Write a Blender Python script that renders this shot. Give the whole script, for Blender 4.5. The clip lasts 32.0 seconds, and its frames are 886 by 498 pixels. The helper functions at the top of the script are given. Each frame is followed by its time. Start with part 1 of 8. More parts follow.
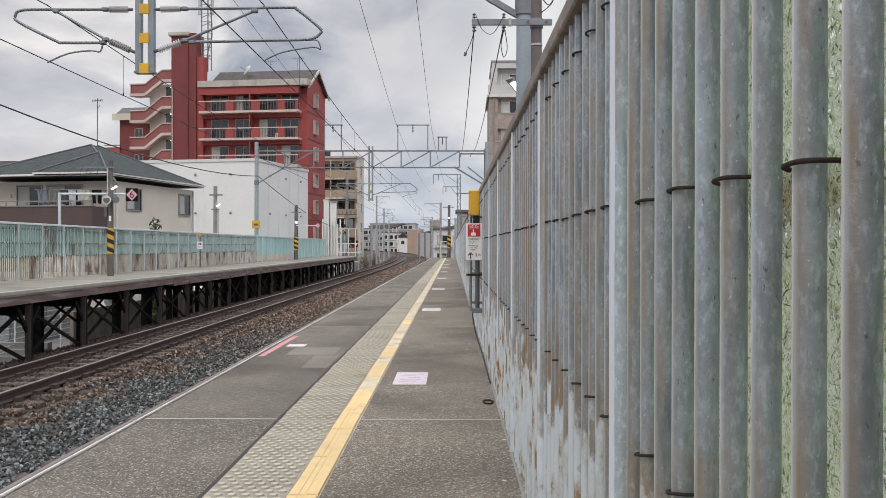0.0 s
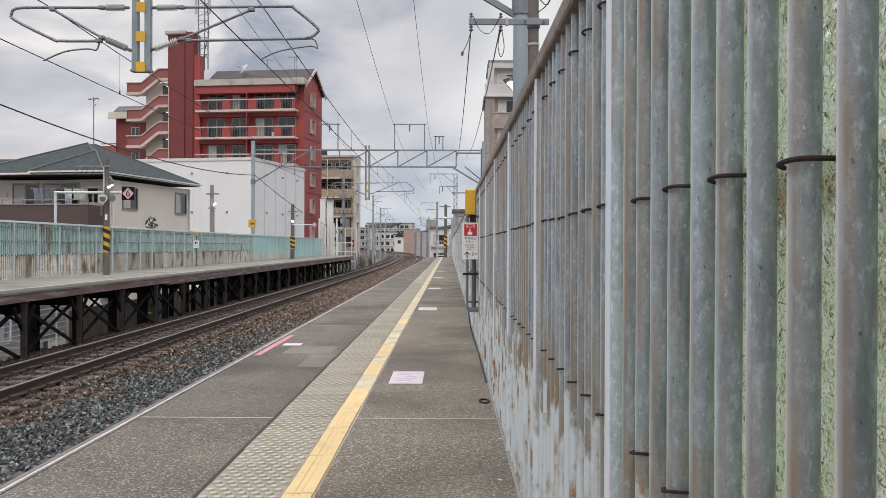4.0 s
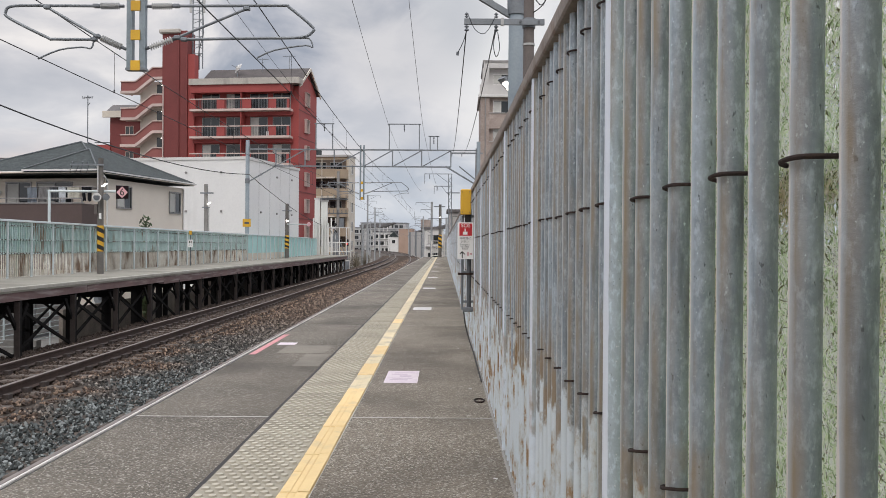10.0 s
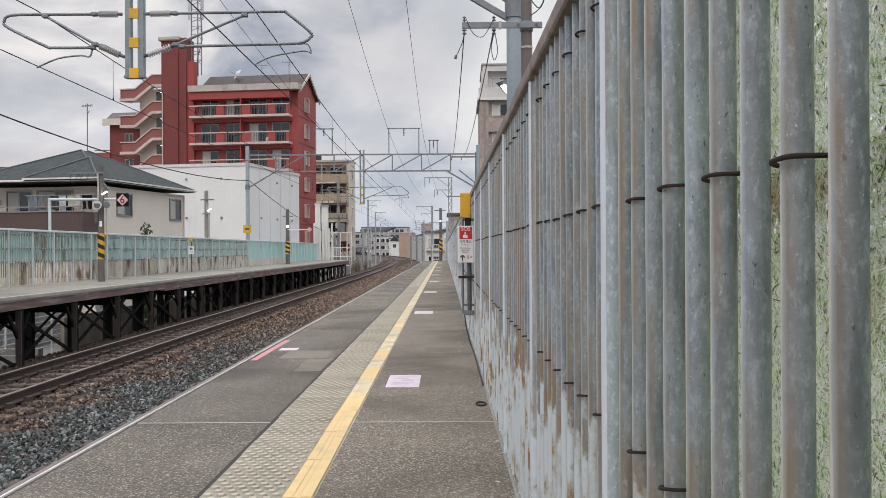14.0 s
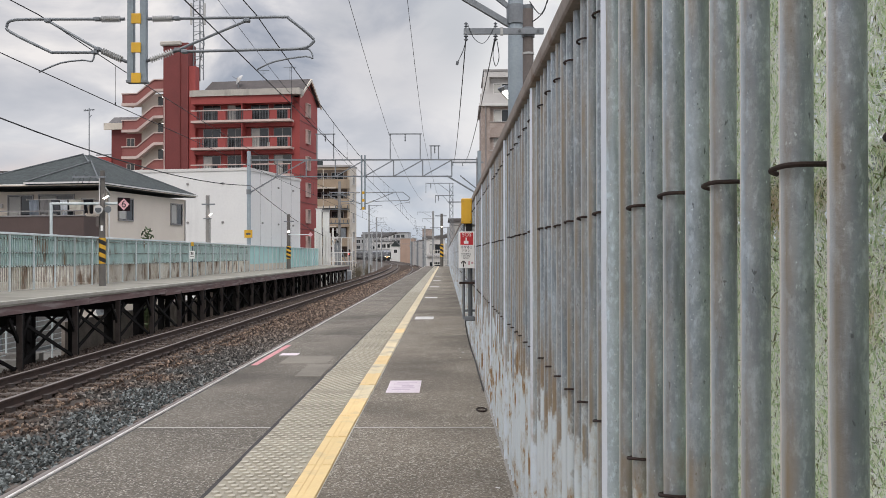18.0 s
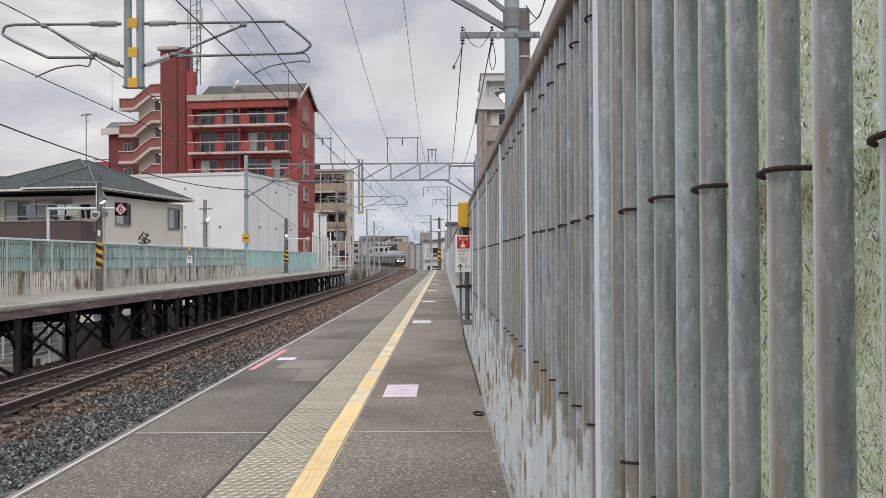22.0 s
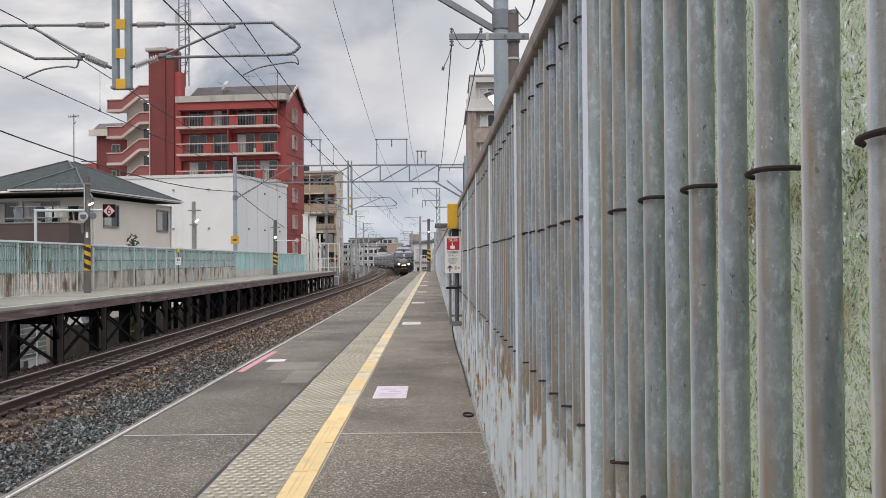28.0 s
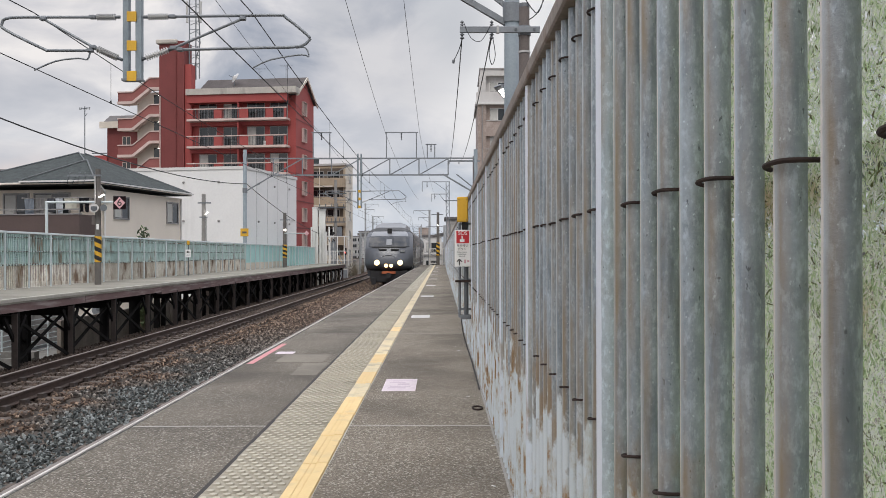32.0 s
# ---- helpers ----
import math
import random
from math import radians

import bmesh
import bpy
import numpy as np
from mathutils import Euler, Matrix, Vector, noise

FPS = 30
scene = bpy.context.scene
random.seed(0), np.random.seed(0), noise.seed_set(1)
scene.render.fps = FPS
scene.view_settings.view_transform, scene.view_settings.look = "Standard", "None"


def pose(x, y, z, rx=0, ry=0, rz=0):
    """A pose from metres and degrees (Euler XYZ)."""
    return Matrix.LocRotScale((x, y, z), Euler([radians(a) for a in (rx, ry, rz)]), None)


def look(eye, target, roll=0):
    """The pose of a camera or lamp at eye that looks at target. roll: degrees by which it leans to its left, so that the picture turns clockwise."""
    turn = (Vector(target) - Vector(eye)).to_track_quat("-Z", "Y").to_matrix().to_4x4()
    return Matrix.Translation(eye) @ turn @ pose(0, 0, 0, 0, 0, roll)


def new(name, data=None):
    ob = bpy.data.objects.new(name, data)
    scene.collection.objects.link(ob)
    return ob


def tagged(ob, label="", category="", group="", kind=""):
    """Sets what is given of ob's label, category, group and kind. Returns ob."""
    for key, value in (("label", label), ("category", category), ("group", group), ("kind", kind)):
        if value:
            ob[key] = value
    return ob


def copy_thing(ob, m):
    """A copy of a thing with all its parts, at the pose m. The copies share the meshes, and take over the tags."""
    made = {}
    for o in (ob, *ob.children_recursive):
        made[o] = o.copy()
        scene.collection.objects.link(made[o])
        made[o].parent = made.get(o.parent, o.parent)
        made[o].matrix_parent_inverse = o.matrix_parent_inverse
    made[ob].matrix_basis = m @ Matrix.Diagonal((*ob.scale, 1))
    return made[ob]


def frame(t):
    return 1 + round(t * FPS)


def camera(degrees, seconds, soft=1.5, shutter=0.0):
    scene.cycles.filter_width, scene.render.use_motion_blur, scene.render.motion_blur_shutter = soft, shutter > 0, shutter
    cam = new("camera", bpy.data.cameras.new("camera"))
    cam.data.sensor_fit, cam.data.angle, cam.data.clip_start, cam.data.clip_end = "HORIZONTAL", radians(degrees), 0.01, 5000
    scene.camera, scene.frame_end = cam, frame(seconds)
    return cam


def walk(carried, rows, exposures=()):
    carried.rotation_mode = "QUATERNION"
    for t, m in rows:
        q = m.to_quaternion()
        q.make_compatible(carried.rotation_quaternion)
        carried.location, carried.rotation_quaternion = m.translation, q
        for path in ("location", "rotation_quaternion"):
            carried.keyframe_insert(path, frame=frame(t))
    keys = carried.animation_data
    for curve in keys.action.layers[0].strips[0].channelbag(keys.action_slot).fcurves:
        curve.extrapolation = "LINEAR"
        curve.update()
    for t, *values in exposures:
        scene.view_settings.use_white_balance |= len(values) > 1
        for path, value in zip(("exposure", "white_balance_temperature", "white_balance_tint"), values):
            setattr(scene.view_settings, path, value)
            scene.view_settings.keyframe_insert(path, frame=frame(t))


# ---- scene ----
cam = camera(51.6, 32.0, soft=0.85)
PATH = [
    (0, (-0.001, -0.002, 0.9), (-0.022, 1.998, 0.894), 0.1),
    (0.5, (0.001, -0.003, 0.9), (-0.018, 1.997, 0.894), 0.1),
    (1, (0.004, -0.004, 0.9), (-0.016, 1.995, 0.894), 0.1),
    (1.5, (0.002, -0.005, 0.9), (-0.017, 1.995, 0.892), 0.0),
    (2, (0.0, -0.007, 0.9), (-0.019, 1.993, 0.892), 0.1),
    (2.5, (0.0, -0.004, 0.899), (-0.017, 1.996, 0.89), 0.1),
    (3, (0.0, -0.004, 0.898), (-0.017, 1.996, 0.889), 0.2),
    (3.5, (0.0, -0.003, 0.898), (-0.015, 1.997, 0.89), 0.2),
    (5.5, (-0.003, -0.004, 0.897), (-0.01, 1.996, 0.892), 0.4),
    (6, (-0.002, -0.003, 0.896), (-0.007, 1.997, 0.892), 0.4),
    (6.5, (-0.001, -0.003, 0.896), (-0.006, 1.997, 0.892), 0.3),
    (7, (-0.001, -0.003, 0.896), (-0.005, 1.997, 0.892), 0.3),
    (7.5, (-0.002, -0.002, 0.896), (-0.005, 1.998, 0.892), 0.3),
    (8, (-0.005, -0.004, 0.896), (-0.008, 1.996, 0.892), 0.4),
    (8.5, (-0.008, -0.003, 0.896), (-0.011, 1.997, 0.891), 0.3),
    (9, (-0.01, -0.003, 0.895), (-0.012, 1.997, 0.89), 0.4),
    (9.5, (-0.009, -0.004, 0.894), (-0.01, 1.996, 0.889), 0.4),
    (10, (-0.008, -0.006, 0.895), (-0.009, 1.994, 0.888), 0.4),
    (10.5, (-0.008, -0.005, 0.895), (-0.007, 1.995, 0.887), 0.3),
    (11, (-0.008, -0.005, 0.894), (-0.006, 1.995, 0.885), 0.2),
    (11.5, (-0.009, -0.005, 0.894), (-0.007, 1.995, 0.884), 0.1),
    (12, (-0.007, -0.007, 0.894), (-0.006, 1.993, 0.885), -0.1),
    (12.5, (-0.004, -0.005, 0.893), (-0.004, 1.995, 0.886), -0.1),
    (13, (-0.003, -0.007, 0.893), (-0.005, 1.993, 0.888), -0.2),
    (13.5, (-0.002, -0.007, 0.894), (-0.004, 1.993, 0.892), -0.2),
    (14, (-0.002, -0.009, 0.895), (-0.005, 1.991, 0.896), -0.3),
    (14.5, (-0.001, -0.012, 0.896), (-0.004, 1.988, 0.9), -0.4),
    (16.5, (0.001, -0.01, 0.896), (-0.002, 1.99, 0.905), -0.2),
    (17, (0.0, -0.012, 0.896), (-0.004, 1.988, 0.907), -0.1),
    (17.5, (-0.003, -0.014, 0.897), (-0.007, 1.986, 0.908), -0.1),
    (18, (-0.002, -0.013, 0.896), (-0.007, 1.987, 0.909), -0.1),
    (18.5, (-0.001, -0.01, 0.895), (-0.005, 1.99, 0.909), -0.1),
    (19, (0.0, -0.01, 0.896), (-0.004, 1.99, 0.91), -0.2),
    (19.5, (0.003, -0.013, 0.897), (-0.001, 1.987, 0.912), -0.2),
    (20, (0.003, -0.013, 0.897), (0.0, 1.987, 0.913), -0.2),
    (20.5, (0.002, -0.014, 0.897), (0.0, 1.986, 0.915), -0.2),
    (21, (0.003, -0.016, 0.897), (0.002, 1.984, 0.916), -0.2),
    (21.5, (0.003, -0.015, 0.896), (0.002, 1.985, 0.917), -0.3),
    (22, (0.006, -0.012, 0.897), (0.006, 1.988, 0.918), -0.3),
    (22.5, (0.007, -0.015, 0.897), (0.01, 1.985, 0.92), -0.4),
    (23, (0.004, -0.018, 0.898), (0.008, 1.981, 0.923), -0.4),
    (23.5, (0.003, -0.018, 0.898), (0.009, 1.982, 0.924), -0.4),
    (24, (0.003, -0.017, 0.897), (0.01, 1.983, 0.925), -0.4),
    (24.5, (0.006, -0.017, 0.898), (0.015, 1.983, 0.926), -0.5),
    (25, (0.009, -0.015, 0.897), (0.018, 1.984, 0.925), -0.5),
    (25.5, (0.008, -0.014, 0.897), (0.019, 1.986, 0.925), -0.5),
    (27.5, (0.004, -0.014, 0.897), (0.027, 1.986, 0.924), -0.5),
    (28, (0.005, -0.013, 0.896), (0.028, 1.987, 0.92), -0.4),
    (28.5, (0.006, -0.011, 0.896), (0.029, 1.989, 0.915), -0.4),
    (29, (0.004, -0.011, 0.895), (0.026, 1.989, 0.911), -0.3),
    (29.5, (0.002, -0.01, 0.895), (0.021, 1.99, 0.909), -0.2),
    (30, (0.003, -0.008, 0.894), (0.019, 1.992, 0.905), -0.2),
    (30.5, (0.002, -0.007, 0.893), (0.016, 1.993, 0.902), -0.1),
    (31, (0.003, -0.006, 0.893), (0.014, 1.994, 0.901), -0.1),
    (31.5, (0.004, -0.006, 0.893), (0.012, 1.994, 0.901), -0.1),
    (32, (0.001, -0.009, 0.894), (0.004, 1.991, 0.904), -0.1),
]
walk(cam, [(t, look(eye, target, roll)) for t, eye, target, roll in PATH])

# ---- world and light ----
world = bpy.data.worlds.new("sky_world")
scene.world = world
world.use_nodes = True


def build_sky():
    nt = world.node_tree
    n, l = nt.nodes, nt.links
    n.clear()
    out = n.new("ShaderNodeOutputWorld")
    bg = n.new("ShaderNodeBackground")
    sky = n.new("ShaderNodeTexSky")
    sky.sky_type, sky.sun_disc = "NISHITA", False
    sky.sun_elevation, sky.sun_rotation = radians(34), radians(200)
    sky.dust_density = 2.0
    tc = n.new("ShaderNodeTexCoord")
    sep = n.new("ShaderNodeSeparateXYZ")
    l.new(tc.outputs["Generated"], sep.inputs[0])
    up = n.new("ShaderNodeMath")
    up.operation = "MAXIMUM"
    l.new(sep.outputs[2], up.inputs[0])
    up.inputs[1].default_value = 0.0
    den = n.new("ShaderNodeMath")
    den.operation = "ADD"
    l.new(up.outputs[0], den.inputs[0])
    den.inputs[1].default_value = 0.45
    comb = n.new("ShaderNodeCombineXYZ")
    for k in (0, 1):
        d = n.new("ShaderNodeMath")
        d.operation = "DIVIDE"
        l.new(sep.outputs[k], d.inputs[0])
        l.new(den.outputs[0], d.inputs[1])
        l.new(d.outputs[0], comb.inputs[k])
    big = n.new("ShaderNodeTexNoise")
    big.inputs["Scale"].default_value, big.inputs["Detail"].default_value, big.inputs["Roughness"].default_value = 4.6, 7, 0.54
    big.inputs["Distortion"].default_value = 0.35
    l.new(comb.outputs[0], big.inputs["Vector"])
    ramp = n.new("ShaderNodeValToRGB")
    e = ramp.color_ramp.elements
    e[0].position, e[0].color = 0.38, (0.37, 0.40, 0.475, 1)
    e[1].position, e[1].color = 0.65, (1.0, 0.955, 0.93, 1)
    mid = e.new(0.5)
    mid.color = (0.585, 0.59, 0.64, 1)
    l.new(big.outputs["Fac"], ramp.inputs["Fac"])
    # the warm band low over the horizon
    low = n.new("ShaderNodeMapRange")
    low.inputs["From Min"].default_value, low.inputs["From Max"].default_value = 0.075, 0.115
    low.inputs["To Min"].default_value, low.inputs["To Max"].default_value = 1.0, 0.0
    l.new(sep.outputs[2], low.inputs["Value"])
    small = n.new("ShaderNodeTexNoise")
    small.inputs["Scale"].default_value, small.inputs["Detail"].default_value = 3.0, 4
    l.new(comb.outputs[0], small.inputs["Vector"])
    patch = n.new("ShaderNodeMapRange")
    patch.inputs["From Min"].default_value, patch.inputs["From Max"].default_value = 0.40, 0.56
    l.new(small.outputs["Fac"], patch.inputs["Value"])
    under = n.new("ShaderNodeMapRange")
    under.inputs["From Min"].default_value, under.inputs["From Max"].default_value = 0.05, 0.08
    l.new(sep.outputs[2], under.inputs["Value"])
    streak = n.new("ShaderNodeMath")
    streak.operation = "MULTIPLY"
    l.new(low.outputs[0], streak.inputs[0])
    l.new(under.outputs[0], streak.inputs[1])
    mul = n.new("ShaderNodeMath")
    mul.operation = "MULTIPLY"
    l.new(streak.outputs[0], mul.inputs[0])
    l.new(patch.outputs[0], mul.inputs[1])
    warm = n.new("ShaderNodeMix")
    warm.data_type = "RGBA"
    l.new(mul.outputs[0], warm.inputs["Factor"])
    # pale blue between the clouds low down
    deep = n.new("ShaderNodeMapRange")
    deep.inputs["From Min"].default_value, deep.inputs["From Max"].default_value = 0.02, 0.20
    deep.inputs["To Min"].default_value, deep.inputs["To Max"].default_value = 0.75, 0.0
    l.new(sep.outputs[2], deep.inputs["Value"])
    cool = n.new("ShaderNodeMix")
    cool.data_type = "RGBA"
    l.new(deep.outputs[0], cool.inputs["Factor"])
    l.new(ramp.outputs[0], cool.inputs[6])
    cool.inputs[7].default_value = (0.62, 0.685, 0.79, 1)
    last = cool.outputs[2]
    dirs = n.new("ShaderNodeVectorMath")
    dirs.operation = "NORMALIZE"
    l.new(tc.outputs["Generated"], dirs.inputs[0])
    for az, el, near, far, amount, colour in ((3.2, 13.2, 0.9985, 0.9945, 0.75, (0.97, 0.96, 0.95)), (-2.6, 14.6, 0.9985, 0.9935, 0.6, (0.45, 0.47, 0.52)),
                                              (-22.0, 8.5, 0.998, 0.988, 0.3, (0.93, 0.88, 0.86)), (-3.5, 9.0, 0.9985, 0.994, 0.45, (0.84, 0.81, 0.82))):
        dot = n.new("ShaderNodeVectorMath")
        dot.operation = "DOT_PRODUCT"
        l.new(dirs.outputs[0], dot.inputs[0])
        a, e = radians(az), radians(el)
        dot.inputs[1].default_value = (math.sin(a) * math.cos(e), math.cos(a) * math.cos(e), math.sin(e))
        rag = n.new("ShaderNodeMath")
        rag.operation = "MULTIPLY_ADD"
        l.new(big.outputs["Fac"], rag.inputs[0])
        rag.inputs[1].default_value = 0.010
        l.new(dot.outputs["Value"], rag.inputs[2])
        soft = n.new("ShaderNodeMapRange")
        soft.interpolation_type = "SMOOTHSTEP"
        soft.inputs["From Min"].default_value, soft.inputs["From Max"].default_value = far + 0.005, near + 0.005
        soft.inputs["To Max"].default_value = amount
        l.new(rag.outputs[0], soft.inputs["Value"])
        bank = n.new("ShaderNodeMix")
        bank.data_type = "RGBA"
        l.new(soft.outputs[0], bank.inputs["Factor"])
        l.new(last, bank.inputs[6])
        bank.inputs[7].default_value = (*colour, 1)
        last = bank.outputs[2]
    l.new(last, warm.inputs[6])
    warm.inputs[7].default_value = (0.93, 0.77, 0.70, 1)
    # a little of the clear sky shines through the cloud cover
    scale = n.new("ShaderNodeVectorMath")
    scale.operation = "SCALE"
    scale.inputs["Scale"].default_value = 0.06
    l.new(sky.outputs[0], scale.inputs[0])
    mix = n.new("ShaderNodeMix")
    mix.data_type = "RGBA"
    mix.inputs["Factor"].default_value = 0.88
    l.new(scale.outputs[0], mix.inputs[6])
    l.new(warm.outputs[2], mix.inputs[7])
    l.new(mix.outputs[2], bg.inputs["Color"])
    # an overcast sky grows brighter towards the zenith
    zen = n.new("ShaderNodeMapRange")
    zen.interpolation_type = "SMOOTHSTEP"
    zen.inputs["From Min"].default_value, zen.inputs["From Max"].default_value = 0.22, 0.75
    zen.inputs["To Min"].default_value, zen.inputs["To Max"].default_value = 1.0, 2.75
    l.new(sep.outputs[2], zen.inputs["Value"])
    l.new(zen.outputs[0], bg.inputs["Strength"])
    l.new(bg.outputs[0], out.inputs["Surface"])


build_sky()
sun = new("sun", bpy.data.lights.new("sun", "SUN"))
sun.data.energy, sun.data.angle, sun.data.color = 0.95, radians(30), (1.0, 0.92, 0.80)
sun.matrix_world = look((-1.2, -17, 20), (0, 0, 0))


# ---- materials ----
def material(name, color, color2=None, rough=0.7, metal=0.0, scale=6.0, fine=60.0, bump=0.15, blend=0.5, spread=0.06,
             grain=0.8, speck=None, stain=None, stain_scale=2.0, stain_at=(0.55, 0.7), stain_stretch=(1, 1, 1), spec=0.5, local=True):
    """A surface with two scales of colour, an optional stain, fine relief and a little change from piece to piece."""
    m = bpy.data.materials.new(name)
    m.use_nodes = True
    n, l = m.node_tree.nodes, m.node_tree.links
    bsdf = n["Principled BSDF"]
    tc = n.new("ShaderNodeTexCoord")
    info = n.new("ShaderNodeObjectInfo")
    far = n.new("ShaderNodeVectorMath")
    far.operation = "SCALE"
    far.inputs[0].default_value = (41.0, 23.0, 67.0)
    l.new(info.outputs["Random"], far.inputs["Scale"])
    shift = n.new("ShaderNodeVectorMath")
    l.new(tc.outputs["Object"], shift.inputs[0])
    l.new(far.outputs[0], shift.inputs[1])
    vec = shift.outputs[0]
    color2 = color2 or tuple(c * 0.72 for c in color)
    a = n.new("ShaderNodeTexNoise")
    a.inputs["Scale"].default_value, a.inputs["Detail"].default_value, a.inputs["Roughness"].default_value = scale, 8, 0.58
    b = n.new("ShaderNodeTexNoise")
    b.inputs["Scale"].default_value, b.inputs["Detail"].default_value, b.inputs["Roughness"].default_value = fine, 6, 0.68
    l.new(vec, a.inputs["Vector"])
    l.new(vec, b.inputs["Vector"])
    add = n.new("ShaderNodeMath")
    add.operation = "MULTIPLY_ADD"
    l.new(b.outputs["Fac"], add.inputs[0])
    add.inputs[1].default_value = grain
    l.new(a.outputs["Fac"], add.inputs[2])
    rng = n.new("ShaderNodeMapRange")
    rng.inputs["From Min"].default_value, rng.inputs["From Max"].default_value = 0.5 + grain * 0.5 - blend * 0.5, 0.5 + grain * 0.5 + blend * 0.5
    l.new(add.outputs[0], rng.inputs["Value"])
    mix = n.new("ShaderNodeMix")
    mix.data_type = "RGBA"
    l.new(rng.outputs[0], mix.inputs["Factor"])
    mix.inputs[6].default_value, mix.inputs[7].default_value = (*color2, 1), (*color, 1)
    last = mix.outputs[2]
    if speck:
        vo = n.new("ShaderNodeTexVoronoi")
        vo.inputs["Scale"].default_value = speck[0]
        l.new(vec, vo.inputs["Vector"])
        vs = n.new("ShaderNodeSeparateColor")
        l.new(vo.outputs["Color"], vs.inputs[0])
        vr2 = n.new("ShaderNodeMapRange")
        vr2.inputs["From Min"].default_value, vr2.inputs["From Max"].default_value = speck[1], 1.0
        vr2.inputs["To Max"].default_value = speck[2]
        l.new(vs.outputs[0], vr2.inputs["Value"])
        vm = n.new("ShaderNodeMix")
        vm.data_type = "RGBA"
        l.new(vr2.outputs[0], vm.inputs["Factor"])
        l.new(last, vm.inputs[6])
        vm.inputs[7].default_value = (*speck[3], 1)
        last = vm.outputs[2]
    if stain:
        mp = n.new("ShaderNodeMapping")
        mp.inputs["Scale"].default_value = stain_stretch
        l.new(vec, mp.inputs["Vector"])
        s = n.new("ShaderNodeTexNoise")
        s.inputs["Scale"].default_value, s.inputs["Detail"].default_value = stain_scale, 6
        l.new(mp.outputs[0], s.inputs["Vector"])
        sr = n.new("ShaderNodeMapRange")
        sr.inputs["From Min"].default_value, sr.inputs["From Max"].default_value = stain_at
        l.new(s.outputs["Fac"], sr.inputs["Value"])
        sm = n.new("ShaderNodeMix")
        sm.data_type = "RGBA"
        l.new(sr.outputs[0], sm.inputs["Factor"])
        l.new(last, sm.inputs[6])
        sm.inputs[7].default_value = (*stain, 1)
        last = sm.outputs[2]
    if spread:
        vr = n.new("ShaderNodeMapRange")
        vr.inputs["To Min"].default_value, vr.inputs["To Max"].default_value = 1 - spread, 1 + spread
        l.new(info.outputs["Random"], vr.inputs["Value"])
        hsv = n.new("ShaderNodeHueSaturation")
        l.new(vr.outputs[0], hsv.inputs["Value"])
        l.new(last, hsv.inputs["Color"])
        last = hsv.outputs[0]
    l.new(last, bsdf.inputs["Base Color"])
    bsdf.inputs["Roughness"].default_value, bsdf.inputs["Metallic"].default_value = rough, metal
    bsdf.inputs["Specular IOR Level"].default_value = spec
    if bump:
        bp = n.new("ShaderNodeBump")
        bp.inputs["Strength"].default_value, bp.inputs["Distance"].default_value = bump, 0.01
        l.new(add.outputs[0], bp.inputs["Height"])
        l.new(bp.outputs[0], bsdf.inputs["Normal"])
    return m


def glow(name, color, strength):
    m = bpy.data.materials.new(name)
    m.use_nodes = True
    b = m.node_tree.nodes["Principled BSDF"]
    b.inputs["Base Color"].default_value = (*color, 1)
    b.inputs["Emission Color"].default_value = (*color, 1)
    b.inputs["Emission Strength"].default_value = strength
    return m


def glass(name, tint, rough=0.06):
    m = bpy.data.materials.new(name)
    m.use_nodes = True
    b = m.node_tree.nodes["Principled BSDF"]
    b.inputs["Base Color"].default_value = (*tint, 1)
    b.inputs["Roughness"].default_value = rough
    b.inputs["Specular IOR Level"].default_value = 0.8
    return m


M_ASPHALT = material("platform_asphalt", (0.33, 0.285, 0.226), (0.086, 0.074, 0.058), 0.95, scale=0.9, fine=75, bump=0.7, blend=0.85, grain=1.9, spread=0.09,
                     speck=(160.0, 0.74, 1.0, (0.57, 0.53, 0.46)), stain=(0.085, 0.073, 0.060), stain_scale=0.8, stain_at=(0.48, 0.78))
M_ASPHALT_OLD = material("older_asphalt", (0.250, 0.220, 0.178), (0.060, 0.053, 0.044), 0.95, scale=0.9, fine=75, bump=0.7, blend=0.85, grain=1.9, spread=0.09,
                         speck=(160.0, 0.78, 0.95, (0.49, 0.46, 0.40)), stain=(0.075, 0.065, 0.055), stain_scale=0.8, stain_at=(0.46, 0.76))
M_CONCRETE = material("concrete", (0.36, 0.35, 0.33), (0.24, 0.23, 0.21), 0.88, scale=1.5, fine=40, bump=0.2)
M_COPING = material("white_coping", (0.85, 0.83, 0.80), (0.60, 0.56, 0.51), 0.5, scale=4, fine=60, bump=0.15)
M_RUBBER = material("dark_joint", (0.045, 0.042, 0.04), rough=0.8)
M_BLOCK = material("tactile_block", (0.40, 0.37, 0.295), (0.28, 0.255, 0.20), 0.8, scale=3, fine=60, bump=0.2, spread=0.08,
                   stain=(0.19, 0.17, 0.13), stain_scale=3, stain_at=(0.56, 0.75))
M_YELLOW = material("yellow_tile", (0.84, 0.64, 0.32), (0.74, 0.545, 0.26), 0.65, scale=5, fine=60, bump=0.1, spread=0.07, blend=0.7,
                    stain=(0.56, 0.45, 0.27), stain_scale=7, stain_at=(0.56, 0.8))
M_YELLOW_WORN = material("worn_yellow_tile", (0.78, 0.67, 0.45), (0.64, 0.545, 0.36), 0.7, scale=5, fine=60, bump=0.1, spread=0.09, blend=0.7,
                         stain=(0.46, 0.40, 0.30), stain_scale=6, stain_at=(0.50, 0.72))
M_STICKER = material("worn_sticker", (0.78, 0.70, 0.74), (0.66, 0.56, 0.62), 0.6, scale=14, fine=90, bump=0.05, spread=0.03)
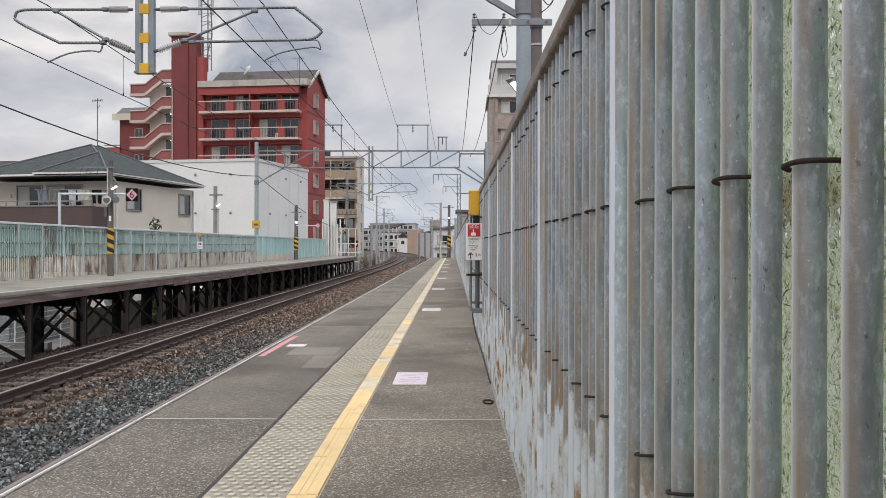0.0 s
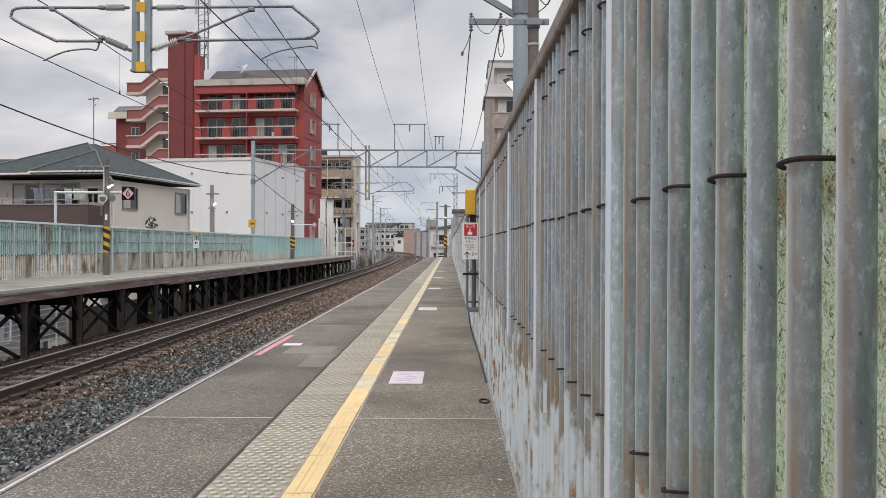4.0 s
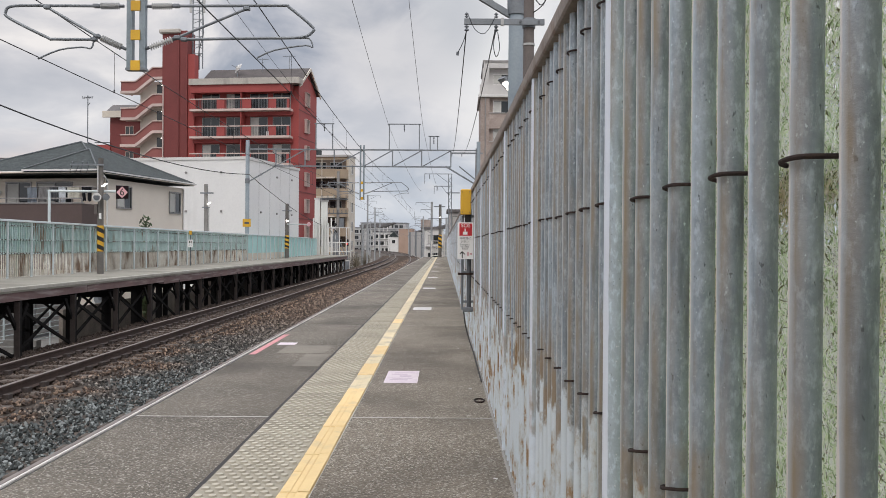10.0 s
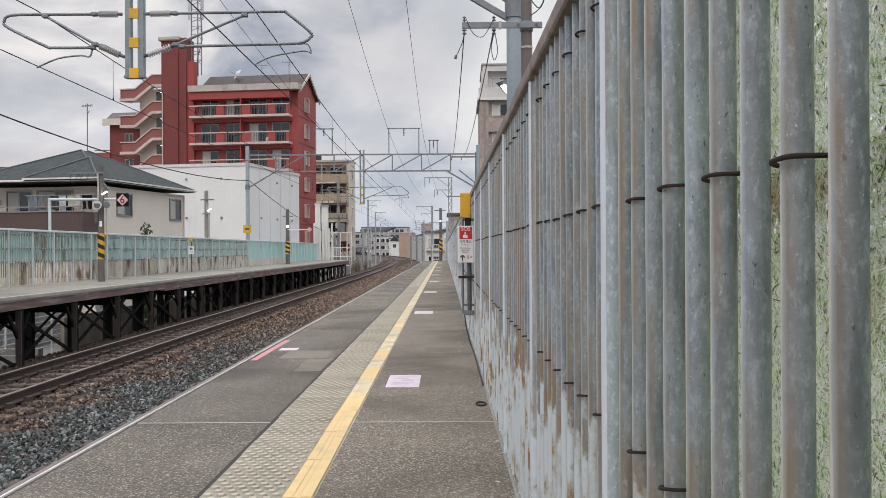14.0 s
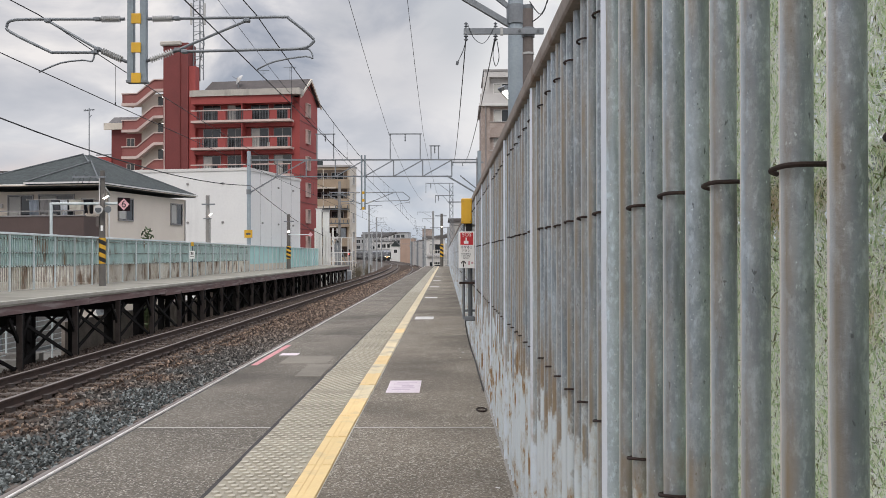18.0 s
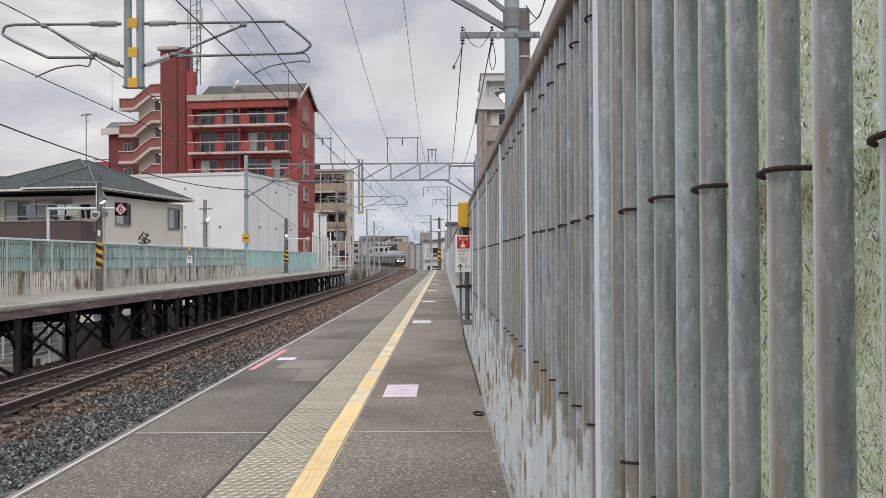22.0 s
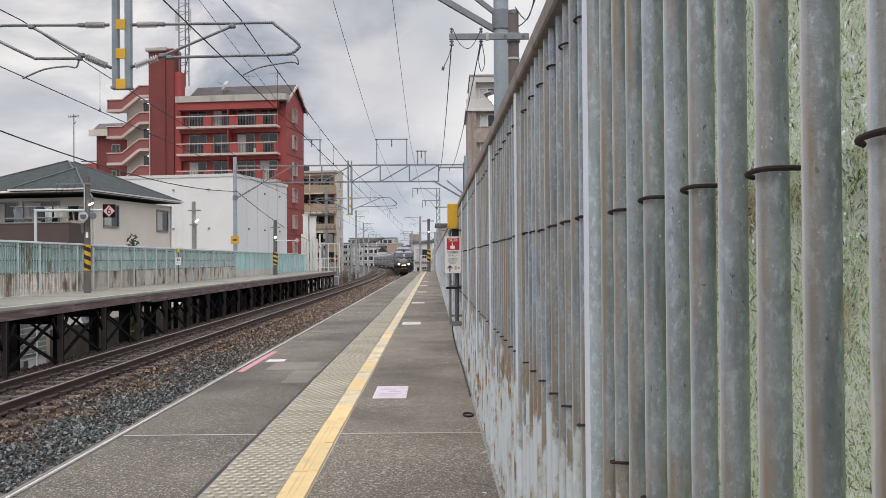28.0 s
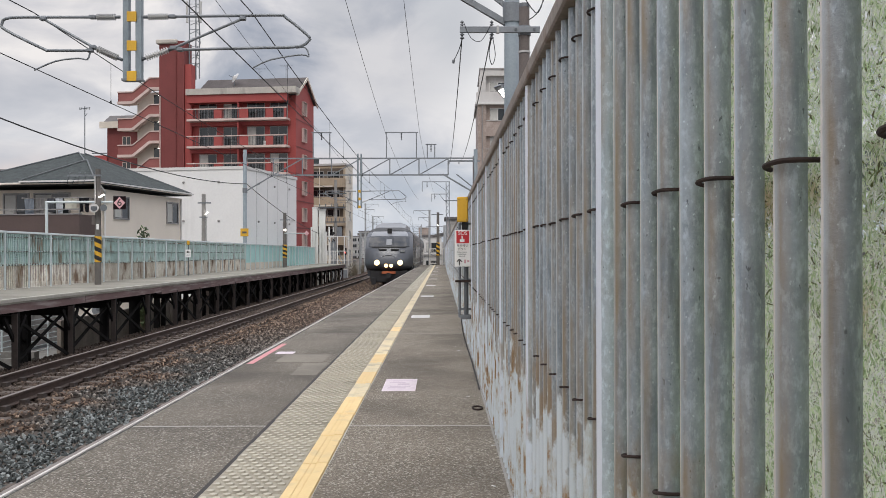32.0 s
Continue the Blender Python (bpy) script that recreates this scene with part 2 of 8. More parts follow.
M_WHITE_MARK = material("white_mark", (0.78, 0.77, 0.75), (0.60, 0.59, 0.57), 0.7, scale=10, bump=0.05)
M_RED_MARK = material("faded_red_mark", (0.68, 0.30, 0.32), (0.50, 0.22, 0.23), 0.8, scale=14, fine=90, bump=0.1)
M_GALV = material("galvanised_steel", (0.36, 0.40, 0.42), (0.235, 0.27, 0.29), 0.55, 0.35, scale=9, fine=45, bump=0.06, spread=0.08, blend=0.8)
M_RUST = material("rusted_iron", (0.05, 0.03, 0.025), (0.022, 0.015, 0.013), 0.9, 0.0, scale=30, fine=150, bump=0.3)
M_RAIL_TOP = material("fence_top_rail", (0.36, 0.31, 0.27), (0.20, 0.165, 0.14), 0.7, 0.2, scale=5, fine=50, bump=0.1, stain=(0.16, 0.09, 0.055), stain_scale=6, stain_at=(0.58, 0.7))
M_BED = material("ballast_bed", (0.125, 0.10, 0.082), (0.03, 0.026, 0.022), 0.95, scale=9, fine=22, bump=1.0, grain=1.6, blend=0.8, spread=0)
M_RAIL = material("rusty_rail", (0.085, 0.056, 0.045), (0.045, 0.031, 0.027), 0.75, 0.2, scale=4, fine=70, bump=0.1)
M_RAIL_HEAD = material("polished_rail_head", (0.34, 0.29, 0.26), (0.23, 0.19, 0.17), 0.36, 0.8, scale=3, fine=80, bump=0.02)
M_SLEEPER = material("concrete_sleeper", (0.13, 0.105, 0.088), (0.075, 0.06, 0.052), 0.9, scale=5, fine=50, bump=0.2)
M_GROUND = material("ground_earth", (0.13, 0.115, 0.09), (0.07, 0.064, 0.052), 0.95, scale=0.12, fine=3, bump=0.3, spread=0, stain=(0.26, 0.25, 0.24), stain_scale=0.06)
M_FASCIA = material("brown_fascia", (0.185, 0.115, 0.11), (0.12, 0.078, 0.074), 0.7, scale=1.2, fine=25, bump=0.1, stain=(0.30, 0.26, 0.25), stain_scale=2.4, stain_at=(0.5, 0.72), stain_stretch=(1, 0.35, 5))
M_BLACK_STEEL = material("black_steel", (0.010, 0.009, 0.009), (0.006, 0.0055, 0.0055), 0.8, 0.0, scale=4, fine=30, bump=0.05, spec=0.15)
M_RUST_BEAM = material("rusty_upright", (0.075, 0.058, 0.052), (0.042, 0.033, 0.030), 0.8, 0.1, scale=4, fine=30, bump=0.1)
M_TEAL = material("teal_fence_panel", (0.37, 0.53, 0.52), (0.25, 0.38, 0.37), 0.6, 0.0, scale=1.2, fine=14, bump=0.03, spread=0.07, stain=(0.20, 0.15, 0.11), stain_scale=2.2, stain_at=(0.58, 0.74))
M_TEAL_NEW = material("pale_teal_panel", (0.42, 0.66, 0.65), (0.34, 0.56, 0.55), 0.5, scale=1.0, fine=12, bump=0.02, spread=0.04)
M_FENCE_LOW = material("stained_lower_panel", (0.50, 0.49, 0.44), (0.30, 0.26, 0.20), 0.75, scale=1.4, fine=12, bump=0.05, spread=0.1, stain=(0.17, 0.10, 0.06), stain_scale=2.6, stain_at=(0.51, 0.66), stain_stretch=(1, 1, 0.3))
M_PALE_PAINT = material("pale_steel_paint", (0.62, 0.68, 0.69), (0.50, 0.56, 0.57), 0.5, scale=3, fine=30, bump=0.03)
M_RED = material("red_brick_tile", (0.36, 0.066, 0.06), (0.29, 0.052, 0.047), 0.65, scale=0.5, fine=8, bump=0.1, spread=0.02)
M_RED_BROWN = material("dark_red_tile", (0.20, 0.043, 0.040), (0.15, 0.032, 0.030), 0.65, scale=0.5, fine=8, bump=0.1, spread=0.02)
M_CREAM = material("cream_render", (0.66, 0.61, 0.53), (0.54, 0.49, 0.42), 0.8, scale=0.7, fine=10, bump=0.05, spread=0.03)
M_PINK_TRIM = material("pale_pink_trim", (0.62, 0.50, 0.46), (0.50, 0.39, 0.36), 0.75, scale=1, fine=14, bump=0.05)
M_WHITE_WALL = material("white_wall_panel", (0.79, 0.79, 0.78), (0.71, 0.71, 0.705), 0.65, scale=0.3, fine=6, bump=0.03, spread=0.02, stain=(0.55, 0.555, 0.55), stain_scale=0.6, stain_at=(0.6, 0.8), stain_stretch=(1, 1, 0.15))
M_HOUSE = material("beige_house_wall", (0.78, 0.71, 0.62), (0.70, 0.63, 0.55), 0.8, scale=0.8, fine=20, bump=0.08, spread=0.02)
M_SLATE = material("dark_roof_slate", (0.048, 0.061, 0.06), (0.013, 0.018, 0.019), 0.85, scale=3, fine=7, bump=0.6, grain=1.6, blend=0.6, spread=0.04)
M_BROWN_BALCONY = material("brown_balcony_panel", (0.10, 0.068, 0.062), (0.08, 0.055, 0.05), 0.6, scale=1, fine=12, bump=0.03)
M_BEIGE_BLOCK = material("tan_render", (0.43, 0.345, 0.25), (0.34, 0.27, 0.195), 0.8, scale=0.5, fine=8, bump=0.06)
M_GREY_WALL = material("grey_wall", (0.46, 0.45, 0.44), (0.38, 0.37, 0.365), 0.8, scale=0.4, fine=7, bump=0.05)
M_BROWN_TILE = material("brown_wall_tile", (0.44, 0.37, 0.33), (0.27, 0.215, 0.19), 0.75, scale=0.8, fine=9, bump=0.1, grain=1.5)
M_WINDOW = glass("window_glass", (0.022, 0.026, 0.028))
M_CURTAIN = material("window_curtain", (0.55, 0.55, 0.52), (0.42, 0.42, 0.40), 0.9, scale=2, fine=20)
M_ALU = material("aluminium_frame", (0.34, 0.33, 0.32), (0.26, 0.25, 0.245), 0.45, 0.4, scale=4, bump=0.02)
M_ALU_WHITE = material("white_frame", (0.72, 0.71, 0.69), (0.62, 0.61, 0.6), 0.5, scale=4, bump=0.02)
M_POLE = material("concrete_pole", (0.32, 0.31, 0.295), (0.22, 0.21, 0.2), 0.85, scale=2, fine=40, bump=0.1)
M_STEEL_BLUE = material("blue_grey_steel", (0.37, 0.43, 0.47), (0.28, 0.33, 0.37), 0.5, 0.2, scale=2.5, fine=30, bump=0.04)
M_STEEL_DARK = material("dark_grey_steel", (0.15, 0.16, 0.175), (0.10, 0.11, 0.12), 0.55, 0.3, scale=3, fine=30, bump=0.04)
M_STEEL_MID = material("mid_grey_steel", (0.24, 0.26, 0.28), (0.17, 0.185, 0.2), 0.5, 0.3, scale=3, fine=30, bump=0.04)
M_PORCELAIN = material("porcelain", (0.52, 0.52, 0.51), (0.42, 0.42, 0.41), 0.25, scale=5, bump=0.0)
M_SIGN_YELLOW = material("yellow_plate", (0.72, 0.42, 0.03), (0.60, 0.34, 0.03), 0.5, scale=4, bump=0.02)
M_WIRE = material("dark_wire", (0.03, 0.032, 0.036), rough=0.6, metal=0.4, bump=0)
M_BLACK = material("black_paint", (0.018, 0.018, 0.018), rough=0.5, bump=0.03)
M_SIGN_WHITE = material("white_sign_plate", (0.90, 0.90, 0.89), (0.84, 0.84, 0.83), 0.4, scale=5, bump=0.0)
M_SIGN_RED = material("red_sign_print", (0.60, 0.03, 0.04), (0.54, 0.028, 0.035), 0.4, scale=5, bump=0.0)
M_SIGN_PINK = material("pale_pink_sign_print", (0.70, 0.42, 0.45), (0.62, 0.36, 0.39), 0.45, scale=5, bump=0.0)
M_SIGN_DARK = material("dark_sign_print", (0.012, 0.004, 0.006), (0.010, 0.004, 0.005), 0.6, scale=5, bump=0.0, spec=0.15)
M_LAMP = glow("lamp_glow", (1.0, 0.93, 0.85), 4.0)
M_SHRUB = material("dry_shrub", (0.15, 0.125, 0.085), (0.08, 0.07, 0.045), 0.9, scale=6, fine=30, bump=0.1)
M_LEAF = material("green_leaf", (0.085, 0.12, 0.05), (0.05, 0.07, 0.03), 0.7, scale=8, fine=30, bump=0.05)
M_SCREEN_FAR = material("gap_shade_screen", (0.24, 0.24, 0.19), (0.10, 0.105, 0.08), 0.9, scale=8, fine=60, bump=0.2)


def let_through(m, share):
    """Thin leaf that passes part of the light that falls on its back."""
    n, l = m.node_tree.nodes, m.node_tree.links
    bsdf, out = n["Principled BSDF"], n["Material Output"]
    tr = n.new("ShaderNodeBsdfTranslucent")
    l.new(bsdf.inputs["Base Color"].links[0].from_socket, tr.inputs["Color"])
    mix = n.new("ShaderNodeMixShader")
    mix.inputs[0].default_value = share
    l.new(bsdf.outputs[0], mix.inputs[1])
    l.new(tr.outputs[0], mix.inputs[2])
    l.new(mix.outputs[0], out.inputs["Surface"])


def fibre_material():
    """Shredded plastic leaf: each strip its own green, from near white to dark olive."""
    m = bpy.data.materials.new("shredded_leaf")
    m.use_nodes = True
    n, l = m.node_tree.nodes, m.node_tree.links
    b = n["Principled BSDF"]
    geo = n.new("ShaderNodeNewGeometry")
    ramp = n.new("ShaderNodeValToRGB")
    ramp.color_ramp.interpolation = "CONSTANT"
    e = ramp.color_ramp.elements
    e[0].color = (0.17, 0.17, 0.08, 1)
    e[1].position, e[1].color = 0.05, (0.36, 0.45, 0.25, 1)
    for at, c in ((0.15, (0.60, 0.71, 0.47)), (0.30, (0.83, 0.90, 0.68)), (0.48, (0.95, 0.97, 0.86)), (0.64, (1.0, 1.0, 0.97))):
        e.new(at).color = (*c, 1)
    l.new(geo.outputs["Random Per Island"], ramp.inputs["Fac"])
    ns = n.new("ShaderNodeTexNoise")
    ns.inputs["Scale"].default_value, ns.inputs["Detail"].default_value = 9.0, 5
    l.new(geo.outputs["Position"], ns.inputs["Vector"])
    rng = n.new("ShaderNodeMapRange")
    rng.inputs["From Min"].default_value, rng.inputs["From Max"].default_value = 0.57, 0.70
    rng.inputs["To Max"].default_value = 0.75
    l.new(ns.outputs["Fac"], rng.inputs["Value"])
    mix = n.new("ShaderNodeMix")
    mix.data_type, mix.blend_type = "RGBA", "MULTIPLY"
    l.new(rng.outputs[0], mix.inputs["Factor"])
    l.new(ramp.outputs[0], mix.inputs[6])
    mix.inputs[7].default_value = (0.62, 0.44, 0.20, 1)
    l.new(mix.outputs[2], b.inputs["Base Color"])
    b.inputs["Roughness"].default_value = 0.35
    return m


M_FIBRE = fibre_material()
let_through(M_FIBRE, 0.8)


def pipe_material(name, upper, upper2, lower, lower2, height, metal, edge_at, edge_light):
    """Weathered galvanised steel: mottled zinc, pale specks, brown runs, side light painted on the track side, and a
    paler coat low down that flakes into rust.
    """
    m = material(name, upper, upper2, 0.36, metal, scale=22, fine=170, bump=0.22, spread=0.13, blend=0.75, grain=0.8, spec=0.6)
    n, l = m.node_tree.nodes, m.node_tree.links
    bsdf = n["Principled BSDF"]
    top = bsdf.inputs["Base Color"].links[0].from_socket
    geo = n.new("ShaderNodeNewGeometry")
    sep = n.new("ShaderNodeSeparateXYZ")
    l.new(geo.outputs["Position"], sep.inputs[0])

    def noise_at(scale, stretch, detail, rough):
        mp = n.new("ShaderNodeMapping")
        mp.inputs["Scale"].default_value = stretch
        l.new(geo.outputs["Position"], mp.inputs["Vector"])
        t = n.new("ShaderNodeTexNoise")
        t.inputs["Scale"].default_value, t.inputs["Detail"].default_value, t.inputs["Roughness"].default_value = scale, detail, rough
        l.new(mp.outputs[0], t.inputs["Vector"])
        return t.outputs["Fac"]

    def blend(fac, a, b):
        x = n.new("ShaderNodeMix")
        x.data_type = "RGBA"
        l.new(fac, x.inputs["Factor"])
        for k, v in ((6, a), (7, b)):
            if isinstance(v, tuple):
                x.inputs[k].default_value = (*v, 1)
            else:
                l.new(v, x.inputs[k])
        return x.outputs[2]

    def ramp_of(fac, lo, hi, most=1.0):
        r = n.new("ShaderNodeMapRange")
        r.inputs["From Min"].default_value, r.inputs["From Max"].default_value = lo, hi
        r.inputs["To Max"].default_value = most
        l.new(fac, r.inputs["Value"])
        return r.outputs[0]

    def times(a, b):
        x = n.new("ShaderNodeMath")
        x.operation = "MULTIPLY"
        l.new(a, x.inputs[0])
        l.new(b, x.inputs[1])
        return x.outputs[0]

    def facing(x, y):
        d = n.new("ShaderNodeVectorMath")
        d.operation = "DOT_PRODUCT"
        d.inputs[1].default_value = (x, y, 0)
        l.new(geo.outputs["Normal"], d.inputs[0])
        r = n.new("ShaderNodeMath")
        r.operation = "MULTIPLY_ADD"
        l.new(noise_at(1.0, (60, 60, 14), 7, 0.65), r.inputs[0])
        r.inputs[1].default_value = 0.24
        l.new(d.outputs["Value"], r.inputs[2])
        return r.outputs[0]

    # blotches, pale flecks and dull patches in the zinc
    top = blend(ramp_of(noise_at(1.0, (110, 110, 55), 9, 0.72), 0.50, 0.64, 0.8), top, tuple(c * 1.34 for c in upper))
    top = blend(ramp_of(noise_at(1.0, (240, 240, 150), 4, 0.6), 0.66, 0.71, 0.85), top, tuple(min(0.9, c * 1.9) for c in upper))
    top = blend(ramp_of(noise_at(1.0, (34, 34, 5), 8, 0.62), 0.50, 0.66, 0.8), top, tuple(c * 0.74 for c in upper2))
    top = blend(ramp_of(noise_at(1.0, (210, 210, 90), 3, 0.6), 0.67, 0.72, 0.85), top, tuple(c * 0.42 for c in upper2))
    # brown runs on the track side, then painted side light: pale flank, bright edge
    track_side = facing(-0.94, 0.34)
    top = blend(times(ramp_of(noise_at(1.0, (17, 17, 2.2), 7, 0.6), 0.42, 0.60, 0.95), ramp_of(track_side, -0.2, 0.65)), top, (0.31, 0.235, 0.15))
    top = blend(ramp_of(track_side, 0.72, 1.08, 0.7), top, tuple(c * 1.45 for c in upper))
    top = blend(ramp_of(track_side, edge_at, edge_at + 0.06, 0.85), top, edge_light)
    # rising damp: brown below the hooks
    k = n.new("ShaderNodeMath")
    k.operation = "MULTIPLY_ADD"
    l.new(noise_at(1.0, (9, 9, 5), 8, 0.62), k.inputs[0])
    k.inputs[1].default_value = 0.75
    l.new(sep.outputs[2], k.inputs[2])
    brown = ramp_of(k.outputs[0], height + 0.50, height + 0.42)
    patchy = times(brown, ramp_of(noise_at(1.0, (6, 3.2, 2.0), 6, 0.6), 0.45, 0.62, 0.75))
    top = blend(patchy, top, (0.31, 0.215, 0.12))
    pale = ramp_of(k.outputs[0], height + 0.38, height + 0.34)
    rust = n.new("ShaderNodeValToRGB")
    e = rust.color_ramp.elements
    e[0].position, e[0].color = 0.47, (*lower, 1)
    e[1].position, e[1].color = 0.74, (0.13, 0.075, 0.035, 1)
    e.new(0.545).color = (*lower2, 1)
    e.new(0.60).color = (0.36, 0.235, 0.125, 1)
    l.new(noise_at(1.0, (14, 9, 6), 9, 0.68), rust.inputs["Fac"])
    l.new(blend(pale, top, rust.outputs[0]), bsdf.inputs["Base Color"])
    return m


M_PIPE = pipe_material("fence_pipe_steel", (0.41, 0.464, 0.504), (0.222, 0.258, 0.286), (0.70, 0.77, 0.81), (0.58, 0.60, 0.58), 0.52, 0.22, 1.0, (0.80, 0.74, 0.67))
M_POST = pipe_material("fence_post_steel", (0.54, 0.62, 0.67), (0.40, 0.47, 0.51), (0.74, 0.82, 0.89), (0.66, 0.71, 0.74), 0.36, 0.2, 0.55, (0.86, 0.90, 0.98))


# ---- building helpers ----
def thing(name, x, y, z, rz=0.0, label="", category="", group="", kind=""):
    ob = new(name)
    ob.empty_display_size = 0.1
    ob.matrix_basis = pose(x, y, z, 0, 0, rz)
    return tagged(ob, label, category, group, kind)


def mesh_of(name, bm, mat, smooth=False):
    me = bpy.data.meshes.new(name)
    bmesh.ops.recalc_face_normals(bm, faces=bm.faces)
    bm.to_mesh(me)
    bm.free()
    me.materials.append(mat)
    if smooth:
        me.polygons.foreach_set("use_smooth", [True] * len(me.polygons))
        me.set_sharp_from_angle(angle=radians(40))
    return me


def part(name, bm, mat, parent=None, label="", smooth=False, m=None):
    ob = new(name, mesh_of(name, bm, mat, smooth))
    if parent:
        ob.parent = parent
    if m is not None:
        ob.matrix_basis = m
    if label:
        ob["label"] = label
    return ob


def piece(name, me, parent, m):
    ob = new(name, me)
    ob.parent = parent
    ob.matrix_basis = m
    return ob


def box(bm, x0, x1, y0, y1, z0, z1, bevel=0.0):
    m = Matrix.Translation(((x0 + x1) / 2, (y0 + y1) / 2, (z0 + z1) / 2)) @ Matrix.Diagonal((abs(x1 - x0), abs(y1 - y0), abs(z1 - z0), 1))
    made = bmesh.ops.create_cube(bm, size=1, matrix=m)
    if bevel:
        edges = list({e for v in made["verts"] for e in v.link_edges})
        bmesh.ops.bevel(bm, geom=edges, offset=bevel, segments=1, affect="EDGES")
    return bm


def a_box(*dims, bevel=0.0):
    return box(bmesh.new(), *dims, bevel=bevel)


def rod(bm, a, b, r, r2=None, seg=8, caps=True):
    a, b = Vector(a), Vector(b)
    d = b - a
    m = Matrix.Translation((a + b) / 2) @ d.to_track_quat("Z", "Y").to_matrix().to_4x4()
    bmesh.ops.create_cone(bm, cap_ends=caps, segments=seg, radius1=r, radius2=r if r2 is None else r2, depth=d.length, matrix=m)
    return bm


def a_rod(a, b, r, r2=None, seg=8):
    return rod(bmesh.new(), a, b, r, r2, seg)


def bar(bm, a, b, w, h):
    """A bar of rectangular section from a to b: w across, h in height."""
    a, b = Vector(a), Vector(b)
    d = b - a
    m = Matrix.Translation((a + b) / 2) @ d.to_track_quat("Y", "Z").to_matrix().to_4x4() @ Matrix.Diagonal((w, d.length, h, 1))
    bmesh.ops.create_cube(bm, size=1, matrix=m)
    return bm


def tube(bm, pts, r, seg=6):
    """A round tube through the points."""
    pts = [Vector(p) for p in pts]
    rings = []
    for i, p in enumerate(pts):
        d = (pts[min(i + 1, len(pts) - 1)] - pts[max(i - 1, 0)]).normalized()
        side = d.cross(Vector((0, 0, 1)))
        if side.length < 0.01:
            side = Vector((1, 0, 0))
        side.normalize()
        other = side.cross(d)
        rings.append([bm.verts.new(p + r * (math.cos(k * math.tau / seg) * side + math.sin(k * math.tau / seg) * other)) for k in range(seg)])
    for u, v in zip(rings, rings[1:]):
        for k in range(seg):
            bm.faces.new((u[k], u[(k + 1) % seg], v[(k + 1) % seg], v[k]))
    bm.faces.new(rings[0])
    bm.faces.new(rings[-1])
    return bm


def smooth_line(pts, n=4):
    """Points of a curve through pts (Catmull-Rom)."""
    pts = [Vector(p) for p in pts]
    out = []
    for i in range(len(pts) - 1):
        p0, p1, p2, p3 = pts[max(i - 1, 0)], pts[i], pts[i + 1], pts[min(i + 2, len(pts) - 1)]
        for k in range(n):
            t = k / n
            out.append(0.5 * (2 * p1 + (p2 - p0) * t + (2 * p0 - 5 * p1 + 4 * p2 - p3) * t * t + (3 * p1 - p0 - 3 * p2 + p3) * t ** 3))
    return out + [pts[-1]]


def prism(bm, profile, y0, y1):
    """A profile of (x, z) drawn out along y."""
    a = [bm.verts.new((x, y0, z)) for x, z in profile]
    b = [bm.verts.new((x, y1, z)) for x, z in profile]
    k = len(profile)
    for i in range(k):
        bm.faces.new((a[i], a[(i + 1) % k], b[(i + 1) % k], b[i]))
    bm.faces.new(a)
    bm.faces.new(b)
    return bm


def lettering(text, size, mat, parent, m, label=""):
    cu = bpy.data.curves.new("lettering", "FONT")
    cu.body, cu.size, cu.extrude, cu.align_x, cu.align_y = text, size, 0.0015, "CENTER", "CENTER"
    cu.materials.append(mat)
    ob = new("lettering", cu)
    ob.parent = parent
    ob.matrix_basis = m
    if label:
        ob["label"] = label
    return ob


# ---- the line of the tracks ----
CURVE_FROM, CURVE_R = 72.6, 1880.0
NEAR_X, FAR_X, GRADE, RAIL_Z = -3.2, -6.85, 0.0, -1.15


def on_track(x, y, z=0.0):
    """The place at x beside the straight line, y along it, z over the rail heads: the line bends to the left after its straight."""
    zz = RAIL_Z + GRADE * y + z
    if y <= CURVE_FROM:
        return Vector((x, y, zz))
    a = (y - CURVE_FROM) / CURVE_R
    r = CURVE_R + x
    return Vector((r * math.cos(a) - CURVE_R, CURVE_FROM + r * math.sin(a), zz))


def track_turn(y):
    return math.degrees(max(0.0, y - CURVE_FROM) / CURVE_R)


def along(bm, profile, ys, x=0.0):
    """A profile of (x, z over the rails) drawn along the track."""
    rings = [[bm.verts.new(on_track(x + px, y, pz)) for px, pz in profile] for y in ys]
    k = len(profile)
    for a, b in zip(rings, rings[1:]):
        for i in range(k - 1):
            bm.faces.new((a[i], a[i + 1], b[i + 1], b[i]))
        bm.faces.new((a[-1], a[0], b[0], b[-1]))
    return bm


# ---- ground and track ----
def build_ground():
    bm = bmesh.new()
    xs = [-1500, -400, -120, -40, -11, -8, 4, 12, 60, 300, 1500]
    ys = [-300, -20, 30, 90, 160, 260, 400, 700, 2000]
    grid = [[bm.verts.new((x, y, -2.55)) for x in xs] for y in ys]
    for r, s in zip(grid, grid[1:]):
        for i in range(len(xs) - 1):
            bm.faces.new((r[i], r[i + 1], s[i + 1], s[i]))
    tagged(part("ground", bm, M_GROUND), "bare earth ground round the raised railway", "ground", kind="structure")


build_ground()
TRACK_YS = [-12 + 6 * k for k in range(17)] + [90 + 6 * k for k in range(142)]


def build_bed():
    bm = bmesh.new()
    prof = [(-11.2, -1.4), (-9.6, -0.6), (-8.9, -0.36), (-7.9, -0.30), (-5.8, -0.26), (-4.9, -0.33), (-4.1, -0.26), (-2.2, -0.26), (-1.75, -0.6), (-1.3, -1.4)]
    along(bm, prof, TRACK_YS)
    tagged(part("ballast_bed", bm, M_BED), "bed of dark crushed stone under the two tracks", "ballast", kind="structure")


build_bed()


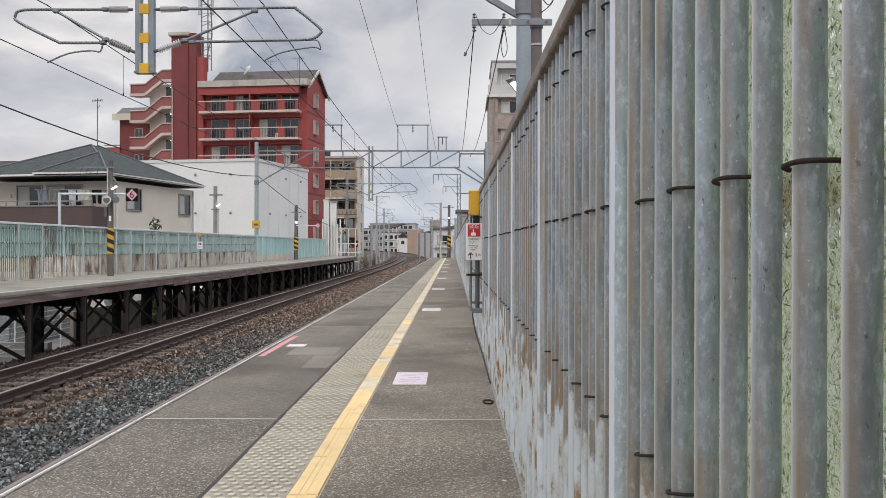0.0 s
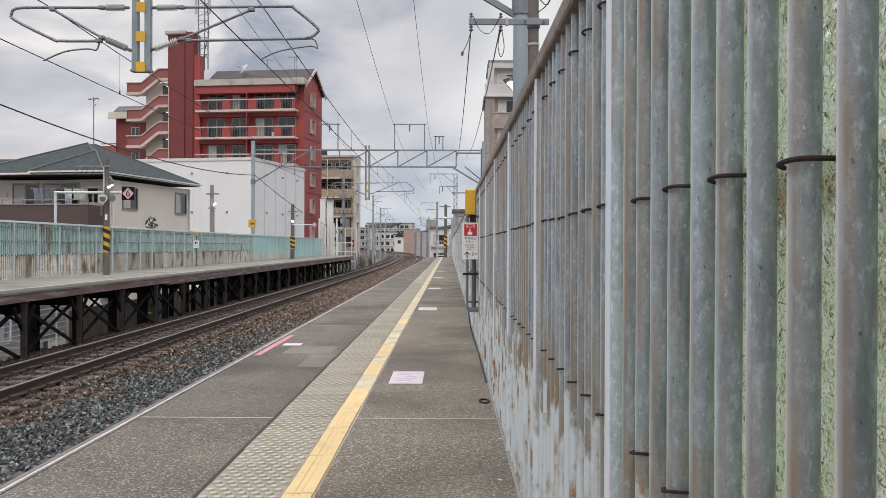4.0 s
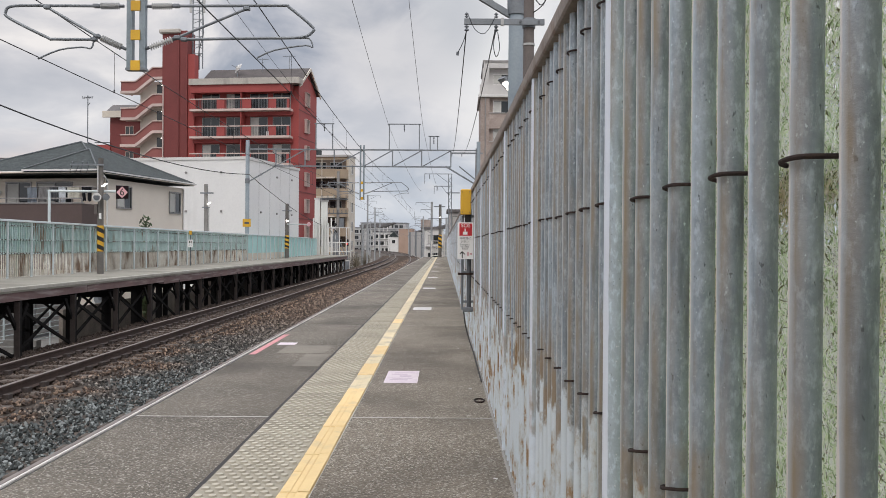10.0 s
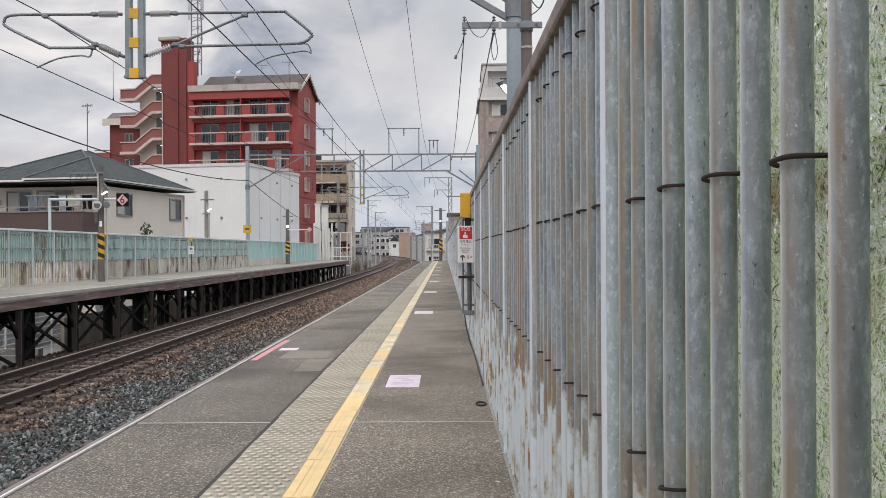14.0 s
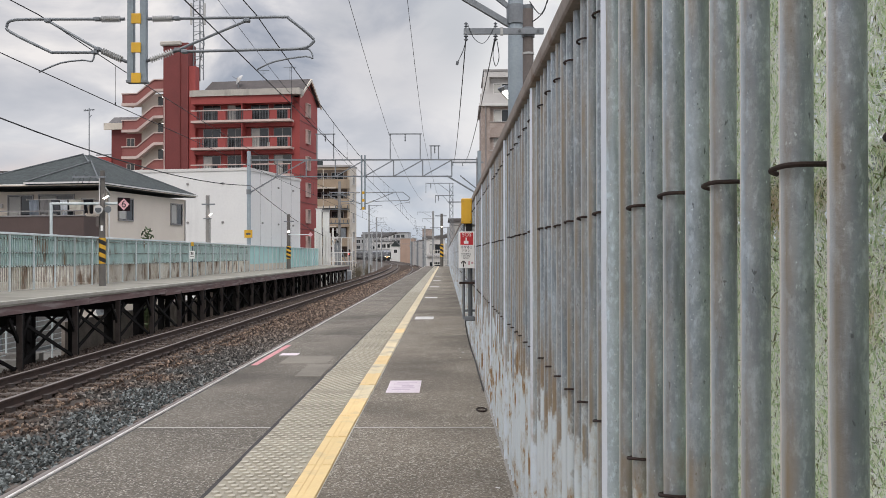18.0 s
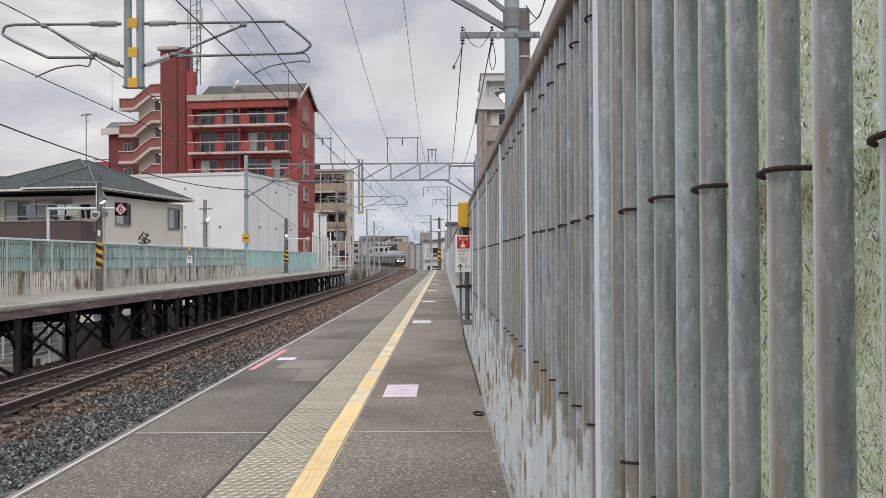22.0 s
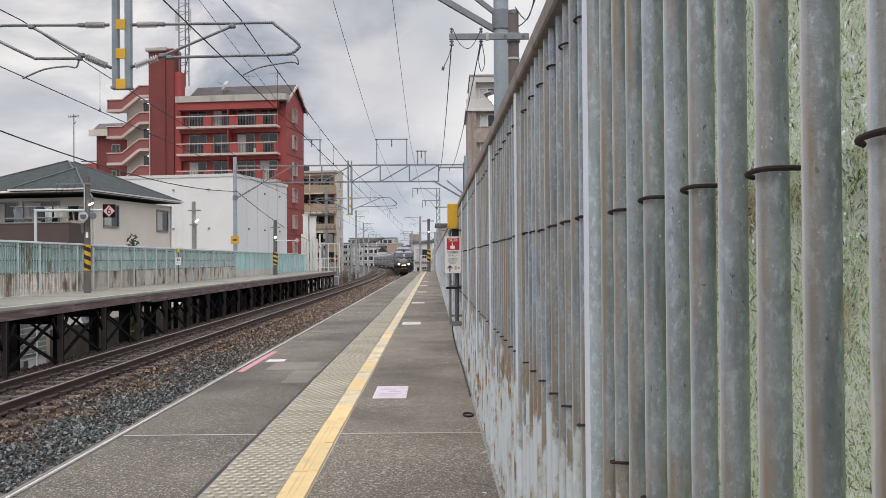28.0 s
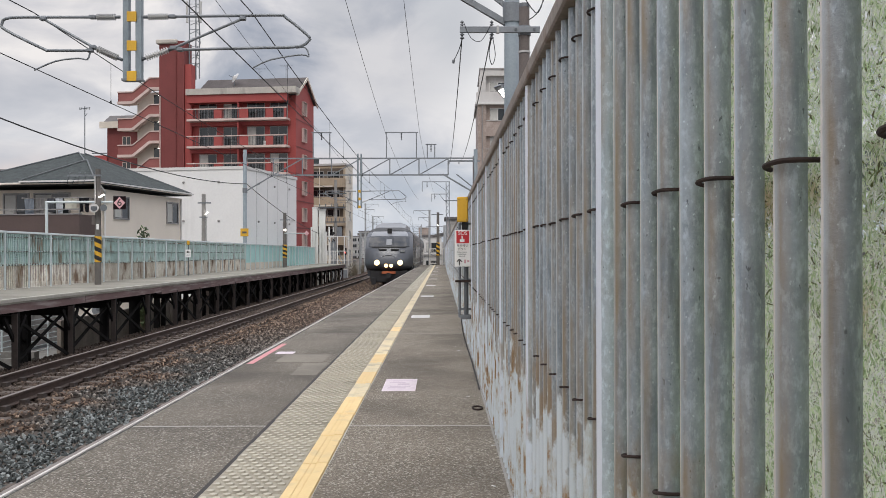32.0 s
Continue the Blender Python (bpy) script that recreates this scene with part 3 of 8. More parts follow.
def build_stones():
    """Loose crushed stones over the near part of the bed, joined as one."""
    rnd = np.random.RandomState(3)
    base = np.array([(1, 0, 0), (-1, 0, 0), (0, 1, 0), (0, -1, 0), (0, 0, 1), (0, 0, -1), (0.6, 0.6, 0.6), (-0.6, -0.6, 0.6)], float)
    tri = [(4, 0, 6), (6, 0, 2), (4, 6, 2), (4, 2, 1), (4, 1, 7), (7, 1, 3), (4, 7, 3), (4, 3, 0), (5, 2, 0), (5, 1, 2), (5, 3, 1), (5, 0, 3)]
    verts, faces, count = [], [], 0
    for k in range(84000):
        y = 6 + 74 * rnd.rand() ** 2.0
        x = -9.0 + 6.2 * rnd.rand()
        size = (0.013 + 0.020 * rnd.rand()) * (1 + max(0, y - 16) * 0.028)
        if -7.9 < x < -5.75:
            top = -0.205
        elif x < -7.6:
            top = -0.22 + (x + 7.6) * 0.07
        elif x < -4.7:
            top = -0.24 - abs(x + 6.1) * 0.06
        else:
            top = -0.30 + (x + 4.7) * 0.03
        q = rnd.normal(size=4)
        q /= np.linalg.norm(q)
        w, a, b, c = q
        rot = np.array([[1 - 2 * (b * b + c * c), 2 * (a * b - c * w), 2 * (a * c + b * w)], [2 * (a * b + c * w), 1 - 2 * (a * a + c * c), 2 * (b * c - a * w)],
                        [2 * (a * c - b * w), 2 * (b * c + a * w), 1 - 2 * (a * a + b * b)]])
        v = (base * (0.75 + 0.5 * rnd.rand(8, 1)) * np.array([1.25, 1.0, 0.8]) * size) @ rot.T
        v += np.array([x, y, RAIL_Z + GRADE * y + top + rnd.rand() * 0.03])
        verts.append(v)
        faces += [(i + count, j + count, h + count) for i, j, h in tri]
        count += 8
    for k in range(9000):
        y = 70 + 130 * rnd.rand() ** 1.4
        x = -9.0 + 7.0 * rnd.rand()
        if min(abs(x - FAR_X - e) for e in (-0.5665, 0.5665)) < 0.14 or min(abs(x - NEAR_X - e) for e in (-0.5665, 0.5665)) < 0.14:
            continue
        size = 0.05 + 0.0006 * (y - 70) + 0.03 * rnd.rand()
        c = on_track(x, y, -0.27)
        v = base * (0.7 + 0.6 * rnd.rand(8, 1)) * np.array([1.2, 1.2, 0.7]) * size
        verts.append(v + np.array(c))
        faces += [(i + count, j + count, h + count) for i, j, h in tri]
        count += 8
    me = bpy.data.meshes.new("ballast_stones")
    me.from_pydata(np.concatenate(verts).tolist(), [], faces)
    me.materials.append(M_STONES)
    tagged(new("ballast_stones", me), "grey and rust-brown crushed ballast stones beside the rails", "ballast", kind="stuff")


def stones_material():
    m = bpy.data.materials.new("crushed_stone")
    m.use_nodes = True
    n, l = m.node_tree.nodes, m.node_tree.links
    b = n["Principled BSDF"]
    geo = n.new("ShaderNodeNewGeometry")
    grey = n.new("ShaderNodeValToRGB")
    e = grey.color_ramp.elements
    e[0].color, e[1].color = (0.02, 0.024, 0.024, 1), (0.29, 0.315, 0.312, 1)
    e.new(0.6).color = (0.085, 0.096, 0.095, 1)
    brown = n.new("ShaderNodeValToRGB")
    e = brown.color_ramp.elements
    e[0].color, e[1].color = (0.03, 0.02, 0.016, 1), (0.36, 0.26, 0.19, 1)
    e.new(0.55).color = (0.115, 0.076, 0.055, 1)
    l.new(geo.outputs["Random Per Island"], grey.inputs["Fac"])
    l.new(geo.outputs["Random Per Island"], brown.inputs["Fac"])
    sep = n.new("ShaderNodeSeparateXYZ")
    l.new(geo.outputs["Position"], sep.inputs[0])
    ns = n.new("ShaderNodeTexNoise")
    ns.inputs["Scale"].default_value = 0.9
    l.new(geo.outputs["Position"], ns.inputs["Vector"])
    k = n.new("ShaderNodeMath")
    k.operation = "MULTIPLY_ADD"
    l.new(ns.outputs["Fac"], k.inputs[0])
    k.inputs[1].default_value = 2.2
    l.new(sep.outputs[0], k.inputs[2])
    rng = n.new("ShaderNodeMapRange")
    rng.inputs["From Min"].default_value, rng.inputs["From Max"].default_value = -4.6, -4.15
    l.new(k.outputs[0], rng.inputs["Value"])
    away = n.new("ShaderNodeMapRange")
    away.inputs["From Min"].default_value, away.inputs["From Max"].default_value = 15.0, 30.0
    away.inputs["To Min"].default_value, away.inputs["To Max"].default_value = 1.0, 0.12
    l.new(sep.outputs[1], away.inputs["Value"])
    both = n.new("ShaderNodeMath")
    both.operation = "MULTIPLY"
    l.new(rng.outputs[0], both.inputs[0])
    l.new(away.outputs[0], both.inputs[1])
    mix = n.new("ShaderNodeMix")
    mix.data_type = "RGBA"
    l.new(both.outputs[0], mix.inputs["Factor"])
    l.new(brown.outputs[0], mix.inputs[6])
    l.new(grey.outputs[0], mix.inputs[7])
    # brake and iron dust darkens the stones round the far rails
    k2 = n.new("ShaderNodeMath")
    k2.operation = "MULTIPLY_ADD"
    l.new(ns.outputs["Fac"], k2.inputs[0])
    k2.inputs[1].default_value = 0.9
    l.new(sep.outputs[0], k2.inputs[2])
    dust = n.new("ShaderNodeMapRange")
    dust.inputs["From Min"].default_value, dust.inputs["From Max"].default_value = -5.72, -5.40
    dust.inputs["To Min"].default_value, dust.inputs["To Max"].default_value = 0.82, 0.0
    l.new(k2.outputs[0], dust.inputs["Value"])
    dark = n.new("ShaderNodeMix")
    dark.data_type = "RGBA"
    l.new(dust.outputs[0], dark.inputs["Factor"])
    l.new(mix.outputs[2], dark.inputs[6])
    dark.inputs[7].default_value = (0.052, 0.038, 0.031, 1)
    l.new(dark.outputs[2], b.inputs["Base Color"])
    b.inputs["Roughness"].default_value = 0.9
    return m


M_STONES = stones_material()
build_stones()


def build_track(name, x, sleepers):
    t = thing(name, 0, 0, 0, 0, "rusty steel rails on concrete sleepers in ballast", "railway track", "railway tracks", "structure")
    foot = [(-0.065, -0.153), (0.065, -0.153), (0.065, -0.14), (0.012, -0.12), (0.012, -0.045), (0.033, -0.035), (0.033, -0.004), (-0.033, -0.004), (-0.033, -0.035), (-0.012, -0.045), (-0.012, -0.12), (-0.065, -0.14)]
    head = [(-0.029, -0.004), (0.029, -0.004), (0.024, 0.002), (-0.024, 0.002)]
    for s in (-0.5665, 0.5665):
        rail = part("rail", along(bmesh.new(), foot, TRACK_YS, x + s), M_RAIL, t)
        part("rail_head", along(bmesh.new(), head, TRACK_YS, x + s), M_RAIL_HEAD, rail, "worn shiny running surface")
    me = mesh_of("sleeper", a_box(-1.0, 1.0, -0.11, 0.11, -0.36, -0.175, bevel=0.02), M_SLEEPER)
    clips = bmesh.new()
    for i in range(sleepers):
        y = 4 + 0.6 * i
        piece("sleeper", me, t, Matrix.Translation(on_track(x, y)) @ pose(0, 0, 0, 0, 0, track_turn(y)))
        if y < 70:
            for s in (-0.5665, 0.5665):
                for d in (-0.095, 0.095):
                    c = on_track(x + s + d, y, -0.135)
                    box(clips, c.x - 0.045, c.x + 0.045, y - 0.075, y + 0.075, c.z - 0.04, c.z + 0.03)
    tagged(part("rail_clips", clips, M_RUST_BEAM, t, "rusty rail clips"), kind="stuff")


build_track("track_far", FAR_X, 300)
build_track("track_near", NEAR_X, 260)


# ---- the platform underfoot ----
EDGE, BLOCK_L, YEL_L, YEL_R, WALL_X, END_Y = -1.63, -0.894, -0.594, -0.482, 0.30, 72.6


def build_platform():
    p = thing("platform", 0, 0, 0, 0, "asphalt railway platform with white edge and tactile strip", "platform", kind="structure")
    part("platform_wall", a_box(EDGE + 0.06, 1.2, -4, END_Y, -2.6, -0.11), M_CONCRETE, p, "grey concrete retaining wall")
    joints = [-4.0] + [4.76 + 5.5 * k for k in range(-1, 13)] + [END_Y]
    for a, b in zip(joints, joints[1:]):
        part("slab", a_box(EDGE + 0.026, BLOCK_L - 0.018, a + 0.009, b - 0.009, -0.11, 0.0, bevel=0.003), M_ASPHALT_OLD, p)
        part("slab", a_box(YEL_R + 0.002, WALL_X + 0.6, a + 0.009, b - 0.009, -0.11, 0.0, bevel=0.003), M_ASPHALT, p)
    part("joint_filler", a_box(EDGE + 0.027, WALL_X + 0.6, -4, END_Y, -0.115, -0.0012), M_JOINT, p, "pale joint mortar")
    part("joint_strip", a_box(BLOCK_L - 0.018, BLOCK_L, -4, END_Y, -0.1, 0.001), M_RUBBER, p, "dark joint beside the tactile strip")
    n = 14
    for k in range(n):
        y0 = -4 + (END_Y + 4) * k / n
        prof = [(EDGE - 0.001, -0.12), (EDGE - 0.001, 0.002), (EDGE + 0.001, 0.004), (EDGE + 0.009, 0.004), (EDGE + 0.011, 0.0), (EDGE + 0.011, -0.12)]
        part("coping", prism(bmesh.new(), prof, y0 + 0.003, y0 + (END_Y + 4) / n - 0.003), M_COPING, p, "worn white edge strip")
    part("edge_gap", a_box(EDGE + 0.011, EDGE + 0.026, -4, END_Y, -0.1, -0.006), M_RUBBER, p)
    # tactile tiles, six by six studs
    def worn(name, bm):
        me = mesh_of(name, bm, M_BLOCK)
        me.materials.append(M_STUD)
        for f in me.polygons:
            if min(me.vertices[v].co.z for v in f.vertices) > 0.005:
                f.material_index = 1
        return me

    bm = a_box(-0.149, 0.149, -0.149, 0.149, -0.03, 0.002)
    for j in range(6):
        for i in range(6 - j % 2):
            x, y = -0.125 + 0.05 * i + 0.025 * (j % 2), -0.125 + 0.05 * j
            rod(bm, (x, y, 0.002), (x, y, 0.0085), 0.0190, 0.0145, seg=9)
    tile = worn("tactile_tile", bm)
    bm = a_box(-0.1495, 0.1495, -0.1495, 0.1495, -0.03, 0.002)
    for j in range(6):
        box(bm, -0.14, 0.14, -0.139 + 0.05 * j, -0.111 + 0.05 * j, 0.002, 0.0065)
    far_tile = worn("tactile_tile", bm)
    cx = (BLOCK_L + YEL_L) / 2
    k = 0
    y = 0.71 - 0.3 * 15
    while y < END_Y - 0.3:
        piece("tactile_tile", tile if y < 22 else far_tile, p, pose(cx + 0.002 * math.sin(k * 2.1), y + 0.15, 0.0008 * math.sin(k * 1.3)))
        y += 0.3
        k += 1
    # the yellow line: tiles with a raised bar along the middle
    w = YEL_R - YEL_L
    bm = a_box(-w / 2 + 0.001, w / 2 - 0.001, -0.296, 0.296, -0.03, 0.004, bevel=0.0025)
    box(bm, 0.012, w / 2 - 0.003, -0.293, 0.293, 0.004, 0.0085)
    box(bm, -w / 2 + 0.003, -0.018, -0.293, -0.002, 0.004, 0.0065)
    box(bm, -w / 2 + 0.003, -0.018, 0.002, 0.293, 0.004, 0.0065)
    box(bm, -0.014, 0.006, -0.293, 0.293, 0.004, 0.006)
    line = mesh_of("yellow_tile", bm, M_YELLOW)
    worn_line = line.copy()
    worn_line.materials[0] = M_YELLOW_WORN
    y, k = 0.28 - 0.6 * 7, 0
    while y < END_Y - 0.6:
        piece("yellow_tile", worn_line if y > 7.5 + 4 * math.sin(k * 2.7) else line, p, pose((YEL_L + YEL_R) / 2 + 0.0015 * math.sin(k * 1.7), y + 0.30, 0.0006 * math.sin(k * 2.3), 0, 0, 0.15 * math.sin(k * 3.1)))
        y += 0.6
        k += 1
    for x0, x1, y0, y1 in ((-1.38, -0.98, 7.55, 8.15), (-1.12, -0.925, 6.75, 7.5)):
        part("repair_patch", a_box(x0, x1, y0, y1, -0.02, 0.002), M_PATCH, p, "paler concrete repair patch")
    part("strip_bed", a_box(BLOCK_L, YEL_R, -4, END_Y, -0.1, -0.004), M_RUBBER, p)


M_STUD = material("worn_stud_top", (0.56, 0.525, 0.435), (0.43, 0.40, 0.325), 0.75, scale=6, fine=60, bump=0.15, spread=0.07)
M_PATCH = material("repair_patch", (0.275, 0.25, 0.207), (0.15, 0.134, 0.112), 0.9, scale=2, fine=70, bump=0.3)
M_JOINT = material("pale_mortar", (0.60, 0.58, 0.54), (0.46, 0.44, 0.41), 0.9, scale=6, fine=60)
build_platform()


def build_shade_wall():
    """An unseen plain wall across the platform behind the walk, added to shade the near fence."""
    w = part("wall_south", a_box(-1.3, 4.2, -3.4, -3.2, 0, 4.2), M_GREY_PLASTER)
    tagged(w, "unseen plain grey plastered wall added across the platform to shade the fence", "wall", kind="structure")


M_GREY_PLASTER = material("grey_plaster", (0.30, 0.30, 0.295), (0.23, 0.23, 0.225), 0.85, scale=0.8, fine=20, bump=0.1)
build_shade_wall()


# ---- the fence beside the platform ----
FENCE_X, POST_Y, POST_STEP, PIPE_STEP = 0.274, 1.482, 1.255, 0.0955


def hook(bm, x, y, z):
    """A bent round-bar hook that holds a pipe."""
    tube(bm, smooth_line([(x + 0.036, y - 0.0185, z + 0.0005), (x, y - 0.0185, z + 0.0005), (x - 0.013, y - 0.012, z), (x - 0.0185, y, z - 0.002), (x - 0.015, y + 0.011, z - 0.003), (x - 0.009, y + 0.016, z - 0.004)], 3), 0.0022, 8)
    return bm


def pipe_at(k, i):
    """The place along the fence of pipe i (1 to 12) after post k."""
    return POST_Y + POST_STEP * k + 0.0998 + PIPE_STEP * (i - 1)


def build_fence():
    f = thing("platform_fence", FENCE_X, 0, 0, 0, "galvanised pipe fence with rusted hooks and pale lower ends", "fence", kind="structure")
    top, levels = 1.405, (0.252, 0.610, 0.967, 1.313)
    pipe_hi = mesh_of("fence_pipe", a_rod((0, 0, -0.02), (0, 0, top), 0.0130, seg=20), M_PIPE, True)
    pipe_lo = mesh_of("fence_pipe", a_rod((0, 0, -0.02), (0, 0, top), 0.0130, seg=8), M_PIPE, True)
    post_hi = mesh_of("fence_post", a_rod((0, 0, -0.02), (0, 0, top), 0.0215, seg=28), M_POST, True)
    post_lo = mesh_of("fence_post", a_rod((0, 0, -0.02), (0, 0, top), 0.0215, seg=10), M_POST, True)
    hook_me = mesh_of("hook", hook(bmesh.new(), 0, 0, 0), M_RUST, True)
    rnd = random.Random(5)
    posts, single = 58, 24
    for k in range(-2, posts):
        near = k < 6
        y0 = POST_Y + POST_STEP * k
        if y0 > END_Y:
            break
        piece("fence_post", post_hi if near else post_lo, f, pose(0, y0, 0))
        if k >= single - 2:
            continue
        for i in range(1, 13):
            y = pipe_at(k, i)
            piece("fence_pipe", pipe_hi if near else pipe_lo, f, pose(rnd.uniform(-0.0012, 0.0012), y, 0, rnd.uniform(-0.12, 0.12), rnd.uniform(-0.06, 0.06), rnd.uniform(-8, 8)))
            if i % 2 == 1 and k < 4:
                for z in levels[1:]:
                    piece("hook", hook_me, f, pose(0, y, z + rnd.uniform(-0.003, 0.003), 0, 0, rnd.uniform(-6, 6)))
    # the far pipes, too small to tell apart
    bm, hooks = bmesh.new(), bmesh.new()
    for k in range(single - 2, posts):
        for i in range(1, 13):
            if pipe_at(k, i) < END_Y:
                rod(bm, (0, pipe_at(k, i), 0), (0, pipe_at(k, i), top), 0.0130, seg=5, caps=False)
    for k in range(4, 22):
        for i in range(1, 13, 2):
            y = pipe_at(k, i)
            for z in levels[1:]:
                box(hooks, -0.019, 0.03, y - 0.017, y + 0.013, z - 0.0034, z + 0.0034)
    tagged(part("far_pipes", bm, M_PIPE, f, smooth=True), kind="stuff")
    tagged(part("far_hooks", hooks, M_RUST, f, "rusted hooks"), kind="stuff")
    for k in range(14):
        a, b = -1.2 + 5.35 * k, -1.2 + 5.35 * (k + 1) - 0.004
        prof = [(-0.024, 1.396), (-0.028, 1.402), (-0.028, 1.436), (-0.020, 1.446), (0.036, 1.446), (0.042, 1.438), (0.042, 1.402), (0.038, 1.396)]
        part("top_rail", prism(bmesh.new(), prof, a, min(b, END_Y + 0.1)), M_RAIL_TOP, f, "brown weathered top rail")
    for z in levels:
        part("rail", a_box(0.075, 0.10, -1.2, END_Y, z - 0.02, z + 0.02), M_GALV, f)
    return f


build_fence()


def build_screen():
    """The green screen of shredded leaf that hangs behind the pipes, and the sheet further along, coloured dark as gap
    shade.
    """
    s = thing("leaf_screen", FENCE_X + 0.035, 0, 0, 0, "pale green shredded-leaf screen behind the fence", "privacy screen", kind="structure")
    # dark colour here paints the shade in the gaps between pipes
    part("backing", a_box(0.02, 0.03, 1.622, END_Y, 0.02, 1.40), M_SCREEN_FAR, s, "backing sheet coloured dark as shade between the pipes")
    rnd = np.random.RandomState(11)
    n = 330000
    y, z = rnd.uniform(0.28, 1.64, n), rnd.uniform(0.42, 1.40, n)
    a = rnd.uniform(-0.75, 0.75, n) + np.where(rnd.rand(n) < 0.72, math.pi / 2, 0)
    ln, wd = rnd.uniform(0.004, 0.012, n), rnd.uniform(0.0003, 0.0007, n)
    cx = 0.011 + rnd.uniform(-0.008, 0.008, n)
    tilt = rnd.uniform(-0.0022, 0.0022, n)
    dy, dz = np.cos(a) * ln, np.sin(a) * ln * 0.6
    ey, ez = -np.sin(a) * wd * 2.0, np.cos(a) * wd
    lean = rnd.uniform(-0.0006, 0.0006, n)
    v = np.empty((n, 4, 3))
    v[:, 0] = np.stack((cx + tilt, y - dy, z - dz), 1)
    v[:, 1] = np.stack((cx - 0.001 + lean, y - ey, z - ez), 1)
    v[:, 2] = np.stack((cx - tilt, y + dy, z + dz), 1)
    v[:, 3] = np.stack((cx - 0.001 - lean, y + ey, z + ez), 1)
    me = bpy.data.meshes.new("shredded_leaves")
    me.from_pydata(v.reshape(-1, 3).tolist(), [], np.arange(n * 4).reshape(-1, 4).tolist())
    me.materials.append(M_FIBRE)
    ob = new("shredded_leaves", me)
    ob.parent = s
    tagged(ob, kind="stuff")


build_screen()


# ---- the platform across the tracks ----
LEFT_EDGE, LEFT_FENCE, LEFT_END = -8.55, -10.93, 81.5


def build_left_platform():
    p = thing("opposite_platform", 0, 0, 0, 0, "raised platform on black steel trestles with brown edge beam", "platform", kind="structure")
    part("deck", a_box(-11.3, LEFT_EDGE + 0.02, -2, LEFT_END, -0.10, 0.0), M_DECK, p, "grey concrete deck")
    part("edge_strip", a_box(LEFT_EDGE - 0.10, LEFT_EDGE + 0.03, -2, LEFT_END, -0.06, 0.005), M_EDGE_BEIGE, p, "worn pale edge strip")
    y = -2.0
    while y < LEFT_END:
        b = min(y + 6.0, LEFT_END)
        part("edge_beam", a_box(LEFT_EDGE - 0.16, LEFT_EDGE, y + 0.01, b - 0.01, -0.27 if y < 28 else -0.33, -0.072), M_FASCIA, p, "brown painted edge beam")
        y += 6.0
    y = 1.85
    while y < LEFT_END:
        # a rusty channel in front, a black post behind, knees under the deck beam, crossed bars in both rows
        tr = part("trestle", a_box(-0.06, 0.06, -0.055, 0.055, -2.5, -0.27), M_BLACK_STEEL, p, m=Matrix.Translation((LEFT_EDGE - 0.06, y, 0)))
        part("upright", a_box(-0.05, 0.07, -0.075, -0.056, -2.4, -0.30), M_RUST_BEAM, tr, "rusty channel upright")
        part("upright", a_box(-2.42, -2.22, -0.10, 0.10, -2.5, -0.3), M_BLACK_STEEL, tr, "black rear post")
        bm = a_box(-2.42, 0.02, -0.07, 0.07, -0.52, -0.34)
        box(bm, -1.30, -1.16, -0.06, 0.06, -2.5, -0.5)
        part("cross_frame", bm, M_BLACK_STEEL, tr)
        bm = bmesh.new()
        for s in (-1, 1):
            bar(bm, (-0.02, 0.46 * s, -0.36), (-0.02, 0.03 * s, -0.86), 0.05, 0.08)
        part("knee", bm, M_BLACK_STEEL, tr)
        if y + 2.78 < LEFT_END:
            for x in (-0.05, -2.3):
                bm = bmesh.new()
                bar(bm, (x, 0.06, -0.42), (x, 2.72, -1.42), 0.04, 0.065)
                bar(bm, (x - 0.07, 0.06, -1.42), (x - 0.07, 2.72, -0.42), 0.04, 0.065)
                part("brace", bm, M_BLACK_STEEL, tr)
            part("stringer", a_box(-2.36, -2.28, 0.1, 2.68, -0.5, -0.36), M_BLACK_STEEL, tr)
        y += 2.78


M_EDGE_BEIGE = material("worn_edge_concrete", (0.52, 0.50, 0.44), (0.30, 0.285, 0.25), 0.85, scale=1.2, fine=20, bump=0.2, blend=0.7)
M_DECK = material("weathered_deck", (0.34, 0.325, 0.275), (0.22, 0.21, 0.175), 0.9, scale=0.8, fine=18, bump=0.2, blend=0.7,
                  stain=(0.17, 0.155, 0.13), stain_scale=0.6, stain_at=(0.5, 0.72))
build_left_platform()


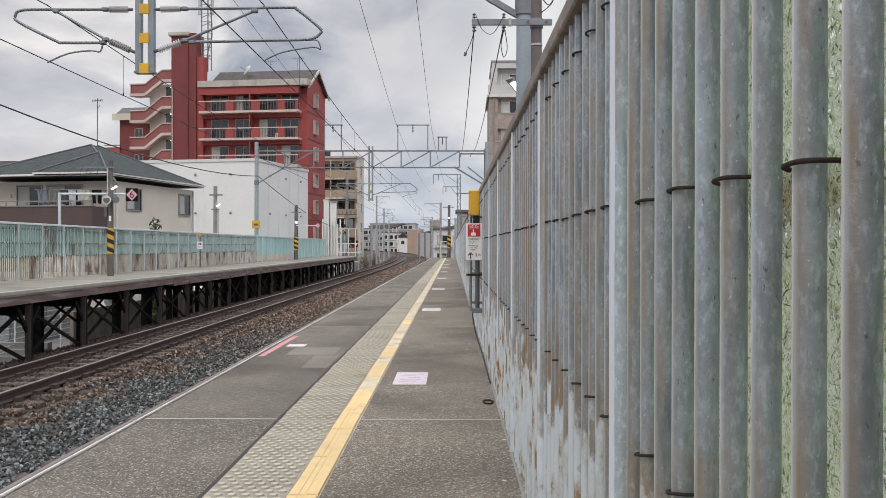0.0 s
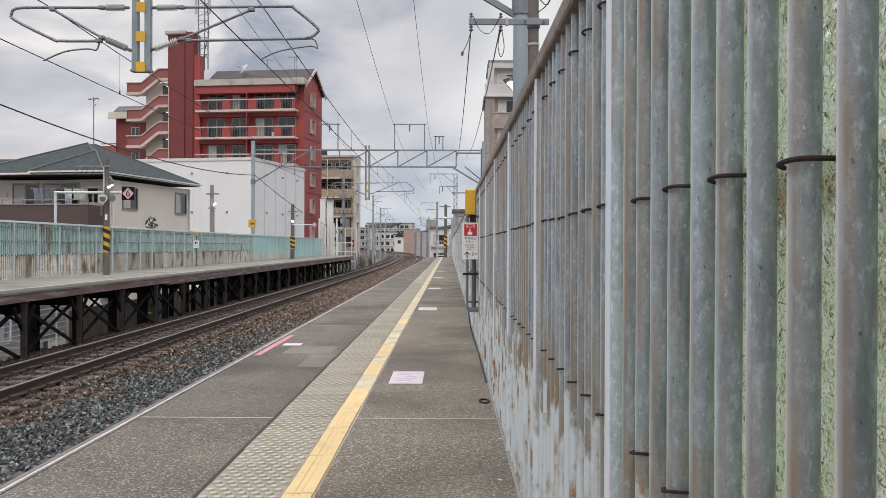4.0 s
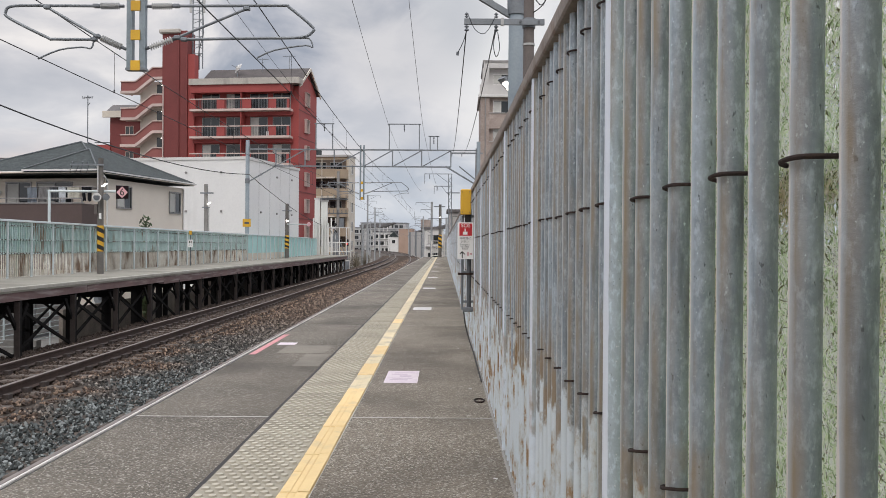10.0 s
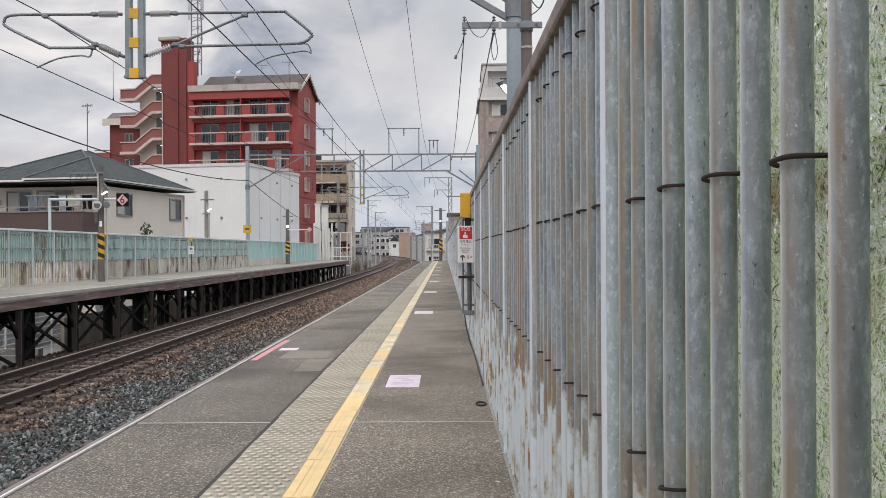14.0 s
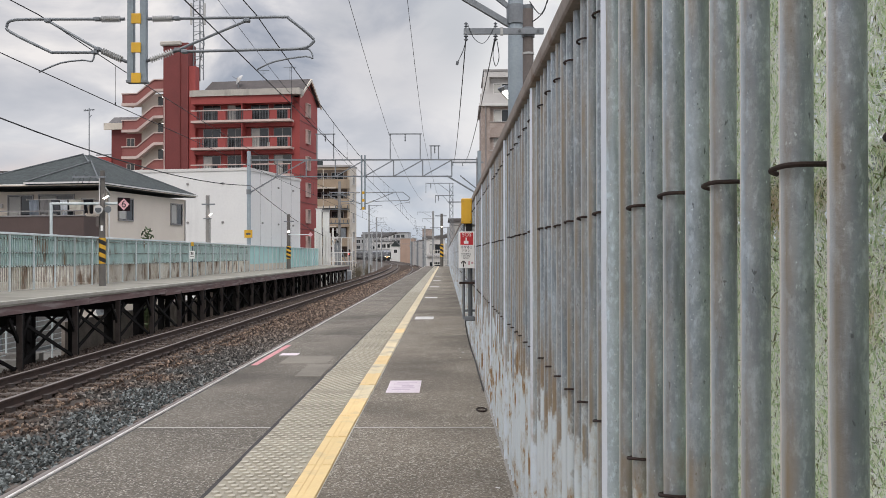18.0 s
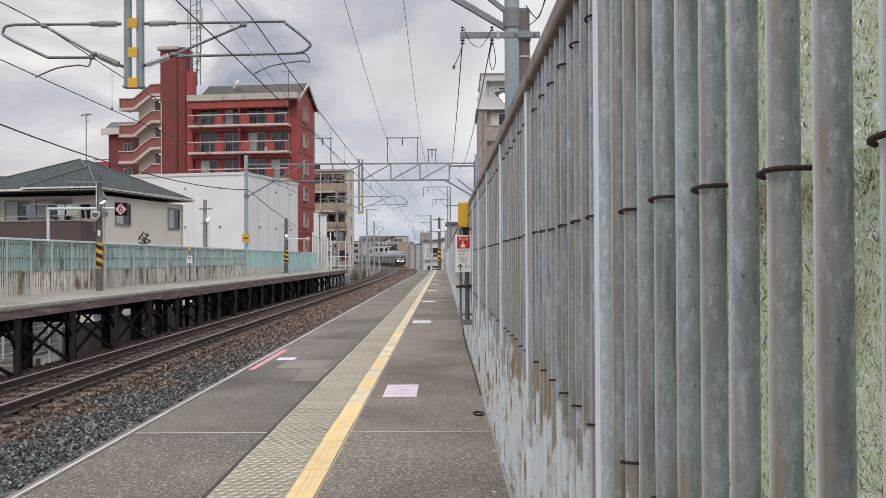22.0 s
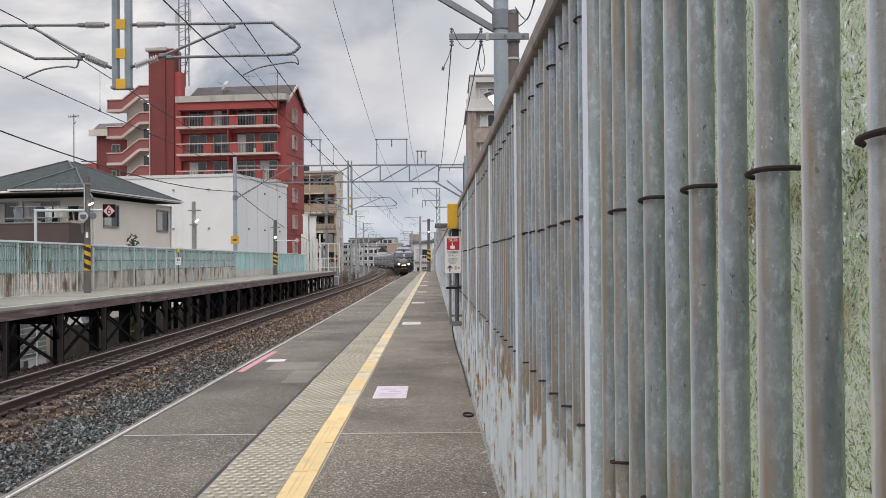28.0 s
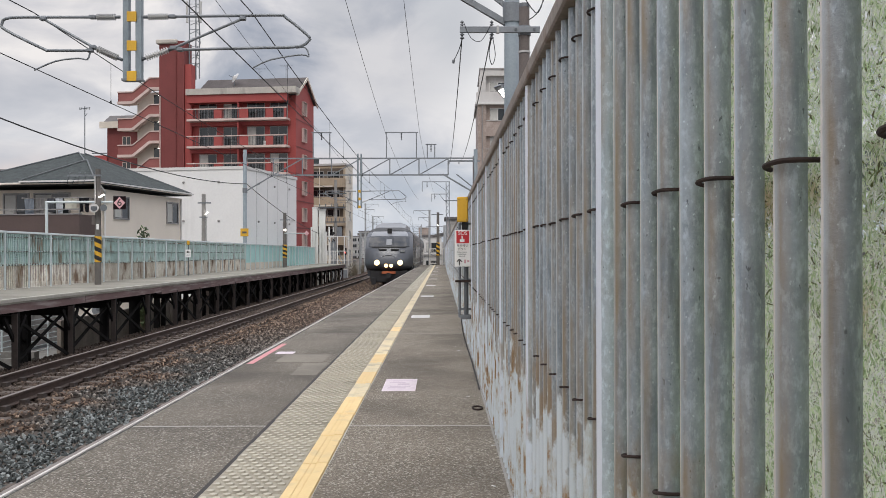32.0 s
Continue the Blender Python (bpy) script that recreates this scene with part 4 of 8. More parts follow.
def build_left_fence():
    f = thing("opposite_fence", LEFT_FENCE, 0, 0, 0, "teal pipe fence with stained lower half on the platform", "fence", kind="structure")
    post = mesh_of("fence_post", a_rod((0.03, 0, 0), (0.03, 0, 1.46), 0.028, seg=8), M_PALE_PAINT, True)
    bm, lowbars = bmesh.new(), bmesh.new()
    for k in range(13):
        y = 0.0993 * (k + 1)
        rod(bm, (0, y, 0.60), (0, y, 1.42), 0.0148, seg=6, caps=False)
        rod(lowbars, (0, y, 0.02), (0, y, 0.60), 0.0148, seg=6, caps=False)
    pipes = mesh_of("fence_bars", bm, M_TEAL_BAR, True)
    low_pipes = mesh_of("lower_bars", lowbars, M_LOW_BAR, True)
    sheet = mesh_of("screen_sheet", a_box(-0.035, -0.025, 0.02, 1.318, 0.66, 1.42), M_TEAL)
    low = mesh_of("lower_sheet", a_box(-0.037, -0.027, 0.02, 1.318, 0.03, 0.655), M_FENCE_LOW)
    new_low = mesh_of("lower_sheet", a_box(-0.037, -0.027, 0.02, 1.318, 0.03, 0.40), M_CREAM)
    new_sheet = mesh_of("screen_sheet", a_box(-0.035, -0.025, 0.02, 1.318, 0.40, 1.42), M_TEAL_NEW)
    rnd = random.Random(9)
    for k in range(0, 60):
        y = 0.138 + 1.338 * k
        if y > 78.5:
            break
        piece("fence_post", post, f, pose(0, y, 0))
        modern = y > 50.5
        if not modern:
            piece("fence_bars", pipes, f, pose(0, y, 0))
            piece("lower_bars", low_pipes, f, pose(0, y, 0))
        piece("screen_sheet", new_sheet if modern else sheet, f, pose(0, y, 0))
        if y > 27.5 and not modern or rnd.random() < 0.22 and not modern:
            piece("lower_sheet", low, f, pose(0, y, 0))
        elif modern and y < 62:
            piece("lower_sheet", new_low, f, pose(0, y, 0))
        elif modern:
            piece("lower_sheet", mesh_of("lower_sheet", a_box(-0.037, -0.027, 0.02, 1.318, 0.03, 0.40), M_TEAL_NEW), f, pose(0, y, 0))
    bm = bmesh.new()
    for z in (0.62, 0.97, 1.33):
        box(bm, -0.02, 0.02, 0.6, 50.5, z - 0.012, z + 0.012)
    part("rail", bm, M_TEAL_BAR, f)
    bm = bmesh.new()
    for k in range(300):
        y = 0.6 + 0.1666 * k
        for z in (0.62, 0.97, 1.33):
            box(bm, 0.0, 0.026, y, y + 0.05, z - 0.014, z + 0.014)
    tagged(part("hooks", bm, M_RUST, f, "rusted hooks"), kind="stuff")
    part("top_rail", a_box(-0.04, 0.045, 0.6, 79.2, 1.43, 1.485, bevel=0.008), M_PALE_PAINT, f, "pale top rail")


M_LOW_BAR = material("stained_bar", (0.78, 0.78, 0.72), (0.48, 0.42, 0.34), 0.7, 0.0, scale=2, fine=14, bump=0.03, spread=0.14, stain=(0.19, 0.125, 0.08), stain_scale=2.2, stain_at=(0.51, 0.66), stain_stretch=(1, 1, 0.5))
M_TEAL_BAR = material("teal_steel_bar", (0.58, 0.72, 0.69), (0.38, 0.48, 0.46), 0.6, 0.1, scale=3, fine=20, bump=0.03, stain=(0.23, 0.16, 0.105), stain_scale=3, stain_at=(0.55, 0.68), stain_stretch=(1, 1, 0.4))
build_left_fence()


# ---- buildings ----
def window(parent, cx, cy, z, w, h, rz, frame_mat, proud=0.06, mullions=1, sill=True, curtain=False):
    """A framed window on a wall; the wall's outside looks along -y before the turn rz."""
    m = pose(cx, cy, z, 0, 0, rz)
    bm = bmesh.new()
    t = 0.06
    box(bm, -w / 2 - t, w / 2 + t, -proud, 0.02, h, h + t)
    box(bm, -w / 2 - t, w / 2 + t, -proud, 0.02, -t, 0)
    box(bm, -w / 2 - t, -w / 2, -proud, 0.02, 0, h)
    box(bm, w / 2, w / 2 + t, -proud, 0.02, 0, h)
    for k in range(mullions):
        x = -w / 2 + w * (k + 1) / (mullions + 1)
        box(bm, x - 0.03, x + 0.03, -proud * 0.7, 0.02, 0, h)
    win = part("window", bm, frame_mat, parent, m=m)
    part("pane", a_box(-w / 2, w / 2, -0.02, 0.015, 0, h), M_WINDOW, win, "dark glass")
    if curtain:
        part("curtain", a_box(-w / 2 + 0.02, -0.03 if mullions else w * 0.1, -0.028, -0.021, 0.03, h - 0.03), M_CURTAIN, win, "pale curtain behind glass")
    return win


def hip_roof(bm, x0, x1, y0, y1, z, rise, ridge_a, ridge_b, thick=0.12):
    """A hipped roof over a rectangle; the ridge runs from ridge_a to ridge_b (x, y)."""
    base = [bm.verts.new((x, y, z)) for x, y in ((x0, y0), (x1, y0), (x1, y1), (x0, y1))]
    low = [bm.verts.new((x, y, z - thick)) for x, y in ((x0, y0), (x1, y0), (x1, y1), (x0, y1))]
    a, b = bm.verts.new((*ridge_a, z + rise)), bm.verts.new((*ridge_b, z + rise))
    bm.faces.new((base[0], base[1], a))
    bm.faces.new((base[1], base[2], b, a))
    bm.faces.new((base[2], base[3], b))
    bm.faces.new((base[3], base[0], a, b))
    for i in range(4):
        bm.faces.new((base[i], low[i], low[(i + 1) % 4], base[(i + 1) % 4]))
    bm.faces.new(low)
    return bm


def build_house():
    # origin at the corner towards the camera and the line; -x and +y are the two walls
    h = thing("house", -15.1, 40.75, -2.55, -11, "two-storey beige house with dark slate hip roof", "house")
    part("wall", a_box(-6.4, 0, 0, 7.55, 0, 6.35), M_HOUSE, h, "beige rendered walls")
    bm = hip_roof(bmesh.new(), -6.9, 0.38, -0.9, 7.95, 6.62, 1.85, (-3.75, 4.1), (-3.7, 4.5))
    roof = part("roof", bm, M_SLATE, h, "dark slate hip roof")
    bm = hip_roof(bmesh.new(), -3.1, 0.44, -1.3, 3.6, 6.66, 1.15, (-1.75, 1.6), (-2.2, 3.4))
    part("front_roof", bm, M_SLATE, roof, "lower hip over the front")
    bm = bmesh.new()
    for a, b in (((-6.9, -0.9, 6.64), (-3.75, 4.1, 8.5)), ((0.38, -0.9, 6.64), (-3.75, 4.1, 8.5)), ((-3.1, -1.3, 6.7), (-1.75, 1.6, 7.85)), ((0.44, -1.3, 6.7), (-1.75, 1.6, 7.85)), ((0.38, 7.95, 6.64), (-3.7, 4.5, 8.5))):
        rod(bm, a, b, 0.032, seg=6)
        ob = part("ridge_cap", bm, M_SLATE_CAP, roof)
        bm = bmesh.new()
    bm.free()
    part("eave", a_box(-7.0, -3.1, -0.99, -0.9, 6.54, 6.61), M_ALU_WHITE, roof, "white gutter")
    part("eave", a_box(-3.15, 0.5, -1.38, -1.3, 6.58, 6.65), M_ALU_WHITE, roof, "white gutter")
    part("eave", a_box(0.42, 0.49, -1.3, 8.0, 6.565, 6.63), M_ALU_WHITE, roof, "white gutter")
    part("soffit", a_box(-6.8, 0.42, -1.28, 7.9, 6.51, 6.555), M_HOUSE, roof)
    part("balcony", a_box(-6.6, -0.15, -1.5, -0.02, 2.3, 5.15), M_BROWN_BALCONY, h, "dark brown balcony front")
    part("balcony_cap", a_box(-6.6, -0.12, -1.54, -1.36, 5.15, 5.20), M_ALU, h)
    part("balcony_rail", a_box(-6.6, -0.15, -1.47, -1.42, 5.36, 5.41), M_ALU, h, "thin metal handrail")
    for k in range(7):
        x = -6.5 + 1.05 * k
        part("rail_post", a_box(x, x + 0.04, -1.47, -1.43, 5.19, 5.37), M_ALU, h)
    for x, w in ((-4.25, 1.2), (-2.45, 1.7)):
        window(h, x, 0, 4.15, w, 2.0, 0, M_ALU, curtain=True)
    window(h, 0, 1.6, 5.1, 1.2, 0.95, 90, M_ALU, curtain=True)
    window(h, 0, 6.5, 5.05, 1.1, 1.0, 90, M_ALU, curtain=True)
    part("downpipe", a_rod((0.05, 7.4, 0), (0.05, 7.4, 6.3), 0.045), M_ALU_WHITE, h)
    part("downpipe", a_rod((0.06, 0.12, 0), (0.06, 0.12, 6.3), 0.045), M_ALU_WHITE, h)
    part("gutter_elbow", tube(bmesh.new(), smooth_line([(0.45, -0.9, 6.45), (0.4, -0.5, 6.25), (0.1, 0.1, 6.15)]), 0.04, 6), M_ALU_WHITE, h)
    for x in (-5.2, -0.9):
        part("wall_lamp", a_box(x - 0.06, x + 0.06, -0.14, 0, 5.62, 5.8, bevel=0.02), M_ALU_WHITE, h)


M_SLATE_CAP = material("ridge_cap_slate", (0.16, 0.175, 0.185), (0.10, 0.112, 0.12), 0.7, scale=3, fine=20, bump=0.1)
build_house()


def build_white_hall():
    b = thing("white_hall", -13.3, 62.0, -2.55, -12, "windowless white panel building beside the line", "building")
    part("wall", a_box(-16, 0, 0, 9.6, 0, 9.25), M_WHITE_WALL, b, "white wall panels")
    part("parapet", a_box(-16.06, 0.06, -0.06, 9.66, 9.2, 9.4), M_ALU_WHITE, b, "white parapet cap")
    vent = mesh_of("wall_vent", a_box(-0.07, 0.07, -0.09, 0.02, -0.07, 0.07, bevel=0.02), M_ALU)
    for z in (3.2, 5.7, 8.35):
        for k in range(5):
            piece("wall_vent", vent, b, pose(-1.9 - 2.6 * k, -0.01, z))
        for k in range(3):
            piece("wall_vent", vent, b, pose(0.01, 2.2 + 2.9 * k, z, 0, 0, 90))
    for k in range(1, 5):
        part("panel_seam", a_box(0.0, 0.012, 1.92 * k, 1.92 * k + 0.02, 0, 9.2), M_GREY_WALL, b)


build_white_hall()


def build_red_flats():
    # origin at the front corner towards the line
    b = thing("red_apartment_block", -15.9, 100.0, -2.55, -8, "seven-storey red-tiled apartment block with open stair tower", "building")
    top = 20.75
    part("wall", a_box(-11.9, 0, 0.0, 7.0, 0, top), M_RED, b, "red tiled walls")
    part("roof", prism_x(bmesh.new(), [(-0.5, top), (3.4, top + 2.3), (7.5, top), (7.5, top + 0.22), (3.4, top + 2.6), (-0.5, top + 0.22)], -11.4, 0.3), M_ROOF_DARK, b, "grey weathered roof")
    part("gable", prism_x(bmesh.new(), [(0.0, top), (7.0, top), (3.4, top + 2.2)], -0.14, -0.01), M_RED, b)
    part("gable_trim", bar(bmesh.new(), (0.33, -0.6, top - 0.05), (0.33, 3.4, top + 2.45), 0.12, 0.28), M_CREAM, b, "pale gable trim")
    part("gable_trim", bar(bmesh.new(), (0.33, 7.6, top - 0.15), (0.33, 3.4, top + 2.45), 0.12, 0.28), M_CREAM, b, "pale gable trim")
    part("roof_edge", a_box(-12.0, 0.45, -1.5, -0.02, top + 0.08, top + 0.75), M_ROOF_EDGE, b, "pale concrete roof edge")
    part("top_band", a_box(-11.9, -0.6, -1.3, -0.02, top - 0.75, top + 0.08), M_RED, b)
    for k in range(7):
        z = 18.2 - 2.97 * k
        bal = part("balcony", a_box(-11.9, -0.6, -1.45, -0.03, z - 0.24, z), M_PINK_TRIM, b, "pale balcony slab")
        for x0, x1 in ((-11.85, -11.2), (-8.8, -7.9), (-5.9, -4.9), (-2.9, -2.1), (-0.9, -0.62)):
            part("parapet", a_box(x0, x1, -1.42, -1.34, z, z + 0.98), M_RED, bal)
        bars = bmesh.new()
        for i in range(64):
            x = -11.8 + 0.175 * i
            box(bars, x, x + 0.035, -1.39, -1.36, z, z + 1.0)
        tagged(part("railing", bars, M_STEEL_DARK, bal), kind="stuff")
        part("handrail", a_box(-11.9, -0.6, -1.46, -1.34, z + 1.0, z + 1.12), M_PINK_TRIM, bal, "pale handrail")
        part("divider", a_box(-6.15, -6.05, -1.3, 0, z, z + 2.6), M_RED, bal)
        part("beam", a_box(-11.9, -0.6, -0.5, -0.02, z + 2.3, z + 2.72), M_RED, bal)
        for n, (x, w) in enumerate(((-10.0, 1.9), (-7.3, 1.7), (-4.5, 1.9), (-1.9, 1.9))):
            window(b, x, 0, z + 0.1, w, 2.05, 0, M_ALU, curtain=(k * 2 + n) % 3 == 1)
            if (k + n) % 2 and n < 3:
                part("air_conditioner", a_box(x + 1.0, x + 1.6, -0.6, -0.3, z, z + 0.55, bevel=0.03), M_ALU_WHITE, bal, "white air conditioner unit")
        window(b, 0, 2.9, z + 0.75, 1.25, 1.45, 90, M_PINK_TRIM, proud=0.25, mullions=1)
        part("wall_band", a_box(-0.02, 0.04, 0, 7.0, z - 0.05, z + 0.05), M_RED_BROWN, b)
    # stair and lift tower
    tower = part("lift_tower", a_box(-15.45, -12.6, -0.6, 1.6, 0, 27.0), M_RED_BROWN, b, "dark red lift tower")
    part("tower_cap", a_box(-15.75, -13.3, -0.9, 1.9, 26.7, 27.2, bevel=0.1), M_ROOF_EDGE, tower, "grey cap slab")
    part("tower_rib", a_box(-13.6, -13.45, -0.75, -0.58, 0, 26.9), M_RED_BROWN, tower)
    part("tower_rib", a_box(-12.75, -12.5, -0.72, -0.5, 0, 26.6), M_RED_BROWN, tower)
    part("tower_wall", a_box(-12.6, -11.75, -0.5, 0.6, 0, 24.4), M_RED, tower)
    part("downpipe", a_rod((-15.3, -0.7, 5), (-15.3, -0.7, 21), 0.07), M_PINK_TRIM, tower)
    # open stair: slanted parapets, floor by floor
    core = part("stair_core", a_box(-18.6, -15.45, 0.6, 3.6, 0, 21.6), M_CREAM, b, "cream stairwell wall")
    for k in range(7):
        z = 22.2 - 2.97 * k
        bm = bmesh.new()
        pts = [(-20.3, z - 1.85), (-18.6, z - 1.85), (-16.6, z - 0.35), (-15.45, z - 0.35), (-15.45, z + 0.85), (-16.6, z + 0.85), (-18.6, z - 0.6), (-20.3, z - 0.6)]
        f = [bm.verts.new((x, -0.5, zz)) for x, zz in pts]
        g = [bm.verts.new((x, -0.36, zz)) for x, zz in pts]
        for i in range(8):
            bm.faces.new((f[i], f[(i + 1) % 8], g[(i + 1) % 8], g[i]))
        bm.faces.new(f)
        bm.faces.new(g)
        part("stair_parapet", bm, M_RED_STAIR, core, "slanted red stair parapet")
        for dz, th in ((0.0, 0.30), (1.2, 0.12)):
            bm = bmesh.new()
            low = [(-20.4, z - 1.88 + dz), (-18.6, z - 1.88 + dz), (-16.6, z - 0.38 + dz), (-15.45, z - 0.38 + dz)]
            for (xa, za), (xb, zb) in zip(low, low[1:]):
                bar(bm, (xa, -0.3, za), (xb, -0.3, zb), 0.62, th)
            part("stair_edge", bm, M_PINK_TRIM, core, "pale stair edge")
        part("landing", a_box(-20.3, -18.4, -0.4, 0.7, z - 2.0, z - 1.85), M_CREAM, core)
        part("doorway", a_box(-16.6, -15.5, 0.55, 0.62, z - 2.95, z - 0.9), M_WINDOW, core, "dark doorway")
        part("door_lamp", a_box(-16.1, -15.8, 0.48, 0.54, z - 1.0, z - 0.94), M_LAMP, core, "lit ceiling lamp in the doorway")
        part("end_wall", a_box(-20.35, -20.2, -0.5, 2.0, z - 1.85, z - 0.6), M_RED_STAIR, core)
    wing = part("rear_wing", a_box(-23.6, -17.5, 3.2, 9, 0, 18.6), M_RED_BROWN, b, "lower rear wing")
    part("wing_roof", prism_x(bmesh.new(), [(2.6, 18.6), (9.4, 18.6), (7.0, 19.7), (4.4, 19.7)], -23.9, -17.2), M_ROOF_GREY, wing, "grey roof")
    part("wing_edge", a_box(-24.2, -17.2, 2.5, 2.7, 18.0, 18.75), M_CREAM, wing)
    part("wing_balcony", a_box(-25.4, -23.5, 3.0, 5, 13.6, 14.9), M_RED, wing)
    part("wing_rail", a_box(-25.4, -23.5, 3.0, 3.1, 15.1, 15.2), M_STEEL_DARK, wing)
    for k in range(3):
        window(wing, -21.2, 3.2, 15.6 - 2.97 * k, 0.9, 1.4, 0, M_PINK_TRIM)


def prism_x(bm, profile, x0, x1):
    a = [bm.verts.new((x0, y, z)) for y, z in profile]
    b = [bm.verts.new((x1, y, z)) for y, z in profile]
    k = len(profile)
    for i in range(k):
        bm.faces.new((a[i], a[(i + 1) % k], b[(i + 1) % k], b[i]))
    bm.faces.new(a)
    bm.faces.new(b)
    return bm


M_ROOF_DARK = material("dark_weathered_roof", (0.115, 0.10, 0.097), (0.065, 0.058, 0.056), 0.9, scale=0.9, fine=6, bump=0.4)
M_ROOF_EDGE = material("pale_concrete_edge", (0.55, 0.52, 0.47), (0.40, 0.375, 0.34), 0.85, scale=0.8, fine=9, bump=0.08, stain=(0.30, 0.28, 0.25), stain_scale=1.2, stain_at=(0.55, 0.75), stain_stretch=(1, 1, 0.3))
M_ROOF_GREY = material("weathered_roof", (0.17, 0.16, 0.16), (0.10, 0.095, 0.095), 0.85, scale=0.9, fine=10, bump=0.3)
M_RED_STAIR = material("rose_red_render", (0.30, 0.105, 0.095), (0.24, 0.08, 0.072), 0.7, scale=0.6, fine=9, bump=0.06)
build_red_flats()


def build_tan_flats():
    b = thing("tan_apartment_block", -14.6, 138.0, -2.4, -10, "tan apartment block with curved balconies", "building")
    top = 16.6
    part("wall", a_box(-14, 0, 0, 3.6, 0, top), M_BEIGE_BLOCK, b, "tan rendered walls")
    part("side_wall", a_box(0.0, 0.25, 0.1, 3.6, 0, top + 0.2), M_CREAM, b, "cream end wall")
    part("roof", a_box(-14.2, 0.3, -0.2, 3.8, top, top + 0.3), M_GREY_WALL, b, "flat grey roof")
    part("roof_house", a_box(-12, -5, 1, 3.2, top + 0.3, top + 1.4), M_SLATE, b)
    for k in range(6):
        z = top - 2.9 * (k + 1) - 0.2
        bm = bmesh.new()
        box(bm, -14, -1.4, -1.5, 0, z - 0.2, z)
        box(bm, -14, -1.4, -1.55, -1.40, z, z + 1.15)
        for j in range(6):
            a0, a1 = math.pi / 2 * j / 6, math.pi / 2 * (j + 1) / 6
            p0, p1 = (-1.4 + 1.5 * math.sin(a0), -1.5 * math.cos(a0)), (-1.4 + 1.5 * math.sin(a1), -1.5 * math.cos(a1))
            bar(bm, (p0[0], p0[1], z + 0.475), (p1[0], p1[1], z + 0.475), 0.12, 1.35)
        part("balcony", bm, M_BEIGE_BLOCK, b, "tan balcony with rounded corner")
        part("slab_edge", a_box(-14, -1.4, -1.64, -1.552, z - 0.24, z - 0.02), M_CREAM, b, "cream slab edge")
        part("balcony_rail", a_box(-13, -1.6, -1.52, -1.46, z + 1.25, z + 1.31), M_ALU, b)
        part("recess_wall", a_box(-14, -0.2, -0.02, 0.0, z, z + 2.7), M_RECESS, b, "brown recessed balcony wall")
        if k < 5:
            part("downpipe", a_rod((-3.4, -1.7, z - 0.2), (-3.4, -1.7, z + 2.7), 0.06), M_CREAM, b)
            part("air_conditioner", a_box(-5.3, -4.5, -1.2, -0.85, z, z + 0.6, bevel=0.03), M_ALU_WHITE, b, "white air conditioner unit")
        for x in (-1.7, -4.2, -7.2, -9.8, -12.4):
            window(b, x, -0.03, z + 0.1, 1.8, 2.1, 0, M_ALU, curtain=int(x) % 3 == 0)
        for x in (-5.9, -11.0):
            part("partition", a_box(x - 0.04, x + 0.04, -1.4, 0, z, z + 2.5), M_CREAM, b)
        window(b, 0.25, 1.8, z + 0.6, 0.8, 1.4, 90, M_ALU_WHITE, proud=0.1)


M_RECESS = material("brown_recess_wall", (0.12, 0.09, 0.07), (0.08, 0.06, 0.045), 0.8, scale=0.6, fine=9, bump=0.05)
build_tan_flats()


